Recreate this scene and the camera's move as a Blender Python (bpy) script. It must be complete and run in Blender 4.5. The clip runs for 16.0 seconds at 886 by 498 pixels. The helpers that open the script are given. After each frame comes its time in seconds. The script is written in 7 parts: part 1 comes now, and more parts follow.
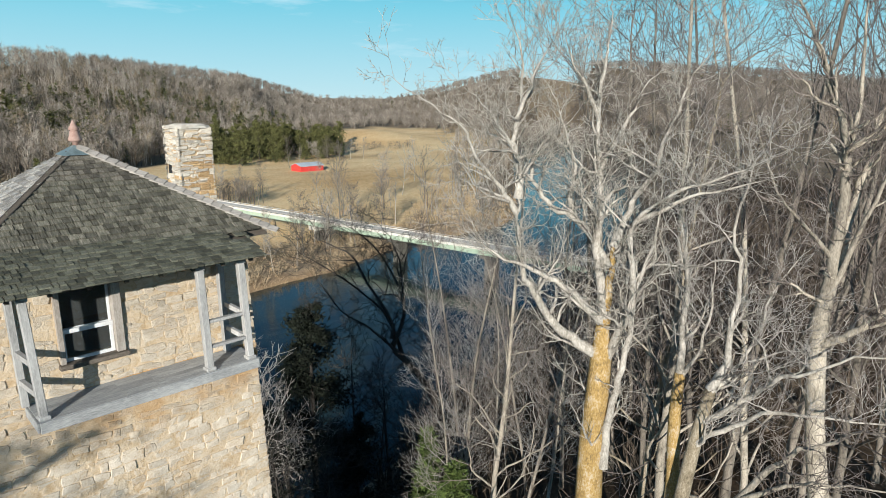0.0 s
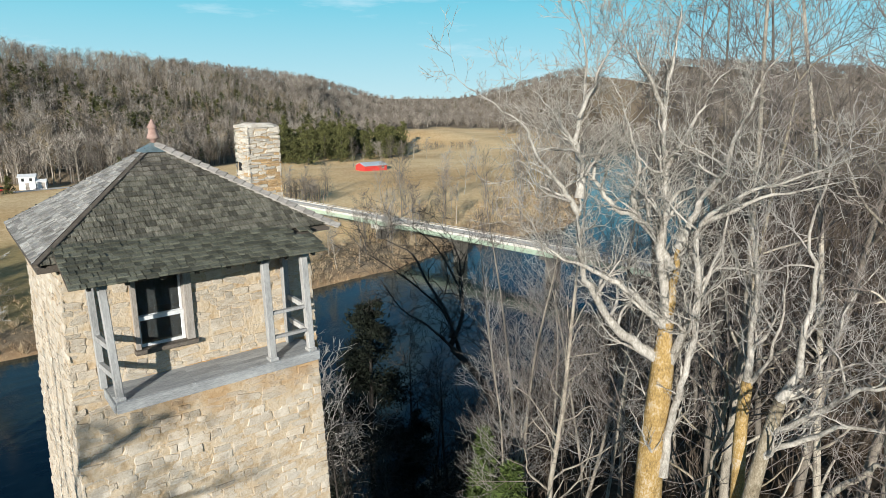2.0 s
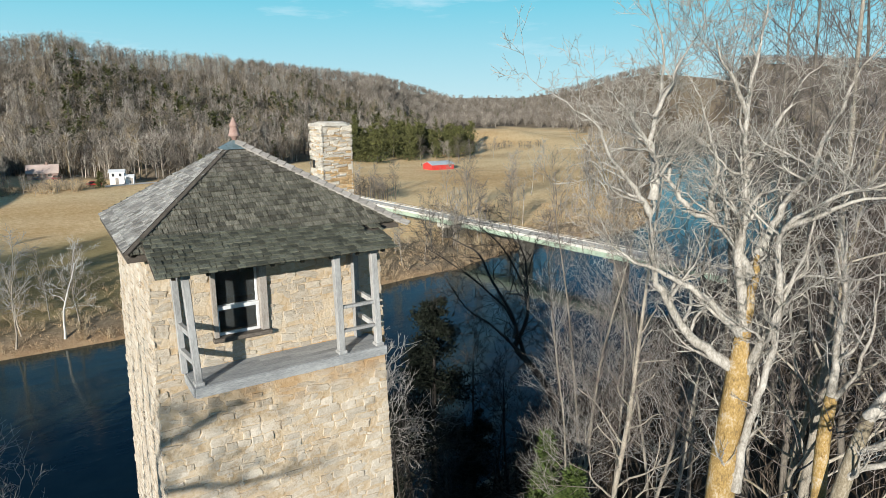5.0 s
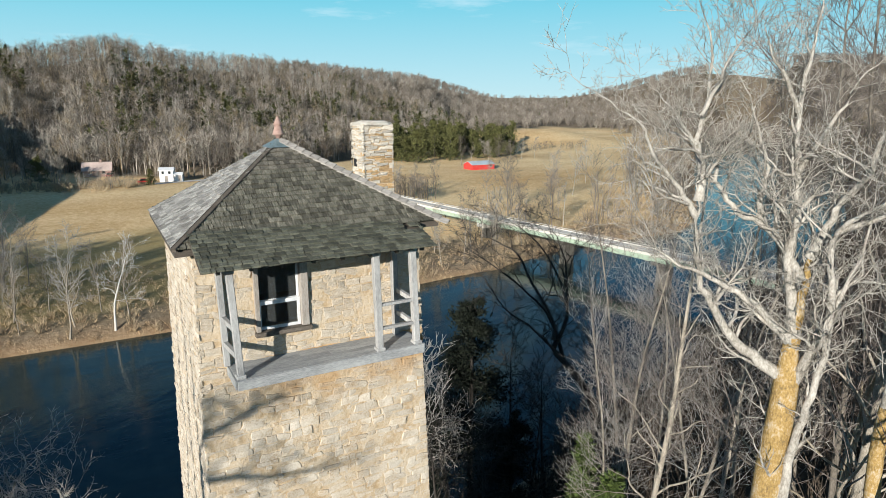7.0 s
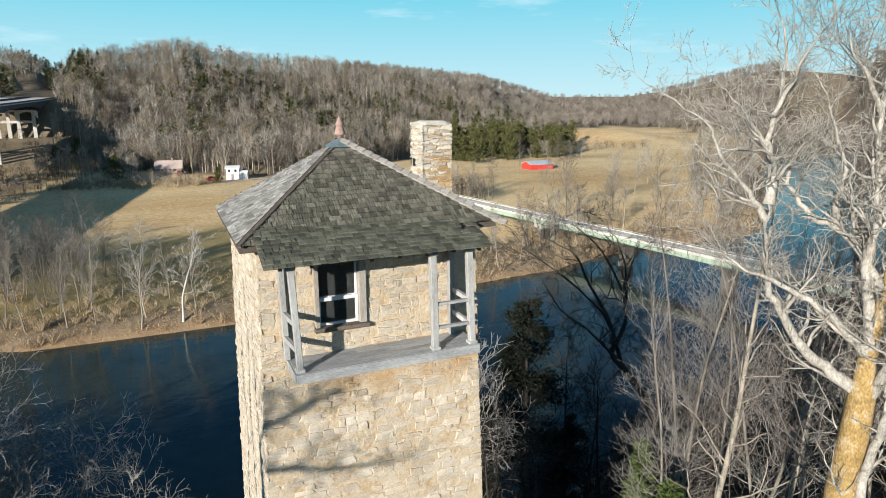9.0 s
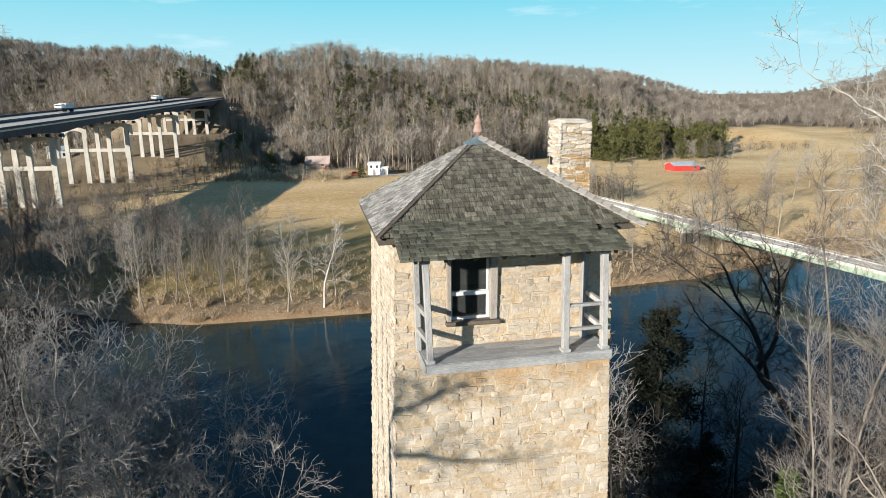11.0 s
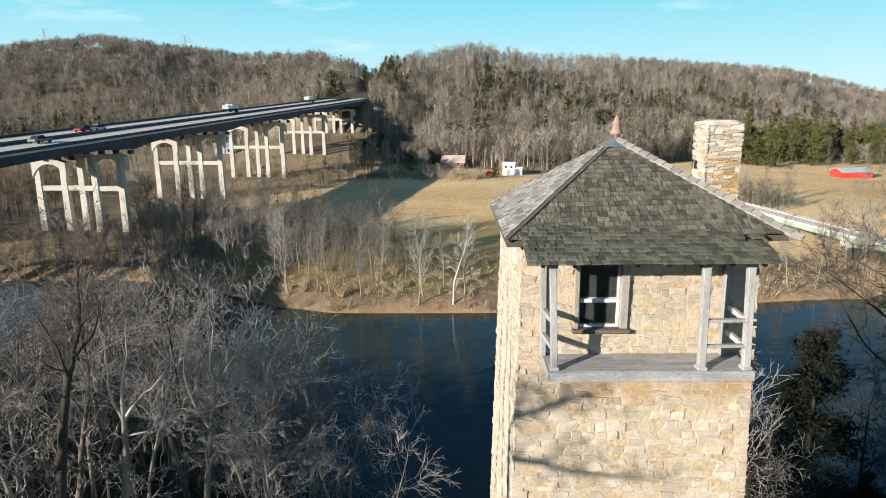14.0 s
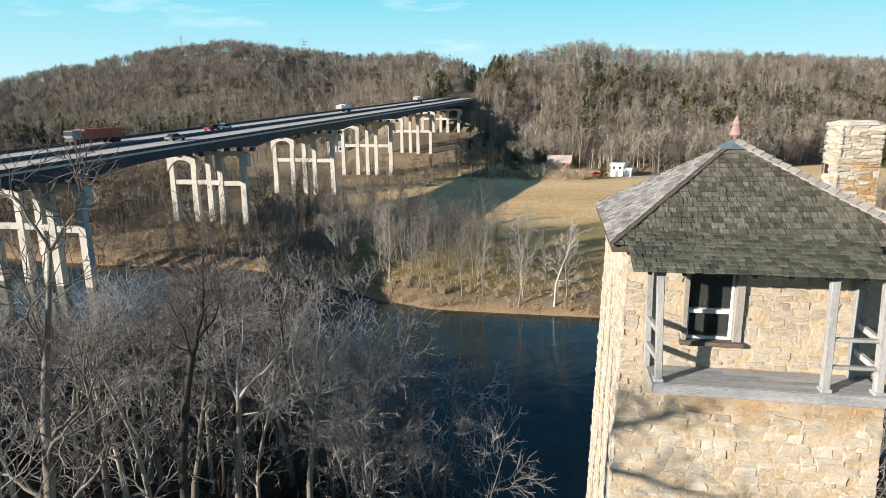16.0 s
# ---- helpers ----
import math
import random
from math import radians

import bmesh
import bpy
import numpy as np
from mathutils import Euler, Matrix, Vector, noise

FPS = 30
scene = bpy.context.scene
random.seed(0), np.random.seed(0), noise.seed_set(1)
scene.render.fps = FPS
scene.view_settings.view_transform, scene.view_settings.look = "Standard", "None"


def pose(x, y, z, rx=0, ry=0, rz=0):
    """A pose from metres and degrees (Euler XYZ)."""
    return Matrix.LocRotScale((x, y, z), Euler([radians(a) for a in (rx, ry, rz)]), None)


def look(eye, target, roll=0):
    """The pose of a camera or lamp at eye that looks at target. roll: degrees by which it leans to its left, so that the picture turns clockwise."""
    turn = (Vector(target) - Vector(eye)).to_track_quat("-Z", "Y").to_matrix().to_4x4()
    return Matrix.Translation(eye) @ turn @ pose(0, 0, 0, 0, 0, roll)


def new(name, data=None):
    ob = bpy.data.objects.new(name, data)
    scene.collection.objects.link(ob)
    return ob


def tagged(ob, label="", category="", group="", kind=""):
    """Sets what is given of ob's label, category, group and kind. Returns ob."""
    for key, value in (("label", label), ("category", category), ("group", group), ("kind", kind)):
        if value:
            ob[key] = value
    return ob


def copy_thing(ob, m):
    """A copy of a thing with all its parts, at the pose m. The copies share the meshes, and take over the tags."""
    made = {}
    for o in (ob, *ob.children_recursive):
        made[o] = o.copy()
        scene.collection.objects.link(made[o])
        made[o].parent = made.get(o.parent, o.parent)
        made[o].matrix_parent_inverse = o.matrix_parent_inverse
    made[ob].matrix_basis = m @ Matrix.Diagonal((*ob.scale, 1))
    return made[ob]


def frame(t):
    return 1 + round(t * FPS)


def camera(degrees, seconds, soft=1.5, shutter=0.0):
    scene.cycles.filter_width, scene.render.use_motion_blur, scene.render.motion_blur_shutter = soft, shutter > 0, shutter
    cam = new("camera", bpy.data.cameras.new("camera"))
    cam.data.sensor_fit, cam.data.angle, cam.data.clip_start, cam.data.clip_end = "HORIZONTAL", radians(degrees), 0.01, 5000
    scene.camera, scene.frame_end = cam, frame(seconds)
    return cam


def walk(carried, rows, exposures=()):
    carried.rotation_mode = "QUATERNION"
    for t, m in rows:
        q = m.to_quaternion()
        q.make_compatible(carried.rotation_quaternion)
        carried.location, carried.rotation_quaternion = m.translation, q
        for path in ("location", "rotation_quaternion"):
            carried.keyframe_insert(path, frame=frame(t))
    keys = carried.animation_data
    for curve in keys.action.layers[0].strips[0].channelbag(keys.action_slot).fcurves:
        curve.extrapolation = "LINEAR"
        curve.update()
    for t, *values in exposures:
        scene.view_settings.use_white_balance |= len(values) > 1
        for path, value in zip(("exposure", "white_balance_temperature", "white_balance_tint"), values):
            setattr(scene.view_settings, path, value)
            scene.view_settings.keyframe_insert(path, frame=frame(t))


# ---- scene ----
cam = camera(70.9, 16.0, soft=0.5)
PATH = [
    (0, (-1.137, -10.146, 27.815), (0.243, -8.768, 27.373), 0.3),
    (0.5, (-1.091, -10.138, 27.8), (0.242, -8.714, 27.359), 0.2),
    (1, (-1.095, -10.171, 27.788), (0.187, -8.7, 27.346), 0.2),
    (1.5, (-1.117, -10.192, 27.785), (0.132, -8.694, 27.343), 0.2),
    (2, (-1.13, -10.201, 27.78), (0.106, -8.692, 27.338), 0.1),
    (2.5, (-1.145, -10.198, 27.778), (0.082, -8.682, 27.337), 0.1),
    (3, (-1.149, -10.2, 27.777), (0.069, -8.677, 27.334), 0.1),
    (3.5, (-1.16, -10.192, 27.773), (0.051, -8.663, 27.33), 0.1),
    (4, (-1.176, -10.184, 27.775), (-0.016, -8.616, 27.332), 0.1),
    (6.5, (-1.18, -10.176, 27.757), (-0.193, -8.495, 27.312), 0.1),
    (7, (-1.172, -10.169, 27.754), (-0.212, -8.471, 27.309), 0.1),
    (7.5, (-1.159, -10.152, 27.763), (-0.227, -8.44, 27.317), 0.0),
    (8, (-1.16, -10.154, 27.763), (-0.271, -8.419, 27.317), -0.0),
    (10.5, (-1.214, -10.171, 27.769), (-0.674, -8.299, 27.32), -0.3),
    (11, (-1.209, -10.158, 27.754), (-0.811, -8.25, 27.304), -0.3),
    (11.5, (-1.203, -10.151, 27.752), (-0.911, -8.224, 27.304), -0.4),
    (12, (-1.216, -10.149, 27.755), (-1.008, -8.211, 27.308), -0.3),
    (12.5, (-1.23, -10.149, 27.757), (-1.111, -8.203, 27.311), -0.3),
    (13, (-1.2, -10.137, 27.756), (-1.155, -8.188, 27.31), -0.4),
    (13.5, (-1.168, -10.119, 27.76), (-1.176, -8.169, 27.314), -0.4),
    (14, (-1.157, -10.111, 27.765), (-1.175, -8.161, 27.318), -0.4),
    (14.5, (-1.144, -10.104, 27.773), (-1.258, -8.157, 27.327), -0.5),
    (15, (-1.143, -10.108, 27.777), (-1.317, -8.166, 27.331), -0.5),
    (15.5, (-1.145, -10.108, 27.779), (-1.396, -8.175, 27.333), -0.6),
    (16, (-1.153, -10.119, 27.788), (-1.496, -8.2, 27.342), -0.6),
]
walk(cam, [(t, look(eye, target, roll)) for t, eye, target, roll in PATH], [(0.0, 0.02, 5960, 6.0), (4.0, 0.02, 5970, 6.0), (8.0, 0.10, 6020, 6.5), (11.0, 0.22, 6200, 8.5), (16.0, 0.32, 6320, 10)])

# ---- world, sun ----
SUN_AZ, SUN_EL = 231.0, 15.5          # degrees clockwise from +y, degrees over the horizon
world = bpy.data.worlds.new("world")
scene.world = world
world.use_nodes = True
wt = world.node_tree
bg = wt.nodes["Background"]
sky = wt.nodes.new("ShaderNodeTexSky")
sky.sky_type, sky.sun_disc = "NISHITA", False
sky.sun_elevation, sky.sun_rotation = radians(SUN_EL), radians(SUN_AZ)
sky.altitude, sky.air_density, sky.dust_density, sky.ozone_density = 300, 0.9, 0.0, 5.0
wc = wt.nodes.new("ShaderNodeTexCoord")
wm = wt.nodes.new("ShaderNodeMapping")
wm.inputs["Scale"].default_value = (2.2, 2.2, 13.0)
wn = wt.nodes.new("ShaderNodeTexNoise")
wn.inputs["Scale"].default_value, wn.inputs["Detail"].default_value, wn.inputs["Roughness"].default_value = 1.3, 6, 0.62
wr = wt.nodes.new("ShaderNodeMapRange")
for key, v in (("From Min", 0.55), ("From Max", 0.78), ("To Min", 0.0), ("To Max", 0.9)):
    wr.inputs[key].default_value = v
wx = wt.nodes.new("ShaderNodeMix")
wx.data_type = "RGBA"
wz, wg = wt.nodes.new("ShaderNodeSeparateXYZ"), wt.nodes.new("ShaderNodeValToRGB")
wg.color_ramp.elements[0].position, wg.color_ramp.elements[0].color = 0.0, (0.66, 0.86, 0.88, 1)
wg.color_ramp.elements[1].position, wg.color_ramp.elements[1].color = 1.0, (0.012, 0.038, 0.095, 1)
for place, tone in ((0.15, (0.26, 0.69, 0.80, 1)), (0.24, (0.10, 0.35, 0.60, 1)), (0.40, (0.042, 0.145, 0.30, 1))):
    wg.color_ramp.elements.new(place).color = tone
wk = wt.nodes.new("ShaderNodeVectorMath")
wk.operation = "SCALE"
wk.inputs["Scale"].default_value = 13.2
wt.links.new(wc.outputs["Generated"], wz.inputs["Vector"])
wt.links.new(wz.outputs["Z"], wg.inputs["Fac"])
wt.links.new(wg.outputs["Color"], wk.inputs[0])
wt.links.new(wk.outputs["Vector"], wx.inputs["B"])
wcl = wt.nodes.new("ShaderNodeMix")
wcl.data_type = "RGBA"
wcl.inputs["B"].default_value = (11.0, 12.6, 13.0, 1)
wt.links.new(wc.outputs["Generated"], wm.inputs["Vector"])
wt.links.new(wm.outputs["Vector"], wn.inputs["Vector"])
wt.links.new(wn.outputs["Fac"], wr.inputs["Value"])
wx.inputs["Factor"].default_value = 0.92
wt.links.new(wr.outputs["Result"], wcl.inputs["Factor"])
wt.links.new(wx.outputs["Result"], wcl.inputs["A"])
wt.links.new(sky.outputs["Color"], wx.inputs["A"])
wt.links.new(wcl.outputs["Result"], bg.inputs["Color"])
bg.inputs["Strength"].default_value = 0.072

sun = new("sun", bpy.data.lights.new("sun", "SUN"))
sun.data.energy, sun.data.angle, sun.data.color = 6.7, radians(0.53), (1.0, 0.90, 0.775)
_a, _e = radians(SUN_AZ), radians(SUN_EL)
sun.matrix_world = look((math.sin(_a) * math.cos(_e) * 50, math.cos(_a) * math.cos(_e) * 50, math.sin(_e) * 50), (0, 0, 0))


# ---- helpers of this scene ----
def mat(name, a, b, scale=6.0, fine=60.0, rough=0.8, bump=0.3, depth=0.01, metal=0.0, vary=0.0, island=0.0, mid=None, stretch=(1, 1, 1), spec=0.3, stain=False):
    """A worn surface: two colours mixed by coarse and fine noise, a fine relief, and a spread of brightness from piece to piece."""
    m = bpy.data.materials.new(name)
    m.use_nodes = True
    t = m.node_tree
    p = t.nodes["Principled BSDF"]
    p.inputs["Metallic"].default_value = metal
    p.inputs["Specular IOR Level"].default_value = spec
    co = t.nodes.new("ShaderNodeTexCoord")
    mp = t.nodes.new("ShaderNodeMapping")
    mp.inputs["Scale"].default_value = stretch
    t.links.new(co.outputs["Object"], mp.inputs["Vector"])
    place = mp.outputs["Vector"]
    if vary:
        piece, far, shift = t.nodes.new("ShaderNodeObjectInfo"), t.nodes.new("ShaderNodeMath"), t.nodes.new("ShaderNodeVectorMath")
        far.operation, far.inputs[1].default_value = "MULTIPLY", 61.0
        t.links.new(piece.outputs["Random"], far.inputs[0])
        t.links.new(mp.outputs["Vector"], shift.inputs[0])
        t.links.new(far.outputs[0], shift.inputs[1])
        place = shift.outputs["Vector"]
    n1, n2 = t.nodes.new("ShaderNodeTexNoise"), t.nodes.new("ShaderNodeTexNoise")
    for n, s, d in ((n1, scale, 4), (n2, fine, 5)):
        n.inputs["Scale"].default_value, n.inputs["Detail"].default_value, n.inputs["Roughness"].default_value = s, d, 0.65
        t.links.new(place, n.inputs["Vector"])
    add = t.nodes.new("ShaderNodeMath")
    add.operation = "ADD"
    t.links.new(n1.outputs["Fac"], add.inputs[0])
    t.links.new(n2.outputs["Fac"], add.inputs[1])
    ramp = t.nodes.new("ShaderNodeValToRGB")
    half = t.nodes.new("ShaderNodeMath")
    half.operation, half.inputs[1].default_value = "MULTIPLY", 0.5
    t.links.new(add.outputs[0], half.inputs[0])
    t.links.new(half.outputs[0], ramp.inputs["Fac"])
    ramp.color_ramp.elements[0].position, ramp.color_ramp.elements[0].color = 0.36, (*a, 1)
    ramp.color_ramp.elements[1].position, ramp.color_ramp.elements[1].color = 0.64, (*b, 1)
    if mid:
        e = ramp.color_ramp.elements.new(0.5)
        e.color = (*mid, 1)
    out = ramp.outputs["Color"]
    for amount, node, socket in ((vary, "ShaderNodeObjectInfo", "Random"), (island, "ShaderNodeNewGeometry", "Random Per Island")):
        if amount:
            info, rng_, hsv = t.nodes.new(node), t.nodes.new("ShaderNodeMapRange"), t.nodes.new("ShaderNodeHueSaturation")
            rng_.inputs["To Min"].default_value, rng_.inputs["To Max"].default_value = 1 - amount, 1 + amount
            t.links.new(info.outputs[socket], rng_.inputs["Value"])
            t.links.new(rng_.outputs["Result"], hsv.inputs["Value"])
            t.links.new(out, hsv.inputs["Color"])
            out = hsv.outputs["Color"]
    if stain:       # a rusty run-off stain in ragged patches at one height of the tower
        geo, sx = t.nodes.new("ShaderNodeNewGeometry"), t.nodes.new("ShaderNodeSeparateXYZ")
        t.links.new(geo.outputs["Position"], sx.inputs[0])
        ns = t.nodes.new("ShaderNodeTexNoise")
        ns.inputs["Scale"].default_value, ns.inputs["Detail"].default_value = 1.7, 7
        t.links.new(geo.outputs["Position"], ns.inputs["Vector"])
        span = t.nodes.new("ShaderNodeMapRange")
        for key, v in (("From Min", 22.45), ("From Max", 23.25), ("To Min", 0.0), ("To Max", 0.9)):
            span.inputs[key].default_value = v
        t.links.new(sx.outputs["Z"], span.inputs["Value"])
        over = t.nodes.new("ShaderNodeMath")
        over.operation = "LESS_THAN"
        over.inputs[1].default_value = 23.6
        t.links.new(sx.outputs["Z"], over.inputs[0])
        pat = t.nodes.new("ShaderNodeMapRange")
        for key, v in (("From Min", 0.38), ("From Max", 0.58), ("To Min", 0.0), ("To Max", 1.0)):
            pat.inputs[key].default_value = v
        t.links.new(ns.outputs["Fac"], pat.inputs["Value"])
        m1, m2 = t.nodes.new("ShaderNodeMath"), t.nodes.new("ShaderNodeMath")
        spots = t.nodes.new("ShaderNodeMath")
        spots.operation, spots.inputs[1].default_value = "MULTIPLY_ADD", 0.08
        m1.operation = m2.operation = "MULTIPLY"
        side, m0 = t.nodes.new("ShaderNodeMapRange"), t.nodes.new("ShaderNodeMath")
        for key, v in (("From Min", 0.4), ("From Max", 1.7), ("To Min", 0.0), ("To Max", 1.0)):
            side.inputs[key].default_value = v
        m0.operation = "MULTIPLY"
        t.links.new(sx.outputs["X"], side.inputs["Value"])
        t.links.new(side.outputs["Result"], m0.inputs[0])
        t.links.new(over.outputs[0], m0.inputs[1])
        t.links.new(span.outputs["Result"], m1.inputs[0])
        t.links.new(m0.outputs[0], m1.inputs[1])
        t.links.new(pat.outputs["Result"], m2.inputs[1])
        t.links.new(m1.outputs[0], m2.inputs[0])
        t.links.new(pat.outputs["Result"], spots.inputs[0])
        t.links.new(m2.outputs[0], spots.inputs[2])
        mx = t.nodes.new("ShaderNodeMix")
        mx.data_type = "RGBA"
        mx.inputs["B"].default_value = (0.44, 0.265, 0.115, 1)
        t.links.new(spots.outputs[0], mx.inputs["Factor"])
        t.links.new(out, mx.inputs["A"])
        out = mx.outputs["Result"]
    t.links.new(out, p.inputs["Base Color"])
    rr = t.nodes.new("ShaderNodeMapRange")
    rr.inputs["To Min"].default_value, rr.inputs["To Max"].default_value = max(rough - 0.1, 0), min(rough + 0.12, 1)
    t.links.new(n2.outputs["Fac"], rr.inputs["Value"])
    t.links.new(rr.outputs["Result"], p.inputs["Roughness"])
    if bump:
        bn = t.nodes.new("ShaderNodeBump")
        bn.inputs["Strength"].default_value, bn.inputs["Distance"].default_value = bump, depth
        t.links.new(half.outputs[0], bn.inputs["Height"])
        t.links.new(bn.outputs["Normal"], p.inputs["Normal"])
    return m


def empty(name, at=(0, 0, 0)):
    ob = new(name)
    ob.empty_display_size = 0.2
    ob.matrix_basis = Matrix.Translation(at)
    return ob


def mesh_from(name, verts, faces, smooth=False):
    """A mesh from arrays; faces all have the same number of corners."""
    me = bpy.data.meshes.new(name)
    v, f = np.asarray(verts, np.float32), np.asarray(faces, np.int32)
    k = f.shape[1]
    me.vertices.add(len(v))
    me.vertices.foreach_set("co", v.ravel())
    me.loops.add(f.size)
    me.loops.foreach_set("vertex_index", f.ravel())
    me.polygons.add(len(f))
    me.polygons.foreach_set("loop_start", np.arange(0, f.size, k, dtype=np.int32))
    me.polygons.foreach_set("use_smooth", np.full(len(f), smooth))
    me.update(calc_edges=True)
    return me


def part(name, data, material, parent, label="", m=None, kind=""):
    """Links a bmesh or mesh as one mesh object under a thing or a part."""
    if isinstance(data, bmesh.types.BMesh):
        me = bpy.data.meshes.new(name)
        bmesh.ops.recalc_face_normals(data, faces=data.faces)
        data.to_mesh(me)
        data.free()
    else:
        me = data
    if material and not me.materials:
        me.materials.append(material)
    ob = new(name, me)
    if parent:
        ob.parent = parent
        if parent.type == "EMPTY":
            ob.matrix_parent_inverse = parent.matrix_basis.inverted()
    if m is not None:
        ob.matrix_basis = m
    return tagged(ob, label=label, kind=kind)


def solid(name, data, material, label="", category="", kind="", group=""):
    return tagged(part(name, data, material, None), label, category, group, kind)


def add_box(bm, lo, hi, bevel=0.0, m=None):
    """A box between two corners, added to a bmesh, with its edges rounded."""
    made = bmesh.ops.create_cube(bm, size=1.0)["verts"]
    for v in made:
        v.co = Vector([lo[i] + (v.co[i] + 0.5) * (hi[i] - lo[i]) for i in range(3)])
        if m is not None:
            v.co = m @ v.co
    if bevel:
        edges = list({e for v in made for e in v.link_edges})
        bmesh.ops.bevel(bm, geom=edges, offset=bevel, segments=1, affect="EDGES")
    return bm


def boxed(*boxes, bevel=0.0):
    bm = bmesh.new()
    for lo, hi in boxes:
        add_box(bm, lo, hi, bevel)
    return bm


def beam(a, b, w, h, bevel=0.004, up=(0, 0, 1)):
    """A squared timber from a to b."""
    a, b = Vector(a), Vector(b)
    z = (b - a).normalized()
    x = Vector(up).cross(z)
    x = x.normalized() if x.length > 1e-4 else Vector((1, 0, 0))
    y = z.cross(x)
    m = Matrix((x, y, z)).transposed().to_4x4()
    m.translation = a
    return add_box(bmesh.new(), (-w / 2, -h / 2, 0), (w / 2, h / 2, (b - a).length), bevel, m)


def prism(quad_lo, quad_hi):
    """A block between a lower and an upper ring of corners."""
    bm = bmesh.new()
    lo, hi = [bm.verts.new(p) for p in quad_lo], [bm.verts.new(p) for p in quad_hi]
    n = len(lo)
    for i in range(n):
        bm.faces.new((lo[i], lo[(i + 1) % n], hi[(i + 1) % n], hi[i]))
    bm.faces.new(lo[::-1])
    bm.faces.new(hi)
    return bm


def lathe(profile, sides=16, at=(0, 0, 0)):
    """A turned body from pairs of radius and height."""
    bm = bmesh.new()
    rings = [[bm.verts.new((at[0] + r * math.cos(2 * math.pi * i / sides), at[1] + r * math.sin(2 * math.pi * i / sides), at[2] + z)) for i in range(sides)] for r, z in profile]
    for a, b in zip(rings, rings[1:]):
        for i in range(sides):
            bm.faces.new((a[i], a[(i + 1) % sides], b[(i + 1) % sides], b[i]))
    bm.faces.new(rings[0][::-1])
    bm.faces.new(rings[-1])
    for f in bm.faces:
        f.smooth = len(f.verts) == 4
    return bm


def tubes(lines, sides):
    """Round tapered tubes along polylines that all have the same number of points: vertices and quads."""
    pts = np.array([l[0] for l in lines], float)
    rad = np.array([l[1] for l in lines], float)
    b, n, _ = pts.shape
    tan = np.gradient(pts, axis=1)
    tan /= np.linalg.norm(tan, axis=2, keepdims=True) + 1e-9
    ref = np.where(np.abs(tan[..., 2:3]) > 0.9, [1.0, 0, 0], [0, 0, 1.0])
    u = np.cross(tan, ref)
    u /= np.linalg.norm(u, axis=2, keepdims=True) + 1e-9
    w = np.cross(tan, u)
    ang = np.arange(sides) * 2 * np.pi / sides
    ring = u[:, :, None] * np.cos(ang)[:, None] + w[:, :, None] * np.sin(ang)[:, None]
    verts = (pts[:, :, None] + ring * rad[:, :, None, None]).reshape(-1, 3)
    base = (np.arange(b)[:, None, None] * n + np.arange(n - 1)[:, None]) * sides + np.arange(sides)
    nxt = (np.arange(b)[:, None, None] * n + np.arange(n - 1)[:, None]) * sides + (np.arange(sides) + 1) % sides
    faces = np.stack([base, nxt, nxt + sides, base + sides], -1).reshape(-1, 4)
    return verts, faces


def tube_mesh(name, lines, sides):
    groups, vs, fs, off = {}, [], [], 0
    for l in lines:
        groups.setdefault(len(l[0]), []).append(l)
    for some in groups.values():
        v, f = tubes(some, sides)
        vs.append(v)
        fs.append(f + off)
        off += len(v)
    return mesh_from(name, np.concatenate(vs), np.concatenate(fs), True)


def unit(v):
    return v / (np.linalg.norm(v) + 1e-9)


def branch(rng, out, p, d, length, r, lvl, S, path=None):
    """One limb with its side limbs, level by level, into out[level]."""
    n = S["pts"][lvl]
    if path is None:
        pts, dd = [p], d
        for i in range(n):
            dd = unit(dd + rng.normal(0, S["wig"][lvl], 3) + np.array([0, 0, S["up"][lvl]]))
            pts.append(pts[-1] + dd * length / n)
    else:
        pts, n = list(path), len(path) - 1
        length = sum(np.linalg.norm(b - a) for a, b in zip(pts, pts[1:]))
    pts = np.array(pts)
    tip = S["tip"][lvl]
    rad = r * (1 - np.linspace(0, 1, n + 1) ** 0.9 * (1 - tip))
    out[lvl].append((pts, rad))
    if lvl + 1 >= len(S["pts"]):
        return
    kids = S["kids"][lvl]
    kids = max(1, int(round(kids * rng.uniform(0.75, 1.25))))
    turn = rng.uniform(0, 6.28)
    for j in range(kids):
        u = S["low"][lvl] + (0.99 - S["low"][lvl]) * (j + rng.uniform(0, 1)) / kids
        k = min(int(u * n), n - 1)
        q = pts[k] + (pts[k + 1] - pts[k]) * (u * n - k)
        ax = unit(pts[k + 1] - pts[k])
        turn += 2.4 + rng.normal(0, 0.5)
        side = unit(np.cross(ax, unit(rng.normal(0, 1, 3) + 1e-3)))
        side = unit(side * math.cos(turn) + np.cross(ax, side) * math.sin(turn))
        a = radians(S["angle"][lvl] * rng.uniform(0.65, 1.3))
        long = length * S["ratio"][lvl] * (1.1 - 0.65 * u) * rng.uniform(0.6, 1.25)
        rr = max(rad[k] * S["thin"][lvl] * rng.uniform(0.75, 1.1), S["least"])
        branch(rng, out, q, ax * math.cos(a) + side * math.sin(a), long, rr, lvl + 1, S)


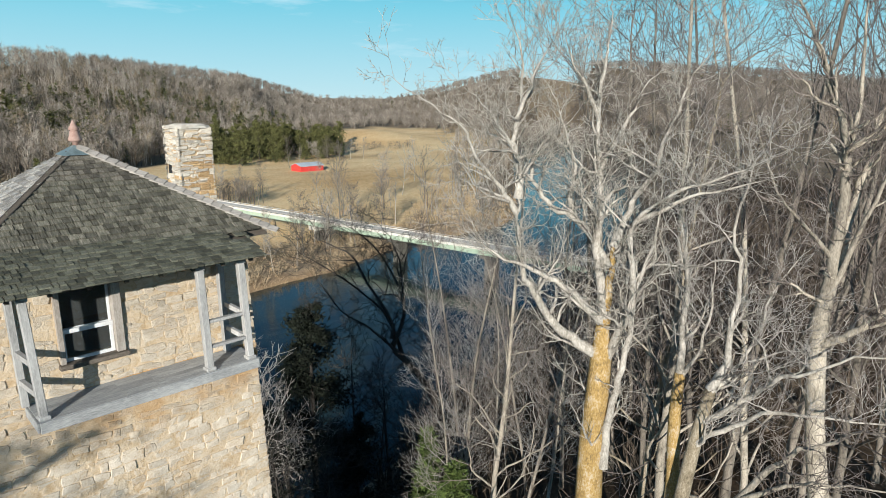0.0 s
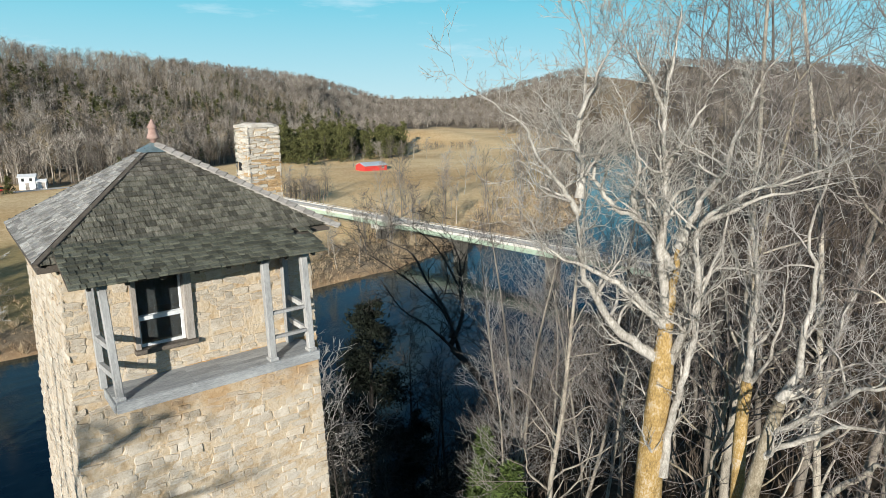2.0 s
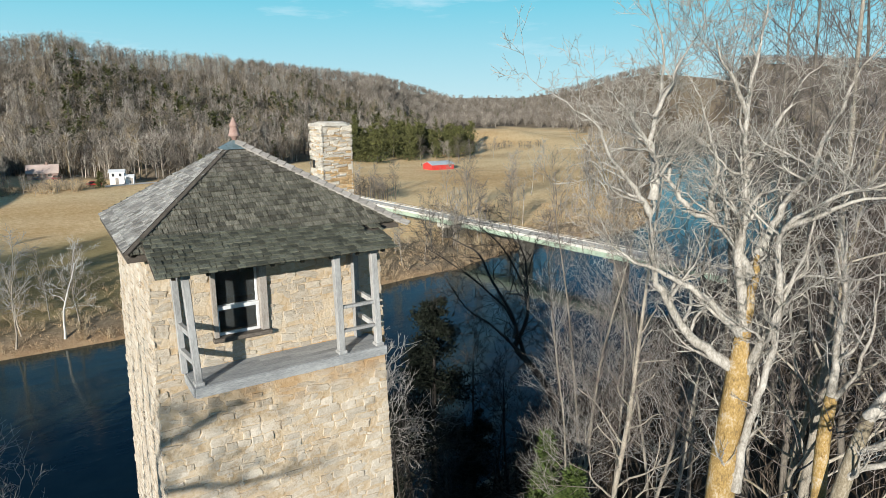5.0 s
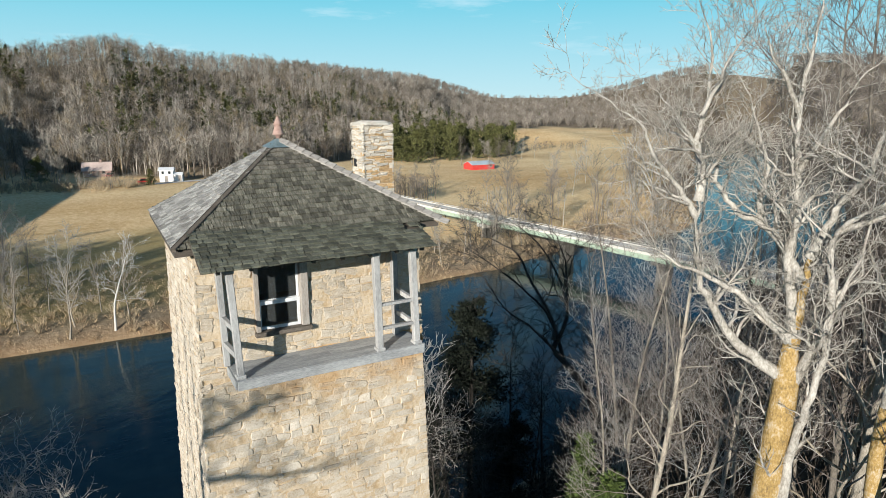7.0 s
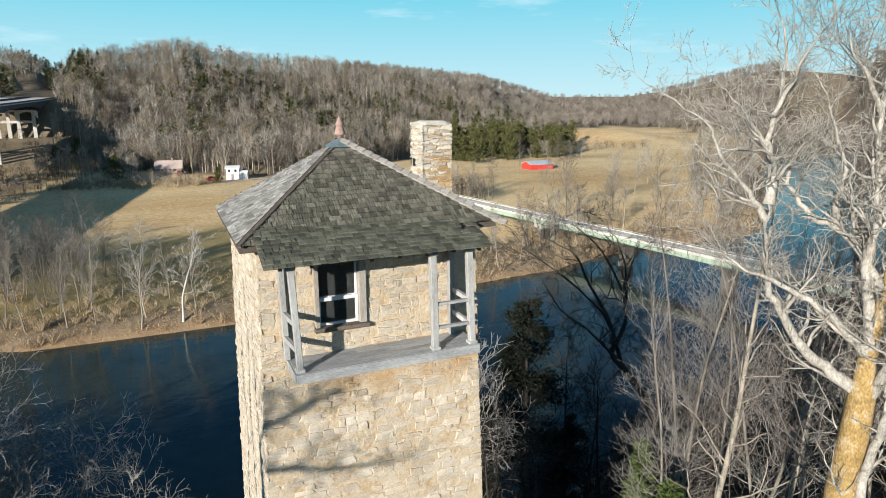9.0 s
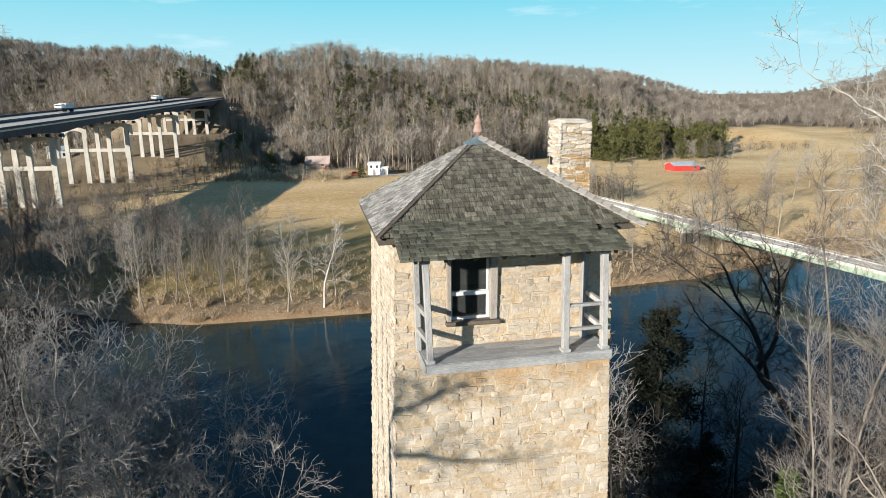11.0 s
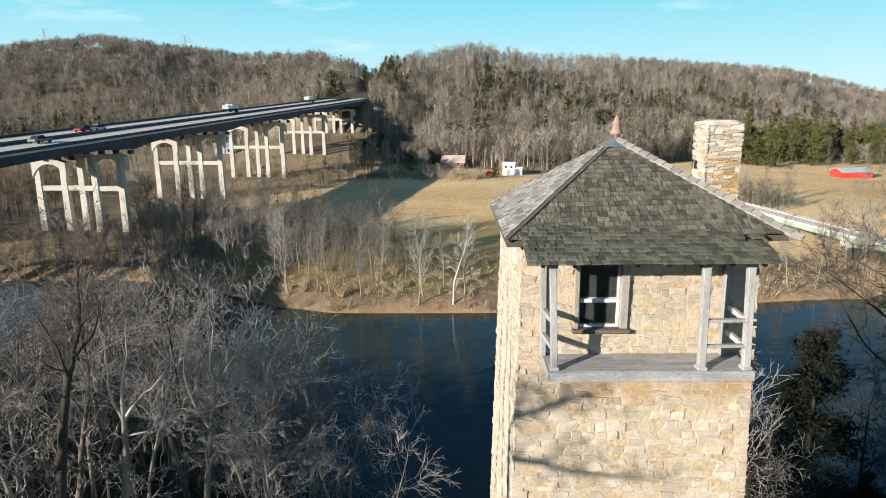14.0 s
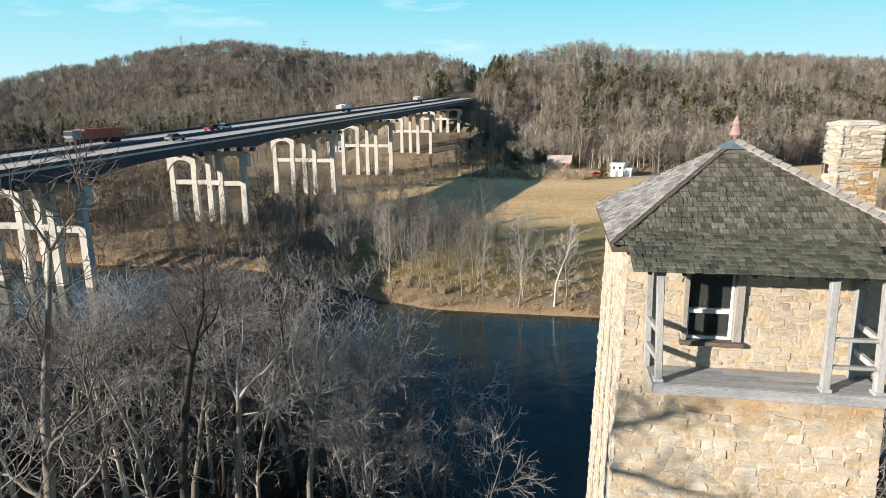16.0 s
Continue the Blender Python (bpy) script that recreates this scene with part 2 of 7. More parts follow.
def bare_tree(seed, S, height, r, bark, twig_bark, lean=(0, 0), paths=(), sides=(9, 6, 4, 3)):
    """A leafless tree at the origin: an empty with trunk, limbs and twigs."""
    rng = np.random.default_rng(seed)
    out = [[] for _ in S["pts"]]
    if paths:
        for lvl, rad, path in paths:
            branch(rng, out, None, None, 0, rad, lvl, S, [np.array(q, float) for q in path])
    else:
        branch(rng, out, np.zeros(3) - [0, 0, 0.3], unit(np.array([lean[0], lean[1], 1.0])), height, r, 0, S)
    root = empty("bare_tree")
    names = ["trunk", "limb_crown", "branch_crown", "twig_crown"]
    for lvl, lines in enumerate(out):
        if lines:
            if lvl == 1 and paths:
                for line in lines:
                    part("limb", tube_mesh("limb", [line], sides[lvl]), twig_bark, root)
            else:
                part(names[lvl], tube_mesh(names[lvl], lines, sides[lvl]), bark if lvl < 2 else twig_bark, root, kind="" if lvl == 0 and len(lines) == 1 else "stuff")
    return root


def fork(rng, out, p, d, length, r, depth, F):
    """A limb that wanders, then forks, again and again."""
    n = ((1, 2, 3)[depth] if depth < 3 else 5) + F.get("fine", 0)
    if depth == 0:
        length = length * 0.7
    pts, dd = [p], d
    for _ in range(n):
        dd = unit(dd + rng.normal(0, F["wig"], 3) + np.array([0, 0, F["up"]]))
        pts.append(pts[-1] + dd * length / n)
    out.append((np.array(pts), np.maximum(np.linspace(r, r * 0.74, n + 1), F["least"]) * (1.0 if depth else np.linspace(1, 0.5, n + 1))))
    if depth == 0:
        return
    turn = rng.uniform(0, 6.28)
    kids = 2 if rng.random() < 0.66 else 3
    ref = unit(np.cross(dd, [0.31, 0.52, 0.79]))
    for i in range(kids):
        a = radians(F["angle"] * (rng.uniform(0.25, 0.7) if i == 0 else rng.uniform(0.8, 1.35)))
        t = turn + i * 6.28 / kids + rng.normal(0, 0.3)
        side = ref * math.cos(t) + np.cross(dd, ref) * math.sin(t)
        fork(rng, out, pts[-1], dd * math.cos(a) + side * math.sin(a), length * rng.uniform(0.62, 0.95), r * 0.74 * (0.9 if i == 0 else rng.uniform(0.55, 0.8)), depth - 1, F)
    for _ in range(2):
        if rng.random() < F["side"]:
            k = int(rng.integers(1, n)) if n > 1 else 1
            t = rng.uniform(0, 6.28)
            side = ref * math.cos(t) + np.cross(dd, ref) * math.sin(t)
            fork(rng, out, pts[k], unit(dd * 0.6 + side), length * rng.uniform(0.4, 0.8), r * rng.uniform(0.3, 0.5), max(depth - 2, 0), F)


def forked_tree(seed, trunk, r, F, bark, twig_bark, limbs=(), tip=0.25):
    """A leafless tree at the origin: its trunk along given points, its limbs forking; limbs with a course of their own come with radius and points."""
    rng = np.random.default_rng(seed)
    root = empty("bare_tree")
    trunk = np.array(trunk, float)
    n = len(trunk) - 1
    high = trunk[-1][2]
    rad = r * (1 - np.linspace(0, 1, n + 1) * (1 - tip))
    rad[0] *= 1.25
    part("trunk", tube_mesh("trunk", [(trunk, rad)], 10), bark, root)
    out = []
    for j in range(F["limbs"]):
        u = F["low"] + (1 - F["low"]) * (j + rng.random()) / F["limbs"]
        k = min(int(u * n), n - 1)
        p = trunk[k] + (trunk[k + 1] - trunk[k]) * (u * n - k)
        ax = unit(trunk[k + 1] - trunk[k])
        a, t = radians(F["set"] * rng.uniform(0.7, 1.2)), j * 2.4 + rng.normal(0, 0.4)
        d = unit(ax * math.cos(a) + np.array([math.cos(t), math.sin(t), 0]) * math.sin(a))
        fork(rng, out, p, d, high * F["reach"] * (1.15 - 0.55 * u) * rng.uniform(0.7, 1.2), rad[k] * F["thin"] * (1.1 - 0.3 * u), F["depth"], F)
    for _ in range(F["top"]):
        fork(rng, out, trunk[-1], unit(unit(trunk[-1] - trunk[-2]) + rng.normal(0, 0.35, 3)), high * F["reach"] * 0.8, rad[-1] * 0.8, F["depth"], F)
    for rr, path, *own in limbs:
        pts = np.array(path, float)
        m = 3
        fine = np.concatenate([pts[i] + (pts[i + 1] - pts[i]) * np.linspace(0, 1, m, endpoint=False)[:, None] for i in range(len(pts) - 1)] + [pts[-1:]])
        fine[1:-1] += rng.normal(0, 0.05, fine[1:-1].shape)
        rl = rr * (1 - np.linspace(0, 1, len(fine)) * 0.72)
        part("limb", tube_mesh("limb", [(fine, rl)], 8), own[0] if own else twig_bark, root)
        for i in range(3, len(fine)):
            for _ in range(2 if rng.random() < 0.3 else 1):
                t = rng.uniform(0, 6.28)
                d = unit(unit(fine[i] - fine[i - 1]) * 0.8 + np.array([math.cos(t), math.sin(t), rng.uniform(-0.2, 0.6)]))
                fork(rng, out, fine[i], d, rng.uniform(0.6, 1.2), min(rl[i] * rng.uniform(0.3, 0.55), 0.05), 4 if i > len(fine) * 0.5 else 3, F)
        fork(rng, out, fine[-1], unit(fine[-1] - fine[-2]), 1.0, rl[-1] * 0.95, 5, F)
    big, small = [l for l in out if l[1][0] > 0.035], [l for l in out if l[1][0] <= 0.035]
    if big:
        part("limb_crown", tube_mesh("limb_crown", big, 6), twig_bark if limbs else bark, root, kind="stuff")
    part("twig_crown", tube_mesh("twig_crown", small, 3), twig_bark, root, kind="stuff")
    return root


def stem(seed, high, lean, n=9, bend=0.03):
    """Points of a slightly wandering trunk."""
    rng = np.random.default_rng(seed)
    p, d, pts = np.array([0, 0, -0.6]), unit(np.array([lean[0], lean[1], 1.0])), []
    for _ in range(n + 1):
        pts.append(p)
        d = unit(d + rng.normal(0, bend, 3) + [0, 0, 0.015])
        p = p + d * (high + 0.6) / n
    return pts


F_TALL = dict(limbs=20, low=0.36, set=36, reach=0.085, thin=0.40, depth=4, top=2, wig=0.13, up=0.10, angle=30, side=0.40, least=0.0085)
F_STEM = dict(F_TALL, limbs=26, low=0.26, set=54, reach=0.095, up=0.06, wig=0.13, side=0.4, angle=32, least=0.0068)
F_SPREAD = dict(limbs=11, low=0.30, set=46, reach=0.16, thin=0.46, depth=4, top=2, wig=0.22, up=0.06, angle=36, side=0.45, least=0.015)
MEDIUM = dict(pts=(6, 4, 1), wig=(0.08, 0.22, 0.24), up=(0.04, 0.12, 0.06), tip=(0.12, 0.2, 0.4), kids=(22, 12), low=(0.25, 0.1), angle=(44, 44), ratio=(0.40, 0.50),
              thin=(0.45, 0.6), least=0.026)


# ---- materials ----
M_STONE = mat("limestone", (0.42, 0.325, 0.215), (0.65, 0.59, 0.505), 3.0, 28, 0.9, 0.8, 0.03, vary=0.12, mid=(0.55, 0.483, 0.392), stain=True)
M_STONE_J = mat("limestone_rest", (0.42, 0.325, 0.215), (0.65, 0.59, 0.505), 3.0, 28, 0.9, 0.8, 0.03, island=0.12, mid=(0.55, 0.483, 0.392), stain=True)
M_MORTAR = mat("lime_mortar", (0.42, 0.30, 0.17), (0.63, 0.55, 0.435), 2.2, 14, 0.95, 1.0, 0.05, mid=(0.555, 0.45, 0.32), stain=True)
M_CHIM = mat("ledge_stone", (0.38, 0.29, 0.20), (0.75, 0.71, 0.63), 4.0, 30, 0.92, 0.8, 0.03, vary=0.25, mid=(0.62, 0.57, 0.49))
M_CHIMR = mat("rusty_ledge_stone", (0.30, 0.18, 0.085), (0.66, 0.52, 0.34), 4.0, 30, 0.92, 0.8, 0.03, vary=0.25, mid=(0.50, 0.34, 0.17))
M_SHINGLE = mat("wood_shingle", (0.040, 0.037, 0.029), (0.29, 0.264, 0.22), 5.0, 40, 0.85, 0.6, 0.006, vary=0.46, stretch=(1.3, 0.13, 1), mid=(0.130, 0.119, 0.095))
M_SHINGLE_J = mat("wood_shingle_rest", (0.050, 0.046, 0.035), (0.28, 0.252, 0.206), 5.0, 40, 0.85, 0.6, 0.006, island=0.46, stretch=(9, 1, 1), mid=(0.124, 0.120, 0.092))
M_SHINGLE_M = mat("mossy_shingle", (0.040, 0.045, 0.030), (0.235, 0.23, 0.18), 5.0, 40, 0.85, 0.6, 0.006, vary=0.46, stretch=(1.3, 0.13, 1), mid=(0.120, 0.121, 0.090))
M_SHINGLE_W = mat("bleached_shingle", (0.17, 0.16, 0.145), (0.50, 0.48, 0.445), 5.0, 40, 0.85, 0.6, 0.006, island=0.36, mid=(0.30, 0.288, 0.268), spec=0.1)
M_CAP = mat("ridge_board", (0.22, 0.20, 0.18), (0.42, 0.39, 0.35), 6, 60, 0.85, 0.5, 0.005, vary=0.2, stretch=(1, 1, 6))
M_GREY = mat("weathered_timber", (0.26, 0.255, 0.25), (0.50, 0.495, 0.48), 5, 50, 0.8, 0.6, 0.005, vary=0.12, stretch=(1, 1, 0.25))
M_DECK = mat("weathered_boards", (0.22, 0.225, 0.23), (0.45, 0.455, 0.45), 5, 50, 0.75, 0.5, 0.004, vary=0.1, stretch=(0.25, 1, 1))
M_FRAME = mat("bare_window_timber", (0.22, 0.19, 0.16), (0.44, 0.40, 0.36), 6, 60, 0.85, 0.6, 0.004, stretch=(1, 1, 0.3))
M_SILL = mat("dark_worn_timber", (0.07, 0.058, 0.046), (0.20, 0.17, 0.14), 6, 60, 0.9, 0.6, 0.004, stretch=(0.3, 1, 1))
M_SASH = mat("white_sash_paint", (0.55, 0.55, 0.55), (0.78, 0.78, 0.78), 8, 70, 0.6, 0.2, 0.002)
M_DARKWOOD = mat("dark_soffit", (0.06, 0.05, 0.04), (0.13, 0.11, 0.09), 5, 50, 0.9, 0.4, 0.005)
M_TERRA = mat("terracotta", (0.27, 0.16, 0.13), (0.46, 0.33, 0.28), 9, 60, 0.8, 0.4, 0.004)
M_COPPER = mat("weathered_copper", (0.13, 0.18, 0.19), (0.27, 0.35, 0.37), 9, 60, 0.55, 0.2, 0.003, metal=0.4)
M_BARK = mat("grey_bark", (0.18, 0.155, 0.12), (0.50, 0.445, 0.365), 5, 40, 0.95, 0.9, 0.02, vary=0.25, stretch=(1, 1, 0.3))
M_PALE = mat("sycamore_bark", (0.18, 0.16, 0.13), (0.60, 0.56, 0.50), 2.2, 26, 0.9, 0.6, 0.01, stretch=(1, 1, 0.5))
M_WHITEBARK = mat("white_bark", (0.50, 0.47, 0.42), (0.78, 0.75, 0.70), 3, 30, 0.9, 0.4, 0.01)
M_LICHEN = mat("lichen_bark", (0.17, 0.12, 0.065), (0.54, 0.47, 0.37), 4, 26, 0.95, 1.0, 0.03, mid=(0.40, 0.265, 0.09), stretch=(1, 1, 0.6))
M_OCHRE = mat("lichened_grey_bark", (0.13, 0.105, 0.07), (0.46, 0.41, 0.33), 3, 26, 0.95, 1.0, 0.03, mid=(0.28, 0.235, 0.165), stretch=(1, 1, 0.5))
# brush colour darkened to paint the shaded gaps between the trees
M_UNDER = mat("shade_dark_undergrowth", (0.045, 0.034, 0.025), (0.14, 0.11, 0.082), 1, 8, 0.95, 0, island=0.3)
M_TWIG = mat("twig_bark", (0.20, 0.185, 0.17), (0.45, 0.42, 0.385), 2, 20, 0.95, 0.2, 0.004, vary=0.2)
# darker copy of the grey bark, with shade worked into its colour
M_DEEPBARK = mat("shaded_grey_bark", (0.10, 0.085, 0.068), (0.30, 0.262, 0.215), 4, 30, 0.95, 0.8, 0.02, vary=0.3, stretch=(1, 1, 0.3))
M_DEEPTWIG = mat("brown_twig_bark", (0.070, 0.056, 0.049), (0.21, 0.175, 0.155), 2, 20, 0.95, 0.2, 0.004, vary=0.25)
# near-black bark that carries the near bank's shade in its colour
M_SHADEBARK = mat("shade_dark_bark", (0.026, 0.023, 0.02), (0.085, 0.074, 0.063), 4, 40, 0.95, 0.6, 0.01, vary=0.3)
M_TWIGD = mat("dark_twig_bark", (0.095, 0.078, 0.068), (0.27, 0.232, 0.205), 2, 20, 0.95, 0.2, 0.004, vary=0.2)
M_WOODSF = mat("distant_branches", (0.10, 0.083, 0.068), (0.30, 0.265, 0.225), 0.05, 0.4, 0.95, 0, island=0.15, mid=(0.19, 0.163, 0.136))
HILL_KINDS = [mat("hill_branches", a_, b_, 0.08, 0.5, 0.95, 0, island=0.3, mid=c_) for a_, b_, c_ in (
    ((0.062, 0.051, 0.041), (0.27, 0.235, 0.195), (0.135, 0.113, 0.092)), ((0.13, 0.11, 0.09), (0.48, 0.43, 0.37), (0.275, 0.24, 0.20)),
    ((0.20, 0.178, 0.15), (0.50, 0.45, 0.39), (0.34, 0.305, 0.26)), ((0.11, 0.083, 0.05), (0.36, 0.285, 0.18), (0.215, 0.168, 0.105)))]
M_OLDCONC = mat("dark_concrete", (0.07, 0.064, 0.054), (0.17, 0.158, 0.135), 0.6, 5, 0.9, 0.3, 0.02)
M_GROVE = mat("grove_bark", (0.17, 0.14, 0.11), (0.40, 0.355, 0.30), 1.0, 8, 0.95, 0.2, 0.01, vary=0.25)
M_NEEDLE = mat("cedar_needles", (0.038, 0.043, 0.014), (0.15, 0.148, 0.05), 0.3, 3, 0.8, 0, island=0.4)
# cedar needles near black: the shade below the tower is in the colour
M_NEEDLE_SHADE = mat("shade_dark_needles", (0.004, 0.006, 0.004), (0.014, 0.019, 0.010), 2, 12, 0.8, 0, island=0.4)
M_BUSH = mat("green_bush_leaf", (0.035, 0.06, 0.014), (0.10, 0.13, 0.035), 3, 20, 0.7, 0, island=0.4)
M_BRUSH = mat("dry_brush", (0.26, 0.185, 0.11), (0.52, 0.42, 0.28), 0.08, 1.5, 0.95, 0, island=0.35)
M_GRASS = mat("dry_grass", (0.42, 0.28, 0.145), (0.72, 0.55, 0.34), 0.2, 2.0, 0.95, 0, island=0.3)
M_CONC = mat("concrete", (0.40, 0.375, 0.33), (0.64, 0.61, 0.55), 0.5, 5, 0.85, 0.4, 0.02, stretch=(1, 1, 0.35))
M_ROAD = mat("worn_concrete_road", (0.50, 0.47, 0.42), (0.66, 0.62, 0.56), 0.3, 6, 1.0, 0.2, 0.01, spec=0.0)
M_STEELD = mat("dark_girder_steel", (0.03, 0.035, 0.05), (0.075, 0.085, 0.11), 0.5, 5, 0.6, 0.2, 0.01)
M_GREEN = mat("pale_green_steel", (0.28, 0.36, 0.27), (0.47, 0.55, 0.43), 0.8, 6, 0.65, 0.2, 0.01)
M_OLDDECK = mat("old_bridge_deck", (0.54, 0.505, 0.45), (0.80, 0.765, 0.70), 0.5, 2.5, 0.95, 0.2, 0.01, spec=0.1)
M_OLDRAIL = mat("weathered_bridge_rail", (0.32, 0.295, 0.255), (0.52, 0.485, 0.43), 0.5, 3, 0.8, 0.2, 0.01)
M_RED = mat("barn_red_metal", (0.50, 0.035, 0.03), (0.66, 0.075, 0.06), 0.4, 5, 0.55, 0.2, 0.01)
M_CARRED = mat("dark_red_paint", (0.22, 0.018, 0.018), (0.30, 0.03, 0.03), 2, 20, 0.35, 0)
M_TRAILER = mat("dull_red_trailer", (0.30, 0.075, 0.05), (0.42, 0.12, 0.08), 0.6, 5, 0.6, 0.1, 0.01)
M_TIN = mat("blue_grey_tin", (0.40, 0.46, 0.50), (0.60, 0.65, 0.68), 0.4, 5, 0.5, 0.2, 0.01, metal=0.1)
M_WHITE = mat("white_boarding", (0.66, 0.66, 0.66), (0.82, 0.82, 0.81), 0.6, 5, 0.7, 0.2, 0.01)
M_BRICK = mat("pinkish_brick", (0.28, 0.19, 0.16), (0.42, 0.30, 0.26), 0.8, 6, 0.85, 0.2, 0.01)
M_LROOF = mat("faded_shingle_roof", (0.46, 0.35, 0.30), (0.62, 0.50, 0.44), 0.8, 6, 0.85, 0.2, 0.01)
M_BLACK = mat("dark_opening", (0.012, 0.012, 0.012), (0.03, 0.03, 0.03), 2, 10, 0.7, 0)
M_RUBBER = mat("tyre_rubber", (0.015, 0.015, 0.015), (0.03, 0.03, 0.03), 5, 40, 0.8, 0)
M_GALV = mat("galvanised_steel", (0.32, 0.33, 0.34), (0.48, 0.49, 0.50), 3, 20, 0.5, 0, metal=0.6)
M_CARGREY = mat("grey_paint", (0.16, 0.17, 0.18), (0.22, 0.23, 0.24), 2, 20, 0.35, 0)


def glass_mat():
    m = bpy.data.materials.new("old_glass")
    m.use_nodes = True
    p = m.node_tree.nodes["Principled BSDF"]
    p.inputs["Base Color"].default_value = (0.6, 0.64, 0.64, 1)
    p.inputs["Roughness"].default_value = 0.03
    p.inputs["Transmission Weight"].default_value = 0.96
    p.inputs["IOR"].default_value = 1.45
    return m


M_GLASS = glass_mat()


def water_mat():
    m = mat("river_water", (0.016, 0.028, 0.026), (0.034, 0.050, 0.040), 0.05, 0.4, 0.06, 0, spec=0.5)
    t = m.node_tree
    p = t.nodes["Principled BSDF"]
    for l in list(t.links):
        if l.to_socket == p.inputs["Roughness"]:
            t.links.remove(l)
    p.inputs["Roughness"].default_value = 0.10
    p.inputs["IOR"].default_value = 1.33
    co, mp = t.nodes.new("ShaderNodeTexCoord"), t.nodes.new("ShaderNodeMapping")
    mp.inputs["Scale"].default_value = (0.5, 1.4, 1)
    t.links.new(co.outputs["Object"], mp.inputs["Vector"])
    a, b = t.nodes.new("ShaderNodeTexNoise"), t.nodes.new("ShaderNodeTexNoise")
    for n, s in ((a, 0.5), (b, 3.0)):
        n.inputs["Scale"].default_value, n.inputs["Detail"].default_value = s, 3
        t.links.new(mp.outputs["Vector"], n.inputs["Vector"])
    add = t.nodes.new("ShaderNodeMath")
    add.operation = "MULTIPLY_ADD"
    add.inputs[1].default_value = 0.15
    t.links.new(b.outputs["Fac"], add.inputs[0])
    t.links.new(a.outputs["Fac"], add.inputs[2])
    bn = t.nodes.new("ShaderNodeBump")
    bn.inputs["Strength"].default_value, bn.inputs["Distance"].default_value = 0.4, 0.1
    t.links.new(add.outputs[0], bn.inputs["Height"])
    t.links.new(bn.outputs["Normal"], p.inputs["Normal"])
    return m


M_WATER = water_mat()


def ground_mat():
    """Mown hay field, leaf litter, red bank soil, lawn and litter darkened for shade, chosen by the cover of the place.
    """
    m = bpy.data.materials.new("ground")
    m.use_nodes = True
    t = m.node_tree
    p = t.nodes["Principled BSDF"]
    p.inputs["Roughness"].default_value, p.inputs["Specular IOR Level"].default_value = 0.95, 0.1
    at = t.nodes.new("ShaderNodeAttribute")
    at.attribute_name = "cover"
    sep = t.nodes.new("ShaderNodeSeparateColor")
    t.links.new(at.outputs["Color"], sep.inputs["Color"])
    co = t.nodes.new("ShaderNodeTexCoord")

    def noisy(a, b, s1, s2, strips=False):
        n1, n2 = t.nodes.new("ShaderNodeTexNoise"), t.nodes.new("ShaderNodeTexNoise")
        for n, s in ((n1, s1), (n2, s2)):
            n.inputs["Scale"].default_value, n.inputs["Detail"].default_value, n.inputs["Roughness"].default_value = s, 6, 0.7
            t.links.new(co.outputs["Object"], n.inputs["Vector"])
        if strips:      # mown in long strips
            mp = t.nodes.new("ShaderNodeMapping")
            mp.inputs["Scale"].default_value, mp.inputs["Rotation"].default_value = (0.6, 1.2, 1), (0, 0, radians(-12))
            t.links.new(co.outputs["Object"], mp.inputs["Vector"])
            t.links.new(mp.outputs["Vector"], n1.inputs["Vector"])
        ad = t.nodes.new("ShaderNodeMath")
        t.links.new(n1.outputs["Fac"], ad.inputs[0])
        t.links.new(n2.outputs["Fac"], ad.inputs[1])
        rp = t.nodes.new("ShaderNodeMapRange")
        rp.inputs["From Min"].default_value, rp.inputs["From Max"].default_value = 0.72, 1.28
        t.links.new(ad.outputs[0], rp.inputs["Value"])
        mx = t.nodes.new("ShaderNodeMix")
        mx.data_type = "RGBA"
        mx.inputs["A"].default_value, mx.inputs["B"].default_value = (*a, 1), (*b, 1)
        t.links.new(rp.outputs["Result"], mx.inputs["Factor"])
        return mx.outputs["Result"], rp.outputs["Result"]

    litter, hgt = noisy((0.14, 0.104, 0.068), (0.36, 0.29, 0.20), 0.06, 1.8)
    out = litter
    # Alpha: litter coloured darker to stand in for shade on the near bank
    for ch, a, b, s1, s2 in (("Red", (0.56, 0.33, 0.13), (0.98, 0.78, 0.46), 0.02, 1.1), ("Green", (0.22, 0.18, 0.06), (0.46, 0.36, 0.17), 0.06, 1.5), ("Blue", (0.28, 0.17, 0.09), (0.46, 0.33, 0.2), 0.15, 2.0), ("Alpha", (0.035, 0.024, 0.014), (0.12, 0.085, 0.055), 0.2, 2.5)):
        col, _ = noisy(a, b, s1, s2, ch == "Red")
        mx = t.nodes.new("ShaderNodeMix")
        mx.data_type = "RGBA"
        t.links.new(at.outputs["Alpha"] if ch == "Alpha" else sep.outputs[ch], mx.inputs["Factor"])
        t.links.new(out, mx.inputs["A"])
        t.links.new(col, mx.inputs["B"])
        out = mx.outputs["Result"]
    t.links.new(out, p.inputs["Base Color"])
    bn = t.nodes.new("ShaderNodeBump")
    bn.inputs["Strength"].default_value, bn.inputs["Distance"].default_value = 0.6, 0.18
    straw = t.nodes.new("ShaderNodeTexNoise")
    straw.inputs["Scale"].default_value, straw.inputs["Detail"].default_value, straw.inputs["Roughness"].default_value = 3.0, 3, 0.7
    t.links.new(co.outputs["Object"], straw.inputs["Vector"])
    rise = t.nodes.new("ShaderNodeMath")
    t.links.new(straw.outputs["Fac"], rise.inputs[0])
    t.links.new(hgt, rise.inputs[1])
    t.links.new(rise.outputs[0], bn.inputs["Height"])
    t.links.new(bn.outputs["Normal"], p.inputs["Normal"])
    return m


M_GROUND = ground_mat()

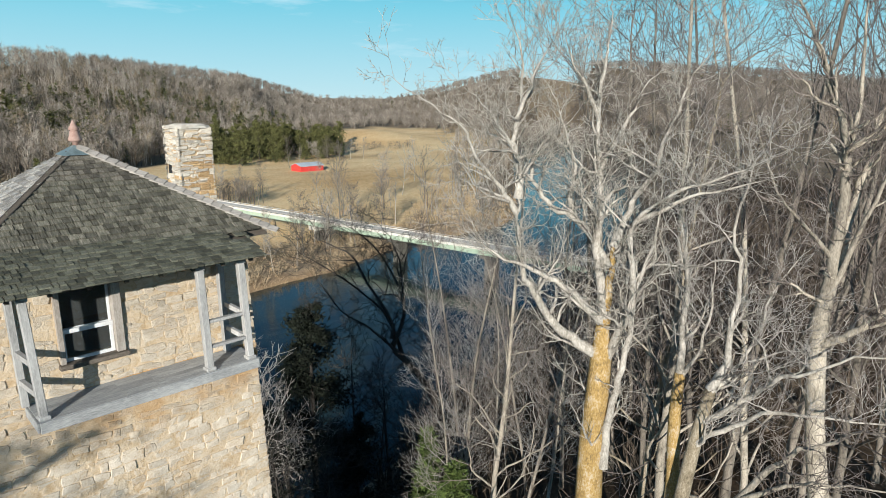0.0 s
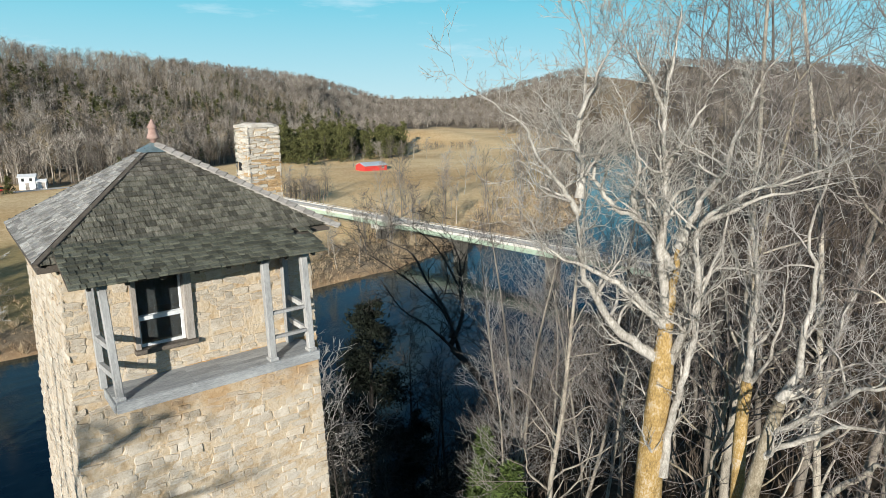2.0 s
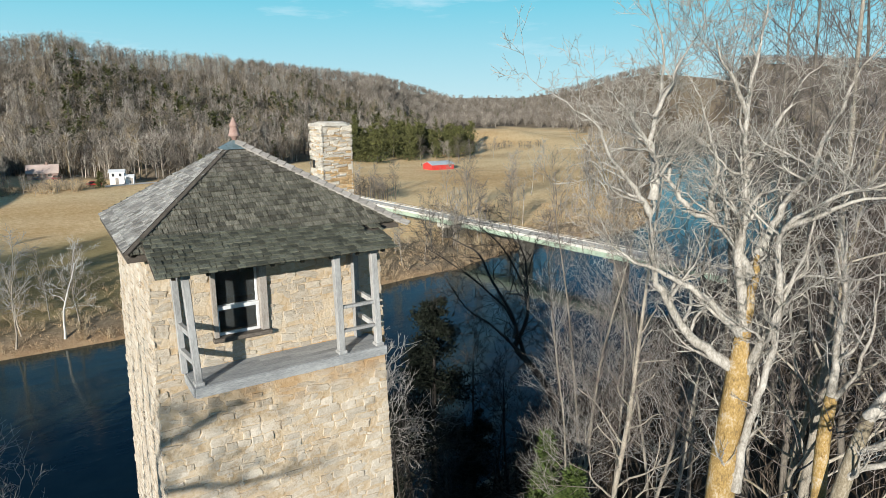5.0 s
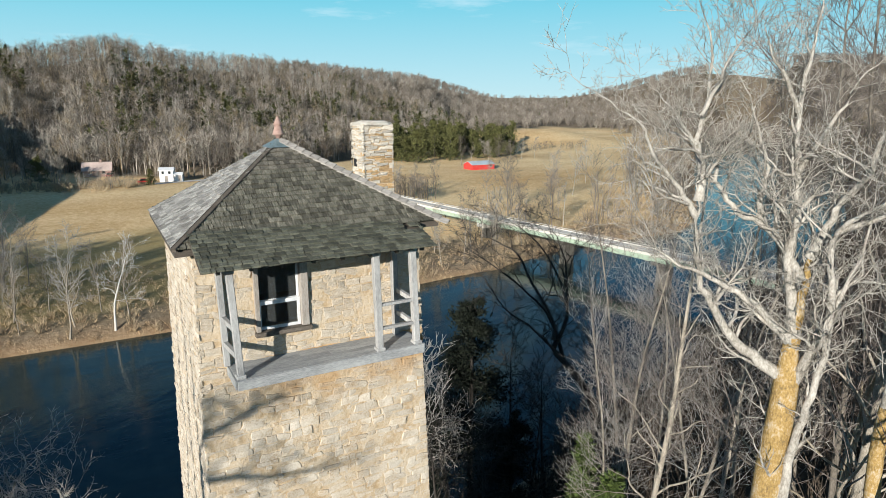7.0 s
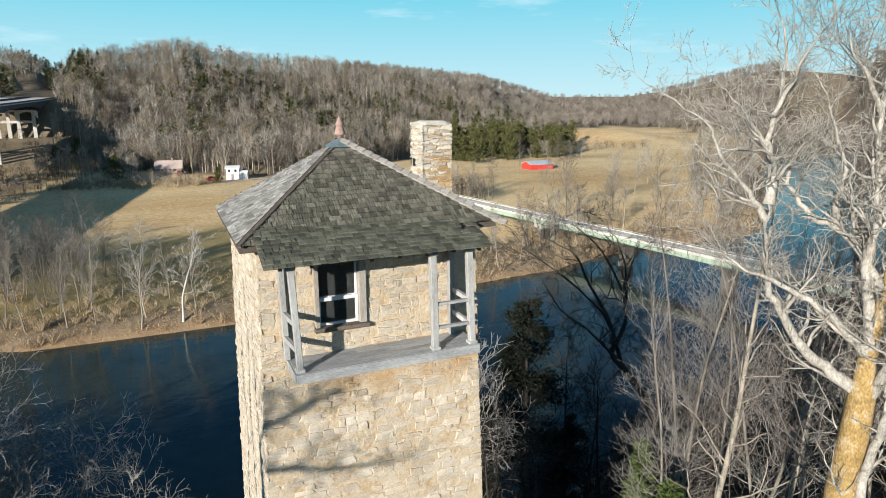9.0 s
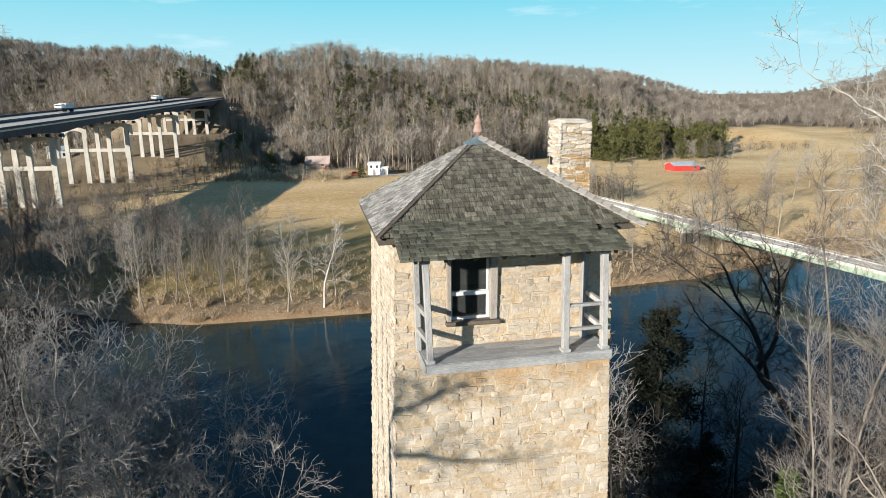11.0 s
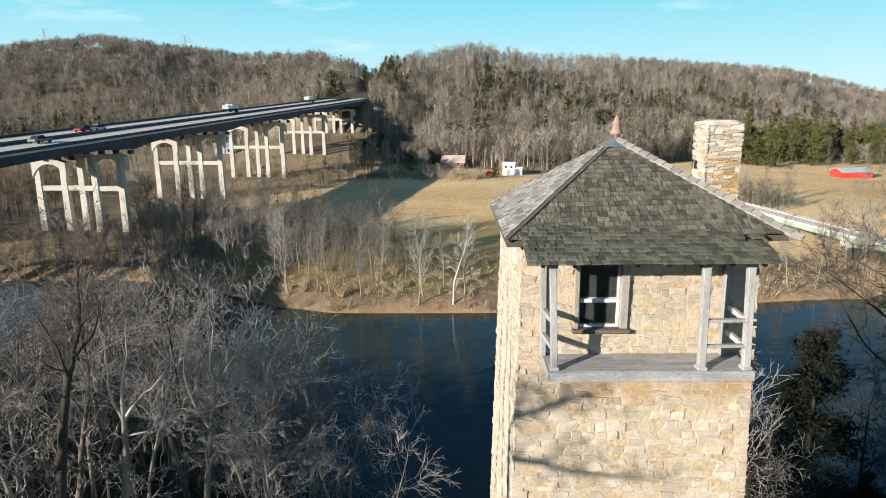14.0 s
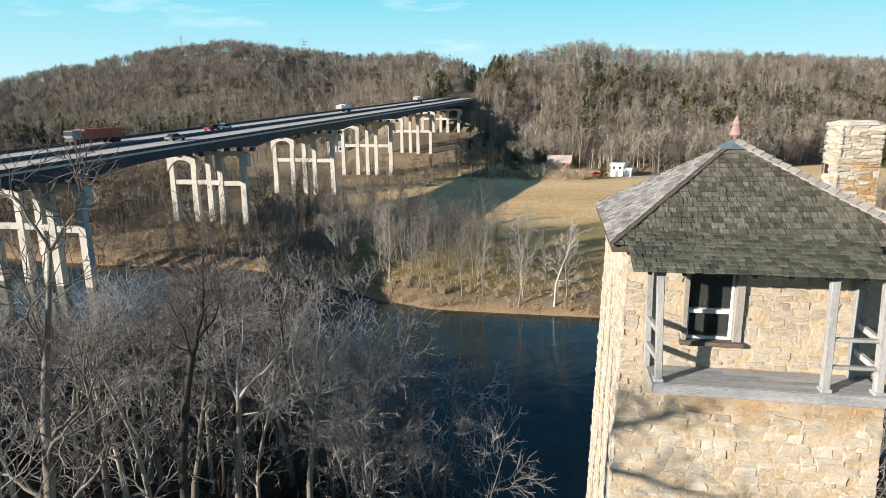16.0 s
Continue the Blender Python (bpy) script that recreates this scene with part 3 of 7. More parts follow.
# ---- the lie of the land ----
EYE = (-1.16, -10.15)
FAR_BANK = ((-900, -250, -120, -83, -55, -40, -26, -17, 5, 45, 60, 80, 115, 131, 354, 900), (160, 102, 92, 88, 89, 84, 74.5, 71.7, 71.3, 75.4, 77, 82, 85, 93, 276, 700))
NEAR_BANK = ((-900, -200, -100, -60, -36, -20, -10, 0, 8, 16, 30, 60, 100, 159, 366, 900), (95, 64, 58, 52, 47, 38, 29, 23, 21, 21, 25, 35, 49, 72, 185, 560))
RIDGE_AZ = (-75, -60, -44.5, -40.8, -34.8, -28.3, -22.9, -18, -11.2, -7.7, -6.9, -5.4, -1.8, 2.1, 7.7, 14.2, 20.8, 27.3, 33.8, 40, 44.3, 49.3, 53.7, 59.4, 67, 71.3, 75.2, 79.5, 100)
RIDGE_EL = (1.0, 1.2, 2.16, 3.25, 4.57, 5.61, 5.0, 4.5, 4.7, 3.57, 2.84, 4.0, 4.42, 5.25, 4.16, 4.0, 3.43, 2.8, 1.1, 1.14, 1.8, 3.1, 3.97, 4.06, 3.56, 3.17, 2.74, 2.3, 2.0)
RIDGE_D = ((-75, -45, -20, -8, -6.7, -5, 2, 10, 20, 28, 33.8, 40, 46, 55, 100), (800, 800, 720, 560, 640, 430, 440, 520, 640, 900, 1900, 1900, 1300, 1000, 1000))
FOOT_D = ((-75, -45, -20, -10, -5, 0, 8, 15, 22, 28, 34, 40, 48, 60, 100), (430, 430, 400, 330, 290, 262, 238, 250, 300, 360, 600, 800, 600, 480, 400))


def smooth(x):
    x = np.clip(x, 0, 1)
    return x * x * (3 - 2 * x)


def road_x(y):
    """The middle of the motorway: straight over the river, then bending to the west."""
    return -77.5 + 0.122 * (y - 119) - 0.00115 * np.maximum(y - 290, 0) ** 2


def road_z(y):
    return 22.4 + 0.046 * (y - 119)


def wave(x, y, s, k):
    return np.sin(x / s + k) * np.cos(y / (s * 1.3) - k * 1.7) + 0.5 * np.sin((x + y) / (s * 0.47) + 2 * k) * np.cos((x - y) / (s * 0.6))


def ground_z(x, y):
    x, y = np.asarray(x, float), np.asarray(y, float)
    df, dn = y - np.interp(x, *FAR_BANK), np.interp(x, *NEAR_BANK) - y
    low = 1.3 * np.exp(-(((x - 74) / 22) ** 2) - ((y - 100) / 26) ** 2)
    far = 1.7 * smooth(df / 3.5) - low + 0.3 * smooth((df - 4) / 8) + 0.016 * np.clip(df, 0, 260) + 0.25 * wave(x, y, 17, 0.4) * smooth(df / 15)
    near = 1.0 * smooth(dn / 2) + 9.5 * smooth((dn - 1) / 24) + 0.01 * np.clip(dn, 0, 200) + 0.2 * wave(x, y, 6, 1.1) * smooth(dn / 6)
    h = np.where(df > 0, far, np.where(dn > 0, near, -0.5 * np.minimum(np.minimum(-df, -dn), 4.0)))
    rx, ry = x - EYE[0], y - EYE[1]
    az, d = np.degrees(np.arctan2(rx, ry)), np.hypot(rx, ry)
    rd, fd = np.interp(az, *RIDGE_D), np.interp(az, *FOOT_D)
    top = 27.75 + rd * np.tan(np.radians(np.interp(az, RIDGE_AZ, RIDGE_EL))) - 10.5
    u = np.clip((d - fd) / (rd - fd), 0, 1)
    hill = (0.45 * u + 0.55 * smooth(u)) * (top - 6) + 6 + 3.0 * wave(x, y, 55, 0.9) * smooth(u * 2) * (1 - smooth((u - 0.8) * 5)) - 0.02 * np.clip(d - rd, 0, 900)
    h = np.where((np.abs(az) < 100) & ((df > 0) | ((dn > 0) & (az > 56))) & (d > fd), np.maximum(h, hill), h)
    h = h + 9.0 * np.exp(-(((x - 272) / 48) ** 2) - ((y - 335) / 42) ** 2) * (df > 0)
    # an unseen hill to the south-west, added to shade the near bank
    s, q = x * 0.78 + y * 0.63, x * 0.63 - y * 0.78
    knoll = (55.0 + 4.0 * smooth((-q - 17) / 8) * smooth((q + 60) / 20)) * np.exp(-(((s + 168) / 36) ** 2)) * smooth((q + 62) / 30) * smooth((150 - q) / 50)
    h = np.where(dn > 0, np.maximum(h, knoll), h)
    # the slope under the viaduct's far piers
    slope = 4 + 11.5 * smooth((y - 215) / 85) - np.maximum(np.abs(x - road_x(y)) - 22, 0) * 0.35
    h = np.where((df > 0) & (y > 200) & (y < 330), np.maximum(h, slope), h)
    # the motorway's fill and cut
    off, rz = np.abs(x - road_x(y)), road_z(y) - 0.6
    fill = rz - np.maximum(off - 14, 0) * 0.6
    h = np.where((y > 305) & (y < 500) & (off < 80), np.where(off < 14, rz, np.maximum(h, fill)), h)
    cut = rz + np.maximum(off - 12, 0) * 3.5
    h = np.where((y > 330) & (y < 470), np.minimum(h, np.where(off < 130, cut, 1e9)), h)
    return h


def gz(x, y):
    return float(ground_z(x, y))


def lines_between(lo, hi, fine_lo, fine_hi, step, grow=1.12):
    mid = list(np.arange(fine_lo, fine_hi + step, step))
    up, s = [mid[-1]], step
    while up[-1] < hi:
        s *= grow
        up.append(up[-1] + s)
    down, s = [mid[0]], step
    while down[-1] > lo:
        s *= grow
        down.append(down[-1] - s)
    return np.array(down[:0:-1] + mid + up[1:])


def build_ground():
    xs, ys = lines_between(-3200, 3200, -130, 170, 2.5), lines_between(-1500, 4200, -36, 260, 2.5)
    gx, gy = np.meshgrid(xs, ys)
    z = ground_z(gx, gy)
    nx = len(xs)
    idx = np.arange(len(ys) - 1)[:, None] * nx + np.arange(nx - 1)
    me = mesh_from("ground", np.stack([gx, gy, z], -1).reshape(-1, 3), np.stack([idx, idx + 1, idx + nx + 1, idx + nx], -1).reshape(-1, 4), True)
    x, y = gx.ravel(), gy.ravel()
    df = y - np.interp(x, *FAR_BANK)
    d = np.hypot(x - EYE[0], y - EYE[1])
    az = np.degrees(np.arctan2(x - EYE[0], y - EYE[1]))
    fd = np.interp(az, *FOOT_D)
    w = wave(x, y, 23, 0.2)
    field = smooth((df - 34 + 24 * smooth((x - 22) / 20) + 7 * w - 16 * smooth((-x - 2) / 30)) / 10) * smooth((fd - 8 - d) / 12) * (df > 0)
    lawn = smooth((df - 4 + 3 * w) / 6) * (1 - smooth((df - 45 + 8 * w) / 16)) * smooth((x + 48) / 18) * smooth((60 - x) / 20) * 0.8
    bank = (1 - smooth((df - 0.5) / 1.5)) * (df > -2)
    field = field * (1 - smooth((60 - np.abs(x - road_x(y))) / 20) * smooth((y - 235) / 25))
    field = field * (1 - 0.75 * smooth((-48 - x) / 14) * smooth((232 - y) / 24)) * smooth((300 + x) / 100)
    field = field * (1 - 0.8 * smooth((-30 - x) / 14) * smooth((y - 185) / 15))
    # near bank floor within about 200 m, where shade is painted in
    shaded_litter = smooth((np.interp(x, *NEAR_BANK) - y) / 3) * smooth((220 - d) / 60)
    col = np.stack([field, lawn, bank, shaded_litter], -1).astype(np.float32)
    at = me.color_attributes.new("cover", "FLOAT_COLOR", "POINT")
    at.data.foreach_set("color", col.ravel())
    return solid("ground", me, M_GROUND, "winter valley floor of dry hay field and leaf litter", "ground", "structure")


build_ground()
solid("water", mesh_from("water", [(-3200, -60, 0), (3200, -60, 0), (3200, 3000, 0), (-3200, 3000, 0)], [(0, 1, 2, 3)]), M_WATER, "still dark green-blue river water", "river", "structure")

# ---- the stone tower ----
Z_BASE, Z_TOP = 8.6, 25.45
RNG = np.random.default_rng(7)


def x_left(z):
    return 0.06 - 0.022 * (25 - z)


def x_right(z):
    return 4.05 + 0.03 * (25 - z)


def y_front(z):
    return -0.03 * (24 - z)


def y_back(z):
    return 4.05 + 0.03 * (25 - z)


def stone_shape(seed, sides=8):
    """A rough rubble stone one unit wide and high, its broken face towards -y, under 50 triangles."""
    rng = np.random.default_rng(seed)
    bm = bmesh.new()
    box = [(-0.5, -0.5), (0.0, -0.5), (0.5, -0.5), (0.5, 0.0), (0.5, 0.5), (0.0, 0.5), (-0.5, 0.5), (-0.5, 0.0)]
    ring0 = []
    for i, (x, z) in enumerate(box):
        cut = rng.uniform(0.0, 0.26) if i % 2 == 0 else rng.uniform(0.0, 0.10)      # corners knocked off by different amounts
        ring0.append((x * (1 - cut * rng.uniform(0.3, 1)) + rng.normal(0, 0.035), z * (1 - cut * rng.uniform(0.3, 1)) + rng.normal(0, 0.045)))
    tilt = rng.normal(0, 0.2, 2)
    rings = []
    for depth, inset in ((0.4, 1.0), (-0.62, 0.985), (-0.92, 0.92)):
        rings.append([bm.verts.new((x * inset, depth + (rng.normal(0, 0.09) + tilt[0] * x * 2 + tilt[1] * z * 2 if depth < 0 else 0), z * inset)) for x, z in ring0])
    mid = bm.verts.new((rng.normal(0, 0.14), -0.95 + rng.normal(0, 0.14), rng.normal(0, 0.14)))
    n = len(ring0)
    for p, q in zip(rings, rings[1:]):
        for i in range(n):
            bm.faces.new((p[i], p[(i + 1) % n], q[(i + 1) % n], q[i]))
    for i in range(n):
        bm.faces.new((rings[-1][i], rings[-1][(i + 1) % n], mid))
    bmesh.ops.recalc_face_normals(bm, faces=bm.faces)
    me = bpy.data.meshes.new("stone")
    bm.to_mesh(me)
    bm.free()
    return me


STONES = [stone_shape(i) for i in range(22)]
for _me in STONES:
    _me.materials.append(M_STONE)


def courses(u0, u1, z0, z1, rng, low=0.065, high=0.175, short=0.09, long=0.42, holes=()):
    """Rubble laid in rough courses: middles, widths and heights of the stones."""
    z, made = z1, []
    while z > z0:
        h = rng.uniform(low, high)
        a, b = u0(z - h / 2), u1(z - h / 2)
        u = a - rng.uniform(0, 0.08)
        while u < b:
            w = rng.uniform(short, long) * (0.75 + h / high * 0.5)
            v = min(u + w, b + 0.015)
            if b - v < 0.12:
                v = b + 0.015
            spans = [(max(u, a - 0.015), v)]
            for h0, h1, hz0, hz1 in holes:
                if z - h < hz1 and z > hz0:
                    spans = [s for p, q in spans for s in ((p, min(q, h0)), (max(p, h1), q)) if s[1] - s[0] > 0.05]
            for p, q in spans:
                dz = rng.normal(0, 0.02)
                if q - p > 0.2 and h > 0.19 and rng.random() < 0.3:
                    f = rng.uniform(0.4, 0.6)
                    made += [((p + q) / 2, z - h * f / 2 + dz, q - p, h * f), ((p + q) / 2, z - h * f - h * (1 - f) / 2 + dz, q - p, h * (1 - f))]
                else:
                    made.append(((p + q) / 2, z - h / 2 + dz, q - p, h))
            u = v
        z -= h
    return made


def stone_pose(origin, along, out, w, h, proud, rng, askew=0.09):
    """The matrix that lays a unit stone on a wall."""
    along, out = Vector(along).normalized(), Vector(out).normalized()
    up = along.cross(-out)
    m = Matrix((along * w, -out * 0.03 * proud, up * h)).transposed().to_4x4() @ Matrix.Rotation(rng.normal(0, askew), 4, "Y")
    m.translation = origin
    return m


def joined(name, pieces, meshes, material, parent, label=""):
    """Many pieces of one part in a single mesh."""
    vs, fs, off = [], [], 0
    cache = {}
    for k, m in pieces:
        if k not in cache:
            me = meshes[k]
            me.calc_loop_triangles()
            v = np.empty(len(me.vertices) * 3, np.float32)
            me.vertices.foreach_get("co", v)
            f = np.empty(len(me.loop_triangles) * 3, np.int32)
            me.loop_triangles.foreach_get("vertices", f)
            cache[k] = v.reshape(-1, 3), f.reshape(-1, 3)
        v, f = cache[k]
        a = np.array(m)
        vs.append(v @ a[:3, :3].T + a[:3, 3])
        fs.append((f if np.linalg.det(a[:3, :3]) > 0 else f[:, ::-1]) + off)
        off += len(v)
    return part(name, mesh_from(name, np.concatenate(vs), np.concatenate(fs)), material, parent, label, kind="stuff")


WIN = (0.97, 1.88, 24.0, 25.28)      # outer edges of the window's frame
tower = tagged(empty("stone_tower", (2.05, 2.05, Z_BASE)), "tall square cream limestone tower with a shingled hip roof", "tower")


def front_block(x0, x1, z0, z1):
    """A stretch of the front wall, 0.45 m thick; None stands for the wall's own leaning end."""
    f = lambda z: ((x_left(z) if x0 is None else x0), (x_right(z) if x1 is None else x1))
    ring = lambda z: [(f(z)[0], y_front(z), z), (f(z)[1], y_front(z), z), (f(z)[1], y_front(z) + 0.45, z), (f(z)[0], y_front(z) + 0.45, z)]
    return prism(ring(z0), ring(z1))


wall_front = part("wall", front_block(None, None, Z_BASE - 1.5, WIN[2] - 0.002), M_MORTAR, tower, "rubble limestone wall with smeared lime mortar")
part("wall", front_block(None, WIN[0], WIN[2], WIN[3]), M_MORTAR, tower)
part("wall", front_block(WIN[1], None, WIN[2], WIN[3]), M_MORTAR, tower)
part("wall", front_block(None, None, WIN[3] + 0.002, Z_TOP), M_MORTAR, tower)
_l = lambda z: [(x_left(z), y_front(z) + 0.452, z), (x_left(z) + 0.45, y_front(z) + 0.452, z), (x_left(z) + 0.45, y_back(z) - 0.452, z), (x_left(z), y_back(z) - 0.452, z)]
_r = lambda z: [(x_right(z) - 0.45, y_front(z) + 0.452, z), (x_right(z), y_front(z) + 0.452, z), (x_right(z), y_back(z) - 0.452, z), (x_right(z) - 0.45, y_back(z) - 0.452, z)]
_b = lambda z: [(x_left(z), y_back(z) - 0.45, z), (x_right(z), y_back(z) - 0.45, z), (x_right(z), y_back(z), z), (x_left(z), y_back(z), z)]
wall_left = part("wall", prism(_l(Z_BASE - 1.5), _l(Z_TOP)), M_MORTAR, tower)
part("wall", prism(_r(Z_BASE - 1.5), _r(Z_TOP)), M_MORTAR, tower)
part("wall", prism(_b(Z_BASE - 1.5), _b(Z_TOP)), M_MORTAR, tower)
# floor coloured near black in place of the unlit room's darkness
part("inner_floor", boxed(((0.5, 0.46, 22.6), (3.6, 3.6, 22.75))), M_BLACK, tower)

# balcony
balcony = part("balcony", boxed(((0.49, -0.735, 23.46), (3.73, -0.02, 23.54)), bevel=0.006), M_DARKWOOD, tower, "narrow weathered grey timber balcony")
for i in range(6):
    y0 = -0.755 + i * 0.124
    for x0, x1 in ((0.475, 1.62 + 0.5 * (i % 2)), (1.626 + 0.5 * (i % 2), 3.75)):
        part("floor_board", boxed(((x0, y0, 23.542), (x1, y0 + 0.123, 23.582)), bevel=0.0012), M_DECK, balcony)
part("fascia_board", boxed(((0.47, -0.79, 23.415), (3.755, -0.757, 23.578)), bevel=0.006), M_DECK, balcony)
part("fascia_board", boxed(((0.44, -0.755, 23.425), (0.473, -0.06, 23.575)), bevel=0.006), M_DECK, balcony)
part("fascia_board", boxed(((3.752, -0.755, 23.425), (3.785, -0.06, 23.575)), bevel=0.006), M_DECK, balcony)


def post(a, b, w, base=True):
    part("post", beam(a, b, w, w, 0.008, (0, 1, 0)), M_GREY, tower, "weathered grey timber post")
    if base:
        part("post_base", boxed(((a[0] - w * 0.72, a[1] - w * 0.72, a[2] - 0.004), (a[0] + w * 0.72, a[1] + w * 0.72, a[2] + 0.055)), bevel=0.012), M_GREY, tower)
        part("post_head", boxed(((b[0] - w * 0.68, b[1] - w * 0.62, b[2] - 0.06), (b[0] + w * 0.68, b[1] + w * 0.62, b[2])), bevel=0.012), M_GREY, tower)


post((0.545, -0.675, 23.586), (0.47, -0.70, 25.36), 0.105)
post((2.925, -0.675, 23.586), (2.865, -0.70, 25.36), 0.115)
post((3.645, -0.675, 23.586), (3.555, -0.70, 25.36), 0.115)
post((0.45, -0.075, 23.586), (0.42, -0.06, 25.42), 0.10, False)
post((3.52, -0.075, 23.586), (3.49, -0.06, 25.42), 0.11, False)
for z in (24.41, 23.98):
    part("rail", beam((2.94, -0.68, z), (3.62, -0.69, z + 0.01), 0.085, 0.05, 0.006), M_GREY, tower)
    part("rail", beam((3.53, -0.12, z + 0.05), (3.60, -0.64, z - 0.01), 0.05, 0.085, 0.006), M_GREY, tower)
    part("rail", beam((0.44, -0.12, z + 0.0), (0.51, -0.64, z - 0.02), 0.05, 0.085, 0.006), M_GREY, tower)

# window
window = part("window", boxed(((WIN[0], -0.055, WIN[2] + 0.05), (WIN[0] + 0.075, 0.14, WIN[3])), ((WIN[1] - 0.125, -0.055, WIN[2] + 0.05), (WIN[1], 0.14, WIN[3])),
              ((WIN[0] + 0.075, -0.05, WIN[3] - 0.09), (WIN[1] - 0.125, 0.14, WIN[3])), bevel=0.005), M_FRAME, tower, "sash window in a bare timber frame")
part("sill", boxed(((WIN[0] - 0.03, -0.12, WIN[2] - 0.02), (WIN[1] + 0.03, 0.14, WIN[2] + 0.048)), bevel=0.008), M_SILL, window, "cracked bare timber sill")
SX0, SX1 = WIN[0] + 0.077, WIN[1] - 0.127
part("sash", boxed(((SX0, 0.045, 24.05), (SX1, 0.085, 24.10)), ((SX0, 0.045, 24.10), (SX0 + 0.035, 0.085, 24.50)), ((SX1 - 0.05, 0.045, 24.10), (SX1, 0.085, 24.50)), ((SX0, 0.03, 24.49), (SX1, 0.085, 24.555)), bevel=0.004), M_SASH, window, "white painted lower sash")
part("sash", boxed(((SX0, 0.088, 24.51), (SX1, 0.12, 24.56)), ((SX0, 0.088, 24.56), (SX0 + 0.03, 0.12, 25.19)), ((SX1 - 0.04, 0.088, 24.56), (SX1, 0.12, 25.19)), bevel=0.004), M_SASH, window, "white painted upper sash")
for (z0, z1), y0 in (((24.10, 24.49), 0.062), ((24.56, 25.19), 0.102)):
    g = part("pane", boxed(((SX0 + 0.03, y0, z0), (SX1 - 0.04, y0 + 0.004, z1))), M_GLASS, window)
    g.visible_shadow = False

# roof: apex over the middle, eaves on a square, a flatter skirt over the balcony
APEX = Vector((2.07, 2.05, 27.10))
EAVE = [Vector((-0.20, -0.14, 25.60)), Vector((4.36, -0.20, 25.70)), Vector((4.34, 4.30, 25.62)), Vector((-0.18, 4.24, 25.60))]
THICK = Vector((0, 0, 0.045))
roof_bm = bmesh.new()
_av, _lo = roof_bm.verts.new(APEX - THICK), roof_bm.verts.new(APEX - THICK * 3)
_ev, _el = [roof_bm.verts.new(e - THICK) for e in EAVE], [roof_bm.verts.new(e - THICK * 2.2) for e in EAVE]
for i in range(4):
    j = (i + 1) % 4
    roof_bm.faces.new((_ev[i], _ev[j], _av))
    roof_bm.faces.new((_el[j], _el[i], _lo))
    roof_bm.faces.new((_el[i], _el[j], _ev[j], _ev[i]))
roof = part("roof", roof_bm, M_DARKWOOD, tower, "hip roof of weathered grey-green wooden shingles")
SK = [Vector((0.03, 0.12, 25.80)), Vector((3.92, 0.12, 25.80)), Vector((3.86, -0.985, 25.43)), Vector((0.045, -0.985, 25.42))]
_in = [v + Vector((0, 0.07, 0.023) if v.y < 0 else (0, 0, 0)) for v in SK]
skirt = part("porch_roof", prism([v - Vector((0, 0, 0.055)) for v in _in], [v - Vector((0, 0, 0.02)) for v in _in]), M_DARKWOOD, tower, "shingled roof skirt over the balcony, greenish with moss")
for x in np.linspace(0.3, 3.7, 8):
    part("rafter", beam((x, 0.05, 25.66), (x, -0.84, 25.368), 0.05, 0.08, 0.004), M_DARKWOOD, skirt)
part("eave_beam", boxed(((0.36, -0.75, 25.362), (3.72, -0.65, 25.43))), M_DARKWOOD, skirt)


def shingle_shape(seed):
    rng = np.random.default_rng(seed)
    bm = add_box(bmesh.new(), (-0.5, 0, 0), (0.5, 1, 1))
    for v in bm.verts:
        if v.co.y < 0.5:
            v.co.y += rng.normal(0, 0.012)
            v.co.z *= 1.0 + rng.normal(0, 0.1)
        else:
            v.co.z *= 0.3
    me = bpy.data.meshes.new("shingle")
    bm.to_mesh(me)
    bm.free()
    me.materials.append(M_SHINGLE)
    return me


SHINGLES = [shingle_shape(i) for i in range(10)]
MOSSY = []
for _me in SHINGLES:
    MOSSY.append(_me.copy())
    MOSSY[-1].materials.clear()
    MOSSY[-1].materials.append(M_SHINGLE_M)


def shingle_rows(left0, right0, left1, right1, expose, rng, wide=(0.07, 0.17)):
    """Poses of overlapping shingles on a slope whose lower edge runs left0-right0 and upper edge left1-right1."""
    made = []
    mid0, mid1 = (left0 + right0) / 2, (left1 + right1) / 2
    up = mid1 - mid0
    n = max(1, round(up.length / expose))
    normal = (right0 - left0).cross(up).normalized()
    for k in range(n):
        u = k / n
        clip = u + 0.5 / n
        a, b = left0.lerp(left1, u), right0.lerp(right1, u)
        hi_a, hi_b = left0.lerp(left1, clip), right0.lerp(right1, clip)
        along = (b - a).normalized()
        climb = normal.cross(along)
        begin, total = (hi_a - a).dot(along), (hi_b - a).dot(along)
        x = begin - rng.uniform(0, 0.1)
        while x < total:
            w = rng.uniform(*wide)
            x0, x1 = max(x, begin - 0.01), min(x + w, total + 0.01)
            if x1 - x0 > 0.035:
                long = up.length / n * 1.3
                tilt = rng.normal(0, 0.008)
                lift = 0.019 + rng.uniform(0, 0.014)
                c2 = (climb - normal * (0.06 + tilt)).normalized()
                n2 = along.cross(c2)
                m = Matrix((along * (x1 - x0 - rng.uniform(0.005, 0.020)), c2 * long, n2 * rng.uniform(0.022, 0.032))).transposed().to_4x4()
                m.translation = a + along * (x0 + x1) / 2 + normal * lift - climb * rng.uniform(0.0, 0.008)
                made.append((int(rng.integers(len(SHINGLES))), m))
            x += w
    return made


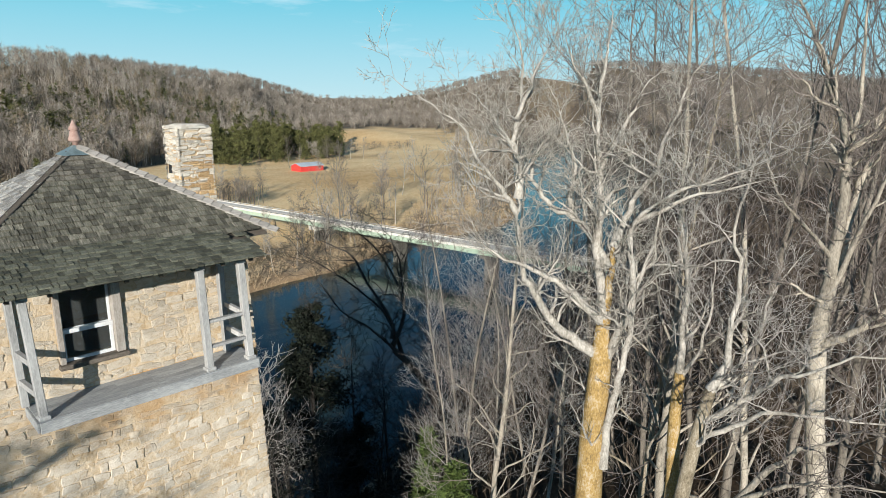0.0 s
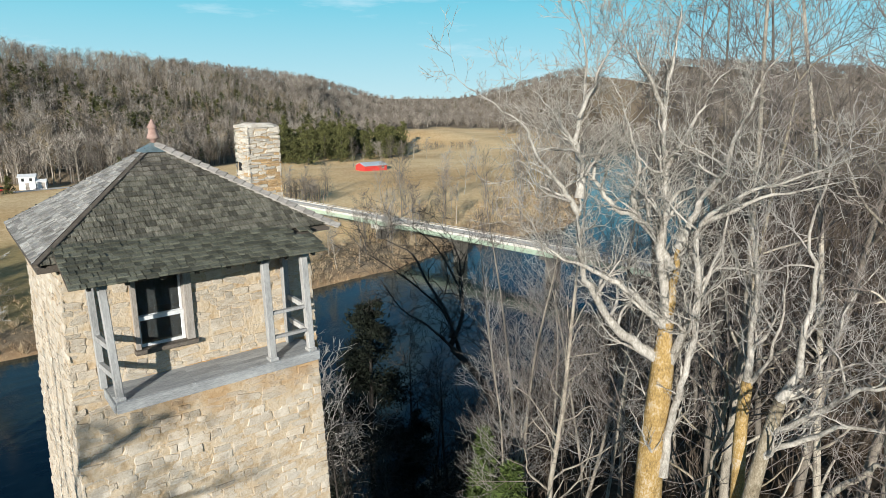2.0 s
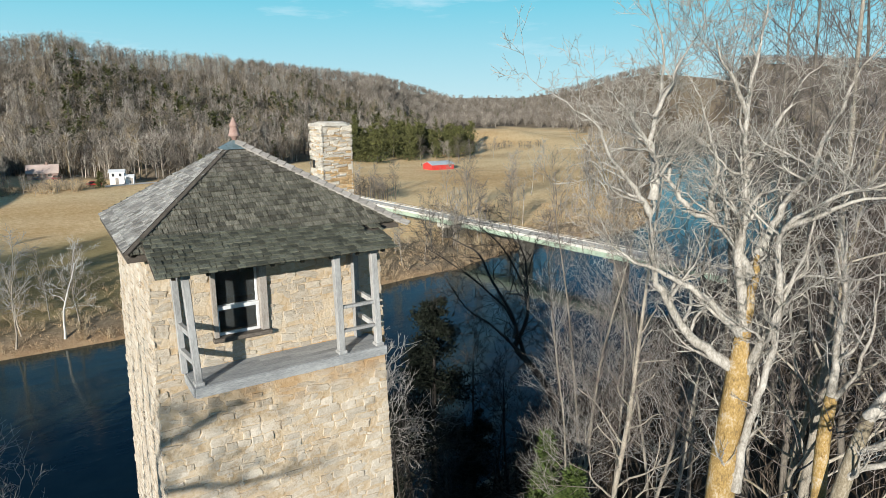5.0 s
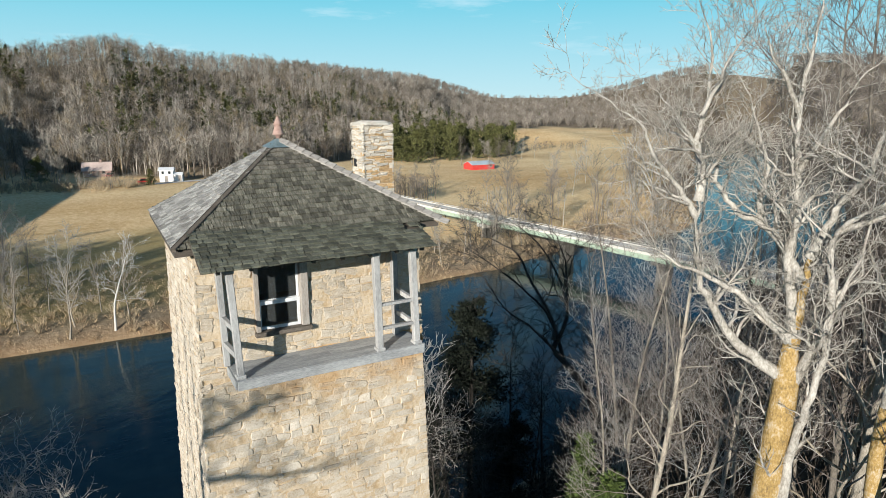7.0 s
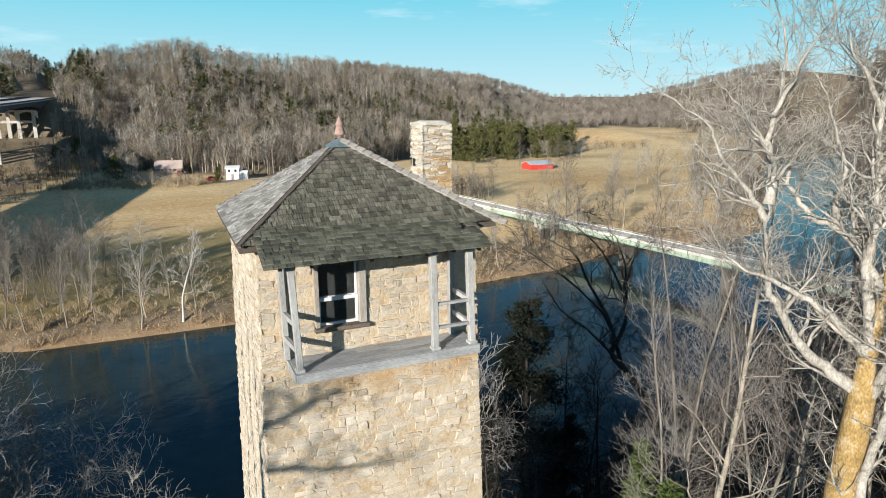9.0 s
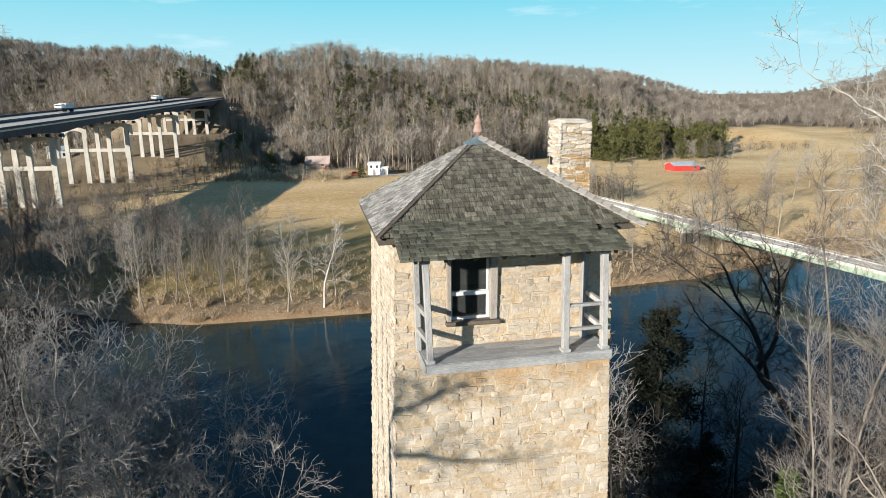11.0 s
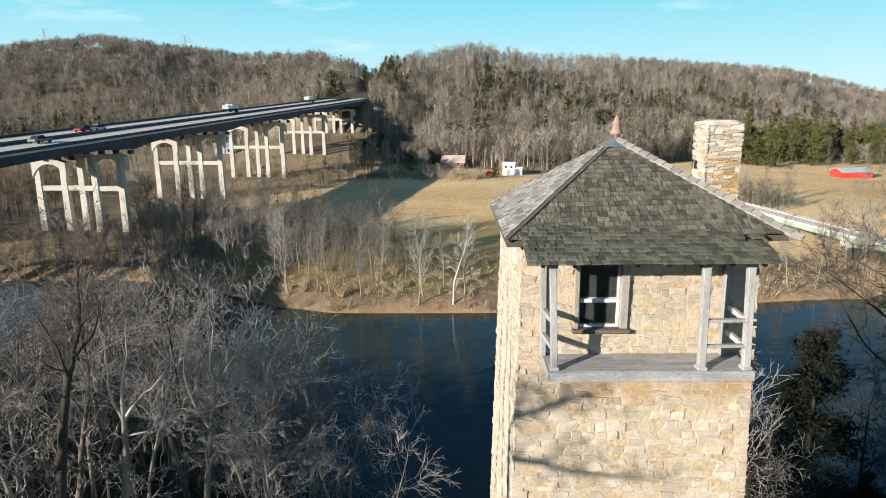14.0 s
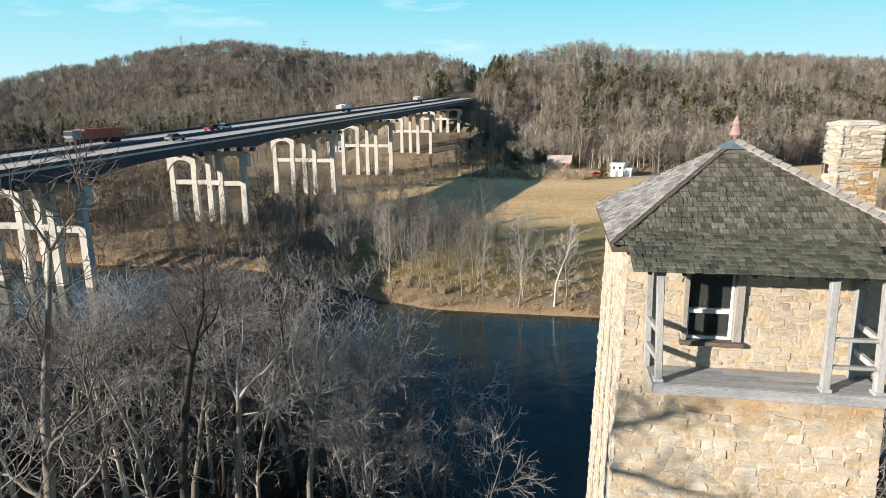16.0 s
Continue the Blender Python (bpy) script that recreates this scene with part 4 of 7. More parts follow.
def caps(a, b, parent, step, w, label, material):
    """Overlapping boards in pairs along a hip."""
    d = (b - a).normalized()
    side = d.cross(Vector((0, 0, 1))).normalized()
    up = side.cross(d)
    n = int((b - a).length / step)
    for i in range(n):
        p = a.lerp(b, i / n)
        for s in (-1, 1):
            m = Matrix((side * s, d, up)).transposed().to_4x4()
            m.translation = p
            bm = bmesh.new()
            drop = 0.55
            lift = 0.075
            add_box(bm, (0, -0.05, lift - 0.018), (w, step * 1.25, lift), 0.003)
            for v in bm.verts:
                v.co.z += -v.co.x * drop + (0.03 if v.co.y < 0 else 0.0)
                v.co = m @ v.co
            part("ridge_board", bm, material, parent, label if i == 0 and s == 1 else "")


caps(EAVE[1] + Vector((0.1, -0.1, -0.05)), APEX, roof, 0.17, 0.11, "pale overlapping hip board", M_CAP)
# dark strip laid on the left hip to imitate its shaded groove
part("hip_groove_strip", beam(EAVE[0] + Vector((0.0, 0.0, 0.03)), APEX + Vector((0, 0, 0.02)), 0.085, 0.05, 0.01), M_DARKWOOD, roof, "dark strip in place of the shaded hip groove")
bmcap = bmesh.new()
_c = [bmcap.verts.new(APEX + Vector(q)) for q in ((-0.27, -0.27, -0.10), (0.27, -0.27, -0.10), (0.27, 0.27, -0.10), (-0.27, 0.27, -0.10))]
_t = bmcap.verts.new(APEX + Vector((0, 0, 0.085)))
for i in range(4):
    bmcap.faces.new((_c[i], _c[(i + 1) % 4], _t))
bmcap.faces.new(_c[::-1])
part("roof_cap", bmcap, M_COPPER, roof, "blue-grey weathered metal cap")
part("finial", lathe(((0.05, 0), (0.05, 0.07), (0.085, 0.09), (0.115, 0.11), (0.105, 0.135), (0.085, 0.19), (0.072, 0.26), (0.06, 0.275), (0.088, 0.29), (0.09, 0.30), (0.06, 0.35), (0.03, 0.41), (0.008, 0.455)), 14,
     tuple(APEX + Vector((0, 0, 0.03)))), M_TERRA, tower, "turned terracotta finial")

# chimney behind the tower
CH0, CH1, CHZ = (5.62, 6.5), (6.60, 7.4), 27.30
chimney = tagged(empty("chimney", (5.86, 7.0, 9)), "cream ledge-stone chimney stack beside the tower", "chimney")
chim_core = part("shaft", boxed(((CH0[0] + 0.05, CH0[1] + 0.05, 8), (CH1[0] - 0.05, CH1[1] - 0.05, CHZ - 0.03))), M_MORTAR, chimney)
_cap = lambda g, z: [(CH0[0] + g, CH0[1] + g + 0.14, z), (CH0[0] + g + 0.14, CH0[1] + g, z - 0.01), (CH1[0] - g - 0.16, CH0[1] + g, z), (CH1[0] - g, CH0[1] + g + 0.12, z + 0.01),
                     (CH1[0] - g, CH1[1] - g - 0.15, z), (CH1[0] - g - 0.13, CH1[1] - g, z), (CH0[0] + g + 0.12, CH1[1] - g, z + 0.015), (CH0[0] + g, CH1[1] - g - 0.14, z)]
part("cap_slab", prism(_cap(-0.015, CHZ - 0.045), _cap(0.03, CHZ + 0.02)), M_CHIM, chimney, "worn rounded cap of mortared stone")
part("cap_slab", prism(_cap(0.06, CHZ + 0.012), _cap(0.16, CHZ + 0.06)), M_CHIM, chimney)

# ---- motorway viaduct ----
viaduct = tagged(empty("viaduct", (-77, 119, 2)), "twin concrete-decked motorway viaduct on tall white portal piers", "bridge")


def deck_ring(y, o0, o1, z0, z1):
    c, z = float(road_x(y)), float(road_z(y))
    return [(c + o0, y, z + z0), (c + o1, y, z + z0), (c + o1, y, z + z1), (c + o0, y, z + z1)]


def ribbon(ys, o0, o1, z0, z1, deep=None):
    """A long body that follows the road, with offsets across and in height; deep adds depth near the piers."""
    bm = bmesh.new()
    rings = []
    for y in ys:
        q = deck_ring(y, o0, o1, z0 - (deep(y) if deep else 0), z1)
        rings.append([bm.verts.new(p) for p in q])
    for a, b in zip(rings, rings[1:]):
        for i in range(4):
            bm.faces.new((a[i], a[(i + 1) % 4], b[(i + 1) % 4], b[i]))
    bm.faces.new(rings[0][::-1])
    bm.faces.new(rings[-1])
    return bm


PIERS = (-53, -9, 34, 76, 119, 162, 207, 252, 296)
LONG = np.arange(-60, 331, 5.0)
DECKS = ((-11.8, -0.6), (0.6, 11.8))
haunch = lambda y: 1.1 * max(0.0, 1 - min(abs(y - p) for p in PIERS) / 14.0) ** 2
for o0, o1 in DECKS:
    part("deck", ribbon(LONG, o0, o1, -0.35, 0.0), M_ROAD, viaduct, "pale worn concrete carriageway")
    part("parapet", ribbon(LONG, o0, o0 + 0.3, 0.004, 0.52), M_STEELD, viaduct)
    part("parapet", ribbon(LONG, o1 - 0.3, o1, 0.004, 0.52), M_STEELD, viaduct)
    for k in range(4):
        o = o0 + 0.7 + k * (o1 - o0 - 2.0) / 3
        part("girder", ribbon(LONG, o, o + 0.6, -1.9, -0.354, haunch), M_STEELD, viaduct, "dark blue-grey steel girder")
for o in (-6.3, 6.1):
    for y in np.arange(20, 330, 12.0):
        part("lane_mark", ribbon((y, y + 3.0), o, o + 0.15, 0.004, 0.012), M_WHITE, viaduct)


def column(x, y, z0, z1, w0, w1):
    lo = [(x - w0 / 2, y - w0 / 2, z0), (x + w0 / 2, y - w0 / 2, z0), (x + w0 / 2, y + w0 / 2, z0), (x - w0 / 2, y + w0 / 2, z0)]
    hi = [(x - w1 / 2, y - w1 / 2, z1), (x + w1 / 2, y - w1 / 2, z1), (x + w1 / 2, y + w1 / 2, z1), (x - w1 / 2, y + w1 / 2, z1)]
    return prism(lo, hi)


def arch(x0, x1, y, z, w, rise):
    """A cap beam with an arched underside between two columns."""
    bm = bmesh.new()
    n = 10
    rows = []
    for i in range(n + 1):
        u = i / n
        x = x0 + (x1 - x0) * u
        low = z - 0.85 - rise * abs(2 * u - 1) ** 2.4
        z1 = z - 0.5 * abs(2 * u - 1) ** 4
        rows.append([bm.verts.new(q) for q in ((x, y - w / 2, low), (x, y + w / 2, low), (x, y + w / 2, z1), (x, y - w / 2, z1))])
    for a, b in zip(rows, rows[1:]):
        for i in range(4):
            bm.faces.new((a[i], a[(i + 1) % 4], b[(i + 1) % 4], b[i]))
    bm.faces.new(rows[0][::-1])
    bm.faces.new(rows[-1])
    return bm


COLS = (-9.6, -4.2, -0.5, 3.2, 8.6)
for y in PIERS:
    c, top = float(road_x(y)), float(road_z(y)) - 3.75
    pier = part("pier", arch(c + COLS[0] - 0.85, c + COLS[1] + 0.85, y + 1.0, top - 1.2, 1.5, 2.6), M_CONC, viaduct, "white concrete portal pier")
    part("pier_cap", arch(c + COLS[3] - 0.85, c + COLS[4] + 1.6, y - 0.6, top, 1.5, 2.6), M_CONC, pier)
    part("pier_cap", boxed(((c + COLS[1] + 0.9, y + 0.3, top - 0.9), (c + COLS[3] - 0.9, y + 1.6, top)), bevel=0.05), M_CONC, pier)
    for i, o in enumerate(COLS):
        yy = y + (1.0 if i < 3 else -0.6)
        head = top - (2.6 if i < 2 else 0.95)
        g = gz(c + o, yy)
        part("column", column(c + o, yy, min(g, 0) - 1.5 if g < 0.5 else g - 1.0, head, 1.4, 1.1), M_CONC, pier)
    ground = max(gz(c, y), 0)
    if top - ground > 9:
        zs = ground + (top - ground) * 0.53
        for a, b, dy in ((0, 1, 1.0), (1, 2, 1.0), (2, 3, 0.2), (3, 4, -0.6)):
            part("strut", boxed(((c + COLS[a] + 0.6, y + dy - 0.45, zs), (c + COLS[b] - 0.6, y + dy + 0.45, zs + 1.05)), bevel=0.05), M_CONC, pier)
    for o0, o1 in DECKS:
        for k in range(4):
            o = o0 + 1.0 + k * (o1 - o0 - 2.0) / 3
            part("bearing", boxed(((c + o - 0.35, y - 0.5, top + (0.002 if o0 > 0 else -1.2)), (c + o + 0.35, y + 0.9, top + 0.85))), M_STEELD, pier)

# ---- old green girder bridge ----
FAR_END, NEAR_END = Vector((60.5, 180.0, 5.5)), Vector((80.0, 34.0, 5.5))
_d = (NEAR_END - FAR_END).normalized()
_s = Vector((-_d.y, _d.x, 0)) * -1          # towards the tower's side
old_bridge = tagged(empty("girder_bridge", tuple((FAR_END + NEAR_END) / 2)), "old narrow road bridge with pale green steel girders", "bridge")


def along_bridge(u0, u1, s0, s1, z0, z1, bevel=0.0):
    """A block of the bridge, from shares of its length, offsets across and heights over the deck."""
    length = (NEAR_END - FAR_END).length
    m = Matrix((_d, _s, Vector((0, 0, 1)))).transposed().to_4x4()
    m.translation = FAR_END
    return add_box(bmesh.new(), (u0 * length, s0, z0), (u1 * length, s1, z1), bevel, m)


WIDE = 3.7
part("deck", along_bridge(-0.02, 1.15, 0.0, WIDE, -0.3, 0.0), M_OLDDECK, old_bridge, "pale worn bridge deck")
for s in (0.15, WIDE - 0.55):
    part("girder", along_bridge(0, 1, s, s + 0.4, -1.05, -0.304), M_GREEN, old_bridge, "pale green plate girder")
    part("girder_flange", along_bridge(0, 1, s - 0.1, s + 0.5, -1.14, -1.054), M_GREEN, old_bridge)
    for u in np.linspace(0.01, 0.99, 60):
        part("stiffener", along_bridge(u, u + 0.0012, s - 0.06, s + 0.46, -1.05, -0.31), M_GREEN, old_bridge)
for s in (-0.05, WIDE - 0.13):
    part("kerb", along_bridge(0, 1.05, s - 0.02, s + 0.2, 0.004, 0.14), M_OLDDECK, old_bridge)
    part("rail", along_bridge(0, 1.05, s + 0.02, s + 0.14, 0.32, 0.44), M_OLDRAIL, old_bridge)
    for u in np.linspace(0, 1.05, 76):
        part("rail_post", along_bridge(u, u + 0.001, s + 0.0, s + 0.16, 0.144, 0.47), M_OLDRAIL, old_bridge)
for y in (152, 124, 96.5, 75, 55, 40):
    u = (FAR_END.y - y) / (FAR_END.y - NEAR_END.y)
    p = FAR_END + (NEAR_END - FAR_END) * u + _s * WIDE / 2
    g = min(gz(p.x, p.y), 0.0) - 1.5 if gz(p.x, p.y) < 1 else gz(p.x, p.y) - 1
    pale = y == 96.5
    pier = part("pier", along_bridge(u - 0.007, u + 0.007, -0.3, WIDE + 0.3, -1.9 if pale else -1.6, -1.144, 0.1), M_CONC if pale else M_OLDCONC, old_bridge, "concrete pier with a hammerhead cap")
    part("pier_column", along_bridge(u - 0.005, u + 0.005, 0.7, WIDE - 0.7, g - FAR_END.z, -1.904 if pale else -1.604), M_OLDCONC, pier)
# the road's bank behind the far end
_m = FAR_END + _s * 1.85
emb = prism([(_m.x - 6, _m.y + 1, 1.5), (_m.x + 6, _m.y + 1, 1.5), (_m.x + 6, _m.y + 70, 2.0), (_m.x - 22, _m.y + 70, 2.0)],
            [(_m.x - 3.4, _m.y - 1.5, 5.15), (_m.x + 3.4, _m.y - 1.5, 5.15), (_m.x - 3, _m.y + 70, 4.6), (_m.x - 12, _m.y + 70, 4.6)])
solid("road_embankment", emb, M_GRASS, "dry grassy bank carrying the road", "embankment", "structure")


# ---- houses and barn ----
def gable_house(name, at, turn, w, d, h, rise, wall_m, roof_m, label, category, over=0.35, windows=(), chimney_at=None):
    """A small building: four walls, a gable roof, openings; the ridge runs along its width."""
    z = gz(*at)
    root = tagged(empty(name), label, category)
    body = bmesh.new()
    v = [body.verts.new(q) for q in ((-w / 2, -d / 2, -0.8), (w / 2, -d / 2, -0.8), (w / 2, d / 2, -0.8), (-w / 2, d / 2, -0.8), (-w / 2, -d / 2, h), (w / 2, -d / 2, h), (w / 2, d / 2, h), (-w / 2, d / 2, h), (-w / 2, 0, h + rise), (w / 2, 0, h + rise))]
    for f in ((0, 1, 5, 4), (2, 3, 7, 6), (1, 2, 6, 9, 5), (3, 0, 4, 8, 7), (4, 5, 9, 8), (6, 7, 8, 9), (3, 2, 1, 0)):
        body.faces.new([v[i] for i in f])
    wall = part("wall", body, wall_m, root)
    rp = bmesh.new()
    k = over * rise / (d / 2)
    for s in (-1, 1):
        lo = [(-w / 2 - over, s * (d / 2 + over), h - k + 0.03), (w / 2 + over, s * (d / 2 + over), h - k + 0.03), (w / 2 + over, 0, h + rise + 0.03), (-w / 2 - over, 0, h + rise + 0.03)]
        a, b = [rp.verts.new(q) for q in lo], [rp.verts.new((q[0], q[1], q[2] + 0.14)) for q in lo]
        for i in range(4):
            rp.faces.new((a[i], a[(i + 1) % 4], b[(i + 1) % 4], b[i]))
        rp.faces.new(a[::-1])
        rp.faces.new(b)
    part("roof", rp, roof_m, root)
    for kind, x, z0, ww, hh, side in windows:
        if side == "front":
            o = part(kind, boxed(((x - ww / 2, -d / 2 - 0.06, z0), (x + ww / 2, -d / 2 - 0.003, z0 + hh))), M_BLACK if kind != "door" else M_FRAME, wall)
        else:
            o = part(kind, boxed(((-w / 2 - 0.06, x - ww / 2, z0), (-w / 2 - 0.003, x + ww / 2, z0 + hh))), M_BLACK if kind != "door" else M_FRAME, wall)
        if kind == "window":
            part("window_frame", boxed(*(((x - ww / 2 - 0.08, -d / 2 - 0.075, z0 - 0.1), (x + ww / 2 + 0.08, -d / 2 - 0.062, z0 - 0.0)),) if side == "front" else (((-w / 2 - 0.075, x - ww / 2 - 0.08, z0 - 0.1), (-w / 2 - 0.062, x + ww / 2 + 0.08, z0)),)), M_WHITE, wall)
    if chimney_at is not None:
        part("chimney", boxed(((chimney_at - 0.35, -0.35, h + rise * 0.5), (chimney_at + 0.35, 0.35, h + rise + 1.0)), bevel=0.03), M_BRICK, root)
    root.matrix_basis = pose(at[0], at[1], z, 0, 0, turn)
    return root


gable_house("barn", (135.4, 202), 3, 10.8, 6.2, 2.0, 1.1, M_RED, M_TIN, "long low red metal barn with a blue-grey tin roof", "barn", 0.3, (("window", 3.5, 1.0, 0.9, 0.7, "front"),))
gable_house("brick_house", (1.0, 234), -6, 8.5, 6, 2.2, 2.3, M_BRICK, M_LROOF, "small pinkish brick house with a faded shingle roof", "house", 0.4, (("window", -2, 0.9, 1.0, 1.1, "front"), ("window", 2, 0.9, 1.0, 1.1, "front"), ("door", 0.3, 0.0, 0.9, 2.0, "front")), 1.2)
gable_house("white_house", (20.6, 212), -14, 4.2, 4.2, 3.7, 0.7, M_WHITE, M_WHITE, "two-storey white boarded house", "house", 0.3, (("window", -1.0, 2.5, 0.7, 0.9, "front"), ("window", 1.0, 2.5, 0.7, 0.9, "front"), ("door", 0, 0.0, 0.9, 2.0, "front")))
gable_house("white_shed", (23.9, 210.5), -14, 2.4, 3.2, 2.2, 0.6, M_WHITE, M_WHITE, "low white boarded shed beside the house", "shed", 0.2, (("door", 0.5, 0.0, 0.9, 2.0, "front"),))
gable_house("far_white_house", (-113, 303), 20, 9, 7, 3.6, 1.6, M_WHITE, M_TIN, "white farmhouse seen beyond the viaduct piers", "house", 0.3, (("window", -2, 1, 1, 1.3, "front"), ("window", 2, 1, 1, 1.3, "front")))
lane = bmesh.new()
_prev = None
for i in range(13):
    x = 16 + i * 3.6
    y = 205 + 3.0 * math.sin(i * 0.5)
    a, b = lane.verts.new((x, y - 2.0, gz(x, y) + 0.12)), lane.verts.new((x, y + 2.0, gz(x, y) + 0.14))
    if _prev:
        lane.faces.new((_prev[0], a, b, _prev[1]))
    _prev = (a, b)
solid("lane", lane, M_ROAD, "narrow grey lane past the houses", "road", "structure")


# ---- vehicles ----
def car(name, at, turn, paint, label):
    root = tagged(empty(name), label, "car", "cars on the road")
    bm = boxed(((-2.15, -0.88, 0.32), (2.15, 0.88, 0.86)), bevel=0.14)
    part("body", bm, paint, root)
    cab = bmesh.new()
    lo = [cab.verts.new(q) for q in ((-1.5, -0.8, 0.84), (1.0, -0.8, 0.84), (1.0, 0.8, 0.84), (-1.5, 0.8, 0.84))]
    hi = [cab.verts.new(q) for q in ((-1.0, -0.62, 1.42), (0.35, -0.62, 1.42), (0.35, 0.62, 1.42), (-1.0, 0.62, 1.42))]
    for i in range(4):
        cab.faces.new((lo[i], lo[(i + 1) % 4], hi[(i + 1) % 4], hi[i]))
    cab.faces.new(hi)
    part("cabin_glass", cab, M_BLACK, root, "dark car windows")
    part("roof_panel", boxed(((-1.02, -0.63, 1.415), (0.37, 0.63, 1.46)), bevel=0.02), paint, root)
    for x in (-1.35, 1.35):
        for y in (-0.8, 0.8):
            wh = lathe(((0.2, -0.1), (0.32, -0.1), (0.32, 0.1), (0.2, 0.1)), 12)
            for v in wh.verts:
                v.co = Matrix.Rotation(radians(90), 3, "X") @ v.co + Vector((x, y, 0.32))
            part("wheel", wh, M_RUBBER, root)
    root.matrix_basis = pose(*at, 0, 0, turn)
    return root


def lorry(name, at, turn, box_m, cab_m, length, label, high=4.0):
    root = tagged(empty(name), label, "lorry")
    part("cargo_box", boxed(((-length / 2, -1.25, 1.1), (length / 2, 1.25, high)), bevel=0.05), box_m, root)
    part("chassis", boxed(((-length / 2, -1.0, 0.7), (length / 2 + 2.6, 1.0, 1.096)), bevel=0.03), M_STEELD, root)
    part("cab", boxed(((length / 2 + 0.35, -1.2, 1.1), (length / 2 + 2.6, 1.2, min(high, 3.3) - 0.2)), bevel=0.2), cab_m, root)
    part("windscreen", boxed(((length / 2 + 2.605, -1.0, 1.8), (length / 2 + 2.63, 1.0, min(high, 3.3) - 0.45))), M_BLACK, root)
    for x in (-length / 2 + 1.0, -length / 2 + 2.3, length / 2 + 1.8):
        for y in (-1.05, 1.05):
            wh = lathe(((0.28, -0.15), (0.5, -0.15), (0.5, 0.15), (0.28, 0.15)), 12)
            for v in wh.verts:
                v.co = Matrix.Rotation(radians(90), 3, "X") @ v.co + Vector((x, y, 0.5))
            part("wheel", wh, M_RUBBER, root)
    root.matrix_basis = pose(*at, 0, 0, turn)
    return root


def on_road(y, off):
    return (float(road_x(y)) + off, y, float(road_z(y)) + 0.005)


lorry("lorry", on_road(206, -7.5), -97, M_WHITE, M_WHITE, 4.8, "white box lorry on the viaduct", 2.5)
lorry("semi_trailer", on_road(99, -8.2), -97, M_TRAILER, M_CARGREY, 9.0, "articulated lorry with a red box trailer on the viaduct", 2.9)
lorry("lorry", on_road(285, -7.5), -97, M_WHITE, M_WHITE, 4.2, "far white lorry on the viaduct", 2.5)
car("car", on_road(128, -4.6), -97, M_CARRED, "small red car on the viaduct")
car("car", on_road(104, 4.0), 83, M_CARGREY, "dark grey car on the near carriageway")
car("car", on_road(131, -3.6), -97, M_WHITE, "white car on the far carriageway")
car("car", (-60, 214, gz(-60, 214) + 0.02), 15, M_CARRED, "red pickup parked under the viaduct")
car("car", (4.6, 229.5, gz(4.6, 229.5) + 0.02), 70, M_CARRED, "red car parked by the brick house")
car("car", (13.5, 209.0, gz(13.5, 209) + 0.02), 5, M_RED, "red pickup parked by the white house")


# ---- power line masts on the hill ----
def mast(at, h, label):
    root = tagged(empty("power_mast", at), label, "mast", "power masts")
    x, y, z = at
    body = bmesh.new()
    lines = []
    for sx, sy in ((-1, -1), (1, -1), (1, 1), (-1, 1)):
        lines.append((np.array([(x + sx * 3, y + sy * 3, z - 1), (x + sx * 0.8, y + sy * 0.8, z + h * 0.7), (x, y, z + h)]), np.array([0.22, 0.18, 0.12])))
    part("leg", tube_mesh("leg", lines, 4), M_GALV, root)
    for k, w in ((0.7, 9), (0.82, 7), (0.93, 5)):
        part("cross_arm", tube_mesh("cross_arm", [(np.array([(x - w, y, z + h * k), (x, y, z + h * k + 0.8), (x + w, y, z + h * k)]), np.array([0.12, 0.25, 0.12]))], 4), M_GALV, root)
    for k in range(5):
        a, b = 3 - 2.2 * k / 5, 3 - 2.2 * (k + 1) / 5
        za, zb = z + h * 0.7 * k / 5, z + h * 0.7 * (k + 1) / 5
        part("brace", tube_mesh("brace", [(np.array([(x - a, y - a, za), (x, y - (a + b) / 2, (za + zb) / 2), (x + b, y - b, zb)]), np.full(3, 0.1)), (np.array([(x + a, y - a, za), (x, y - (a + b) / 2, (za + zb) / 2), (x - b, y - b, zb)]), np.full(3, 0.1))], 3), M_GALV, root)
    return root


for azm, dist in ((-31.8, 800), (-22.0, 760)):
    mx, my = EYE[0] + dist * math.sin(radians(azm)), EYE[1] + dist * math.cos(radians(azm))
    mast((mx, my, gz(mx, my)), 27, "grey lattice power mast above the wooded ridge")

# ---- trees ----
def put(ob, x, y, z=None, turn=0, size=1.0, label="", group=""):
    ob.matrix_basis = Matrix.Translation((x, y, gz(x, y) if z is None else z)) @ Matrix.Rotation(radians(turn), 4, "Z") @ Matrix.Diagonal((size, size, size, 1))
    return tagged(ob, label, "tree", group)


def again(ob, x, y, turn, size, label="", group=""):
    """A copy of a tree at another place and size."""
    c = copy_thing(ob, Matrix.Identity(4))
    return put(c, x, y, None, turn, size, label, group)


# trees whose main limbs have a course of their own
def polar(azm, d):
    return EYE[0] + d * math.sin(radians(azm)), EYE[1] + d * math.cos(radians(azm))


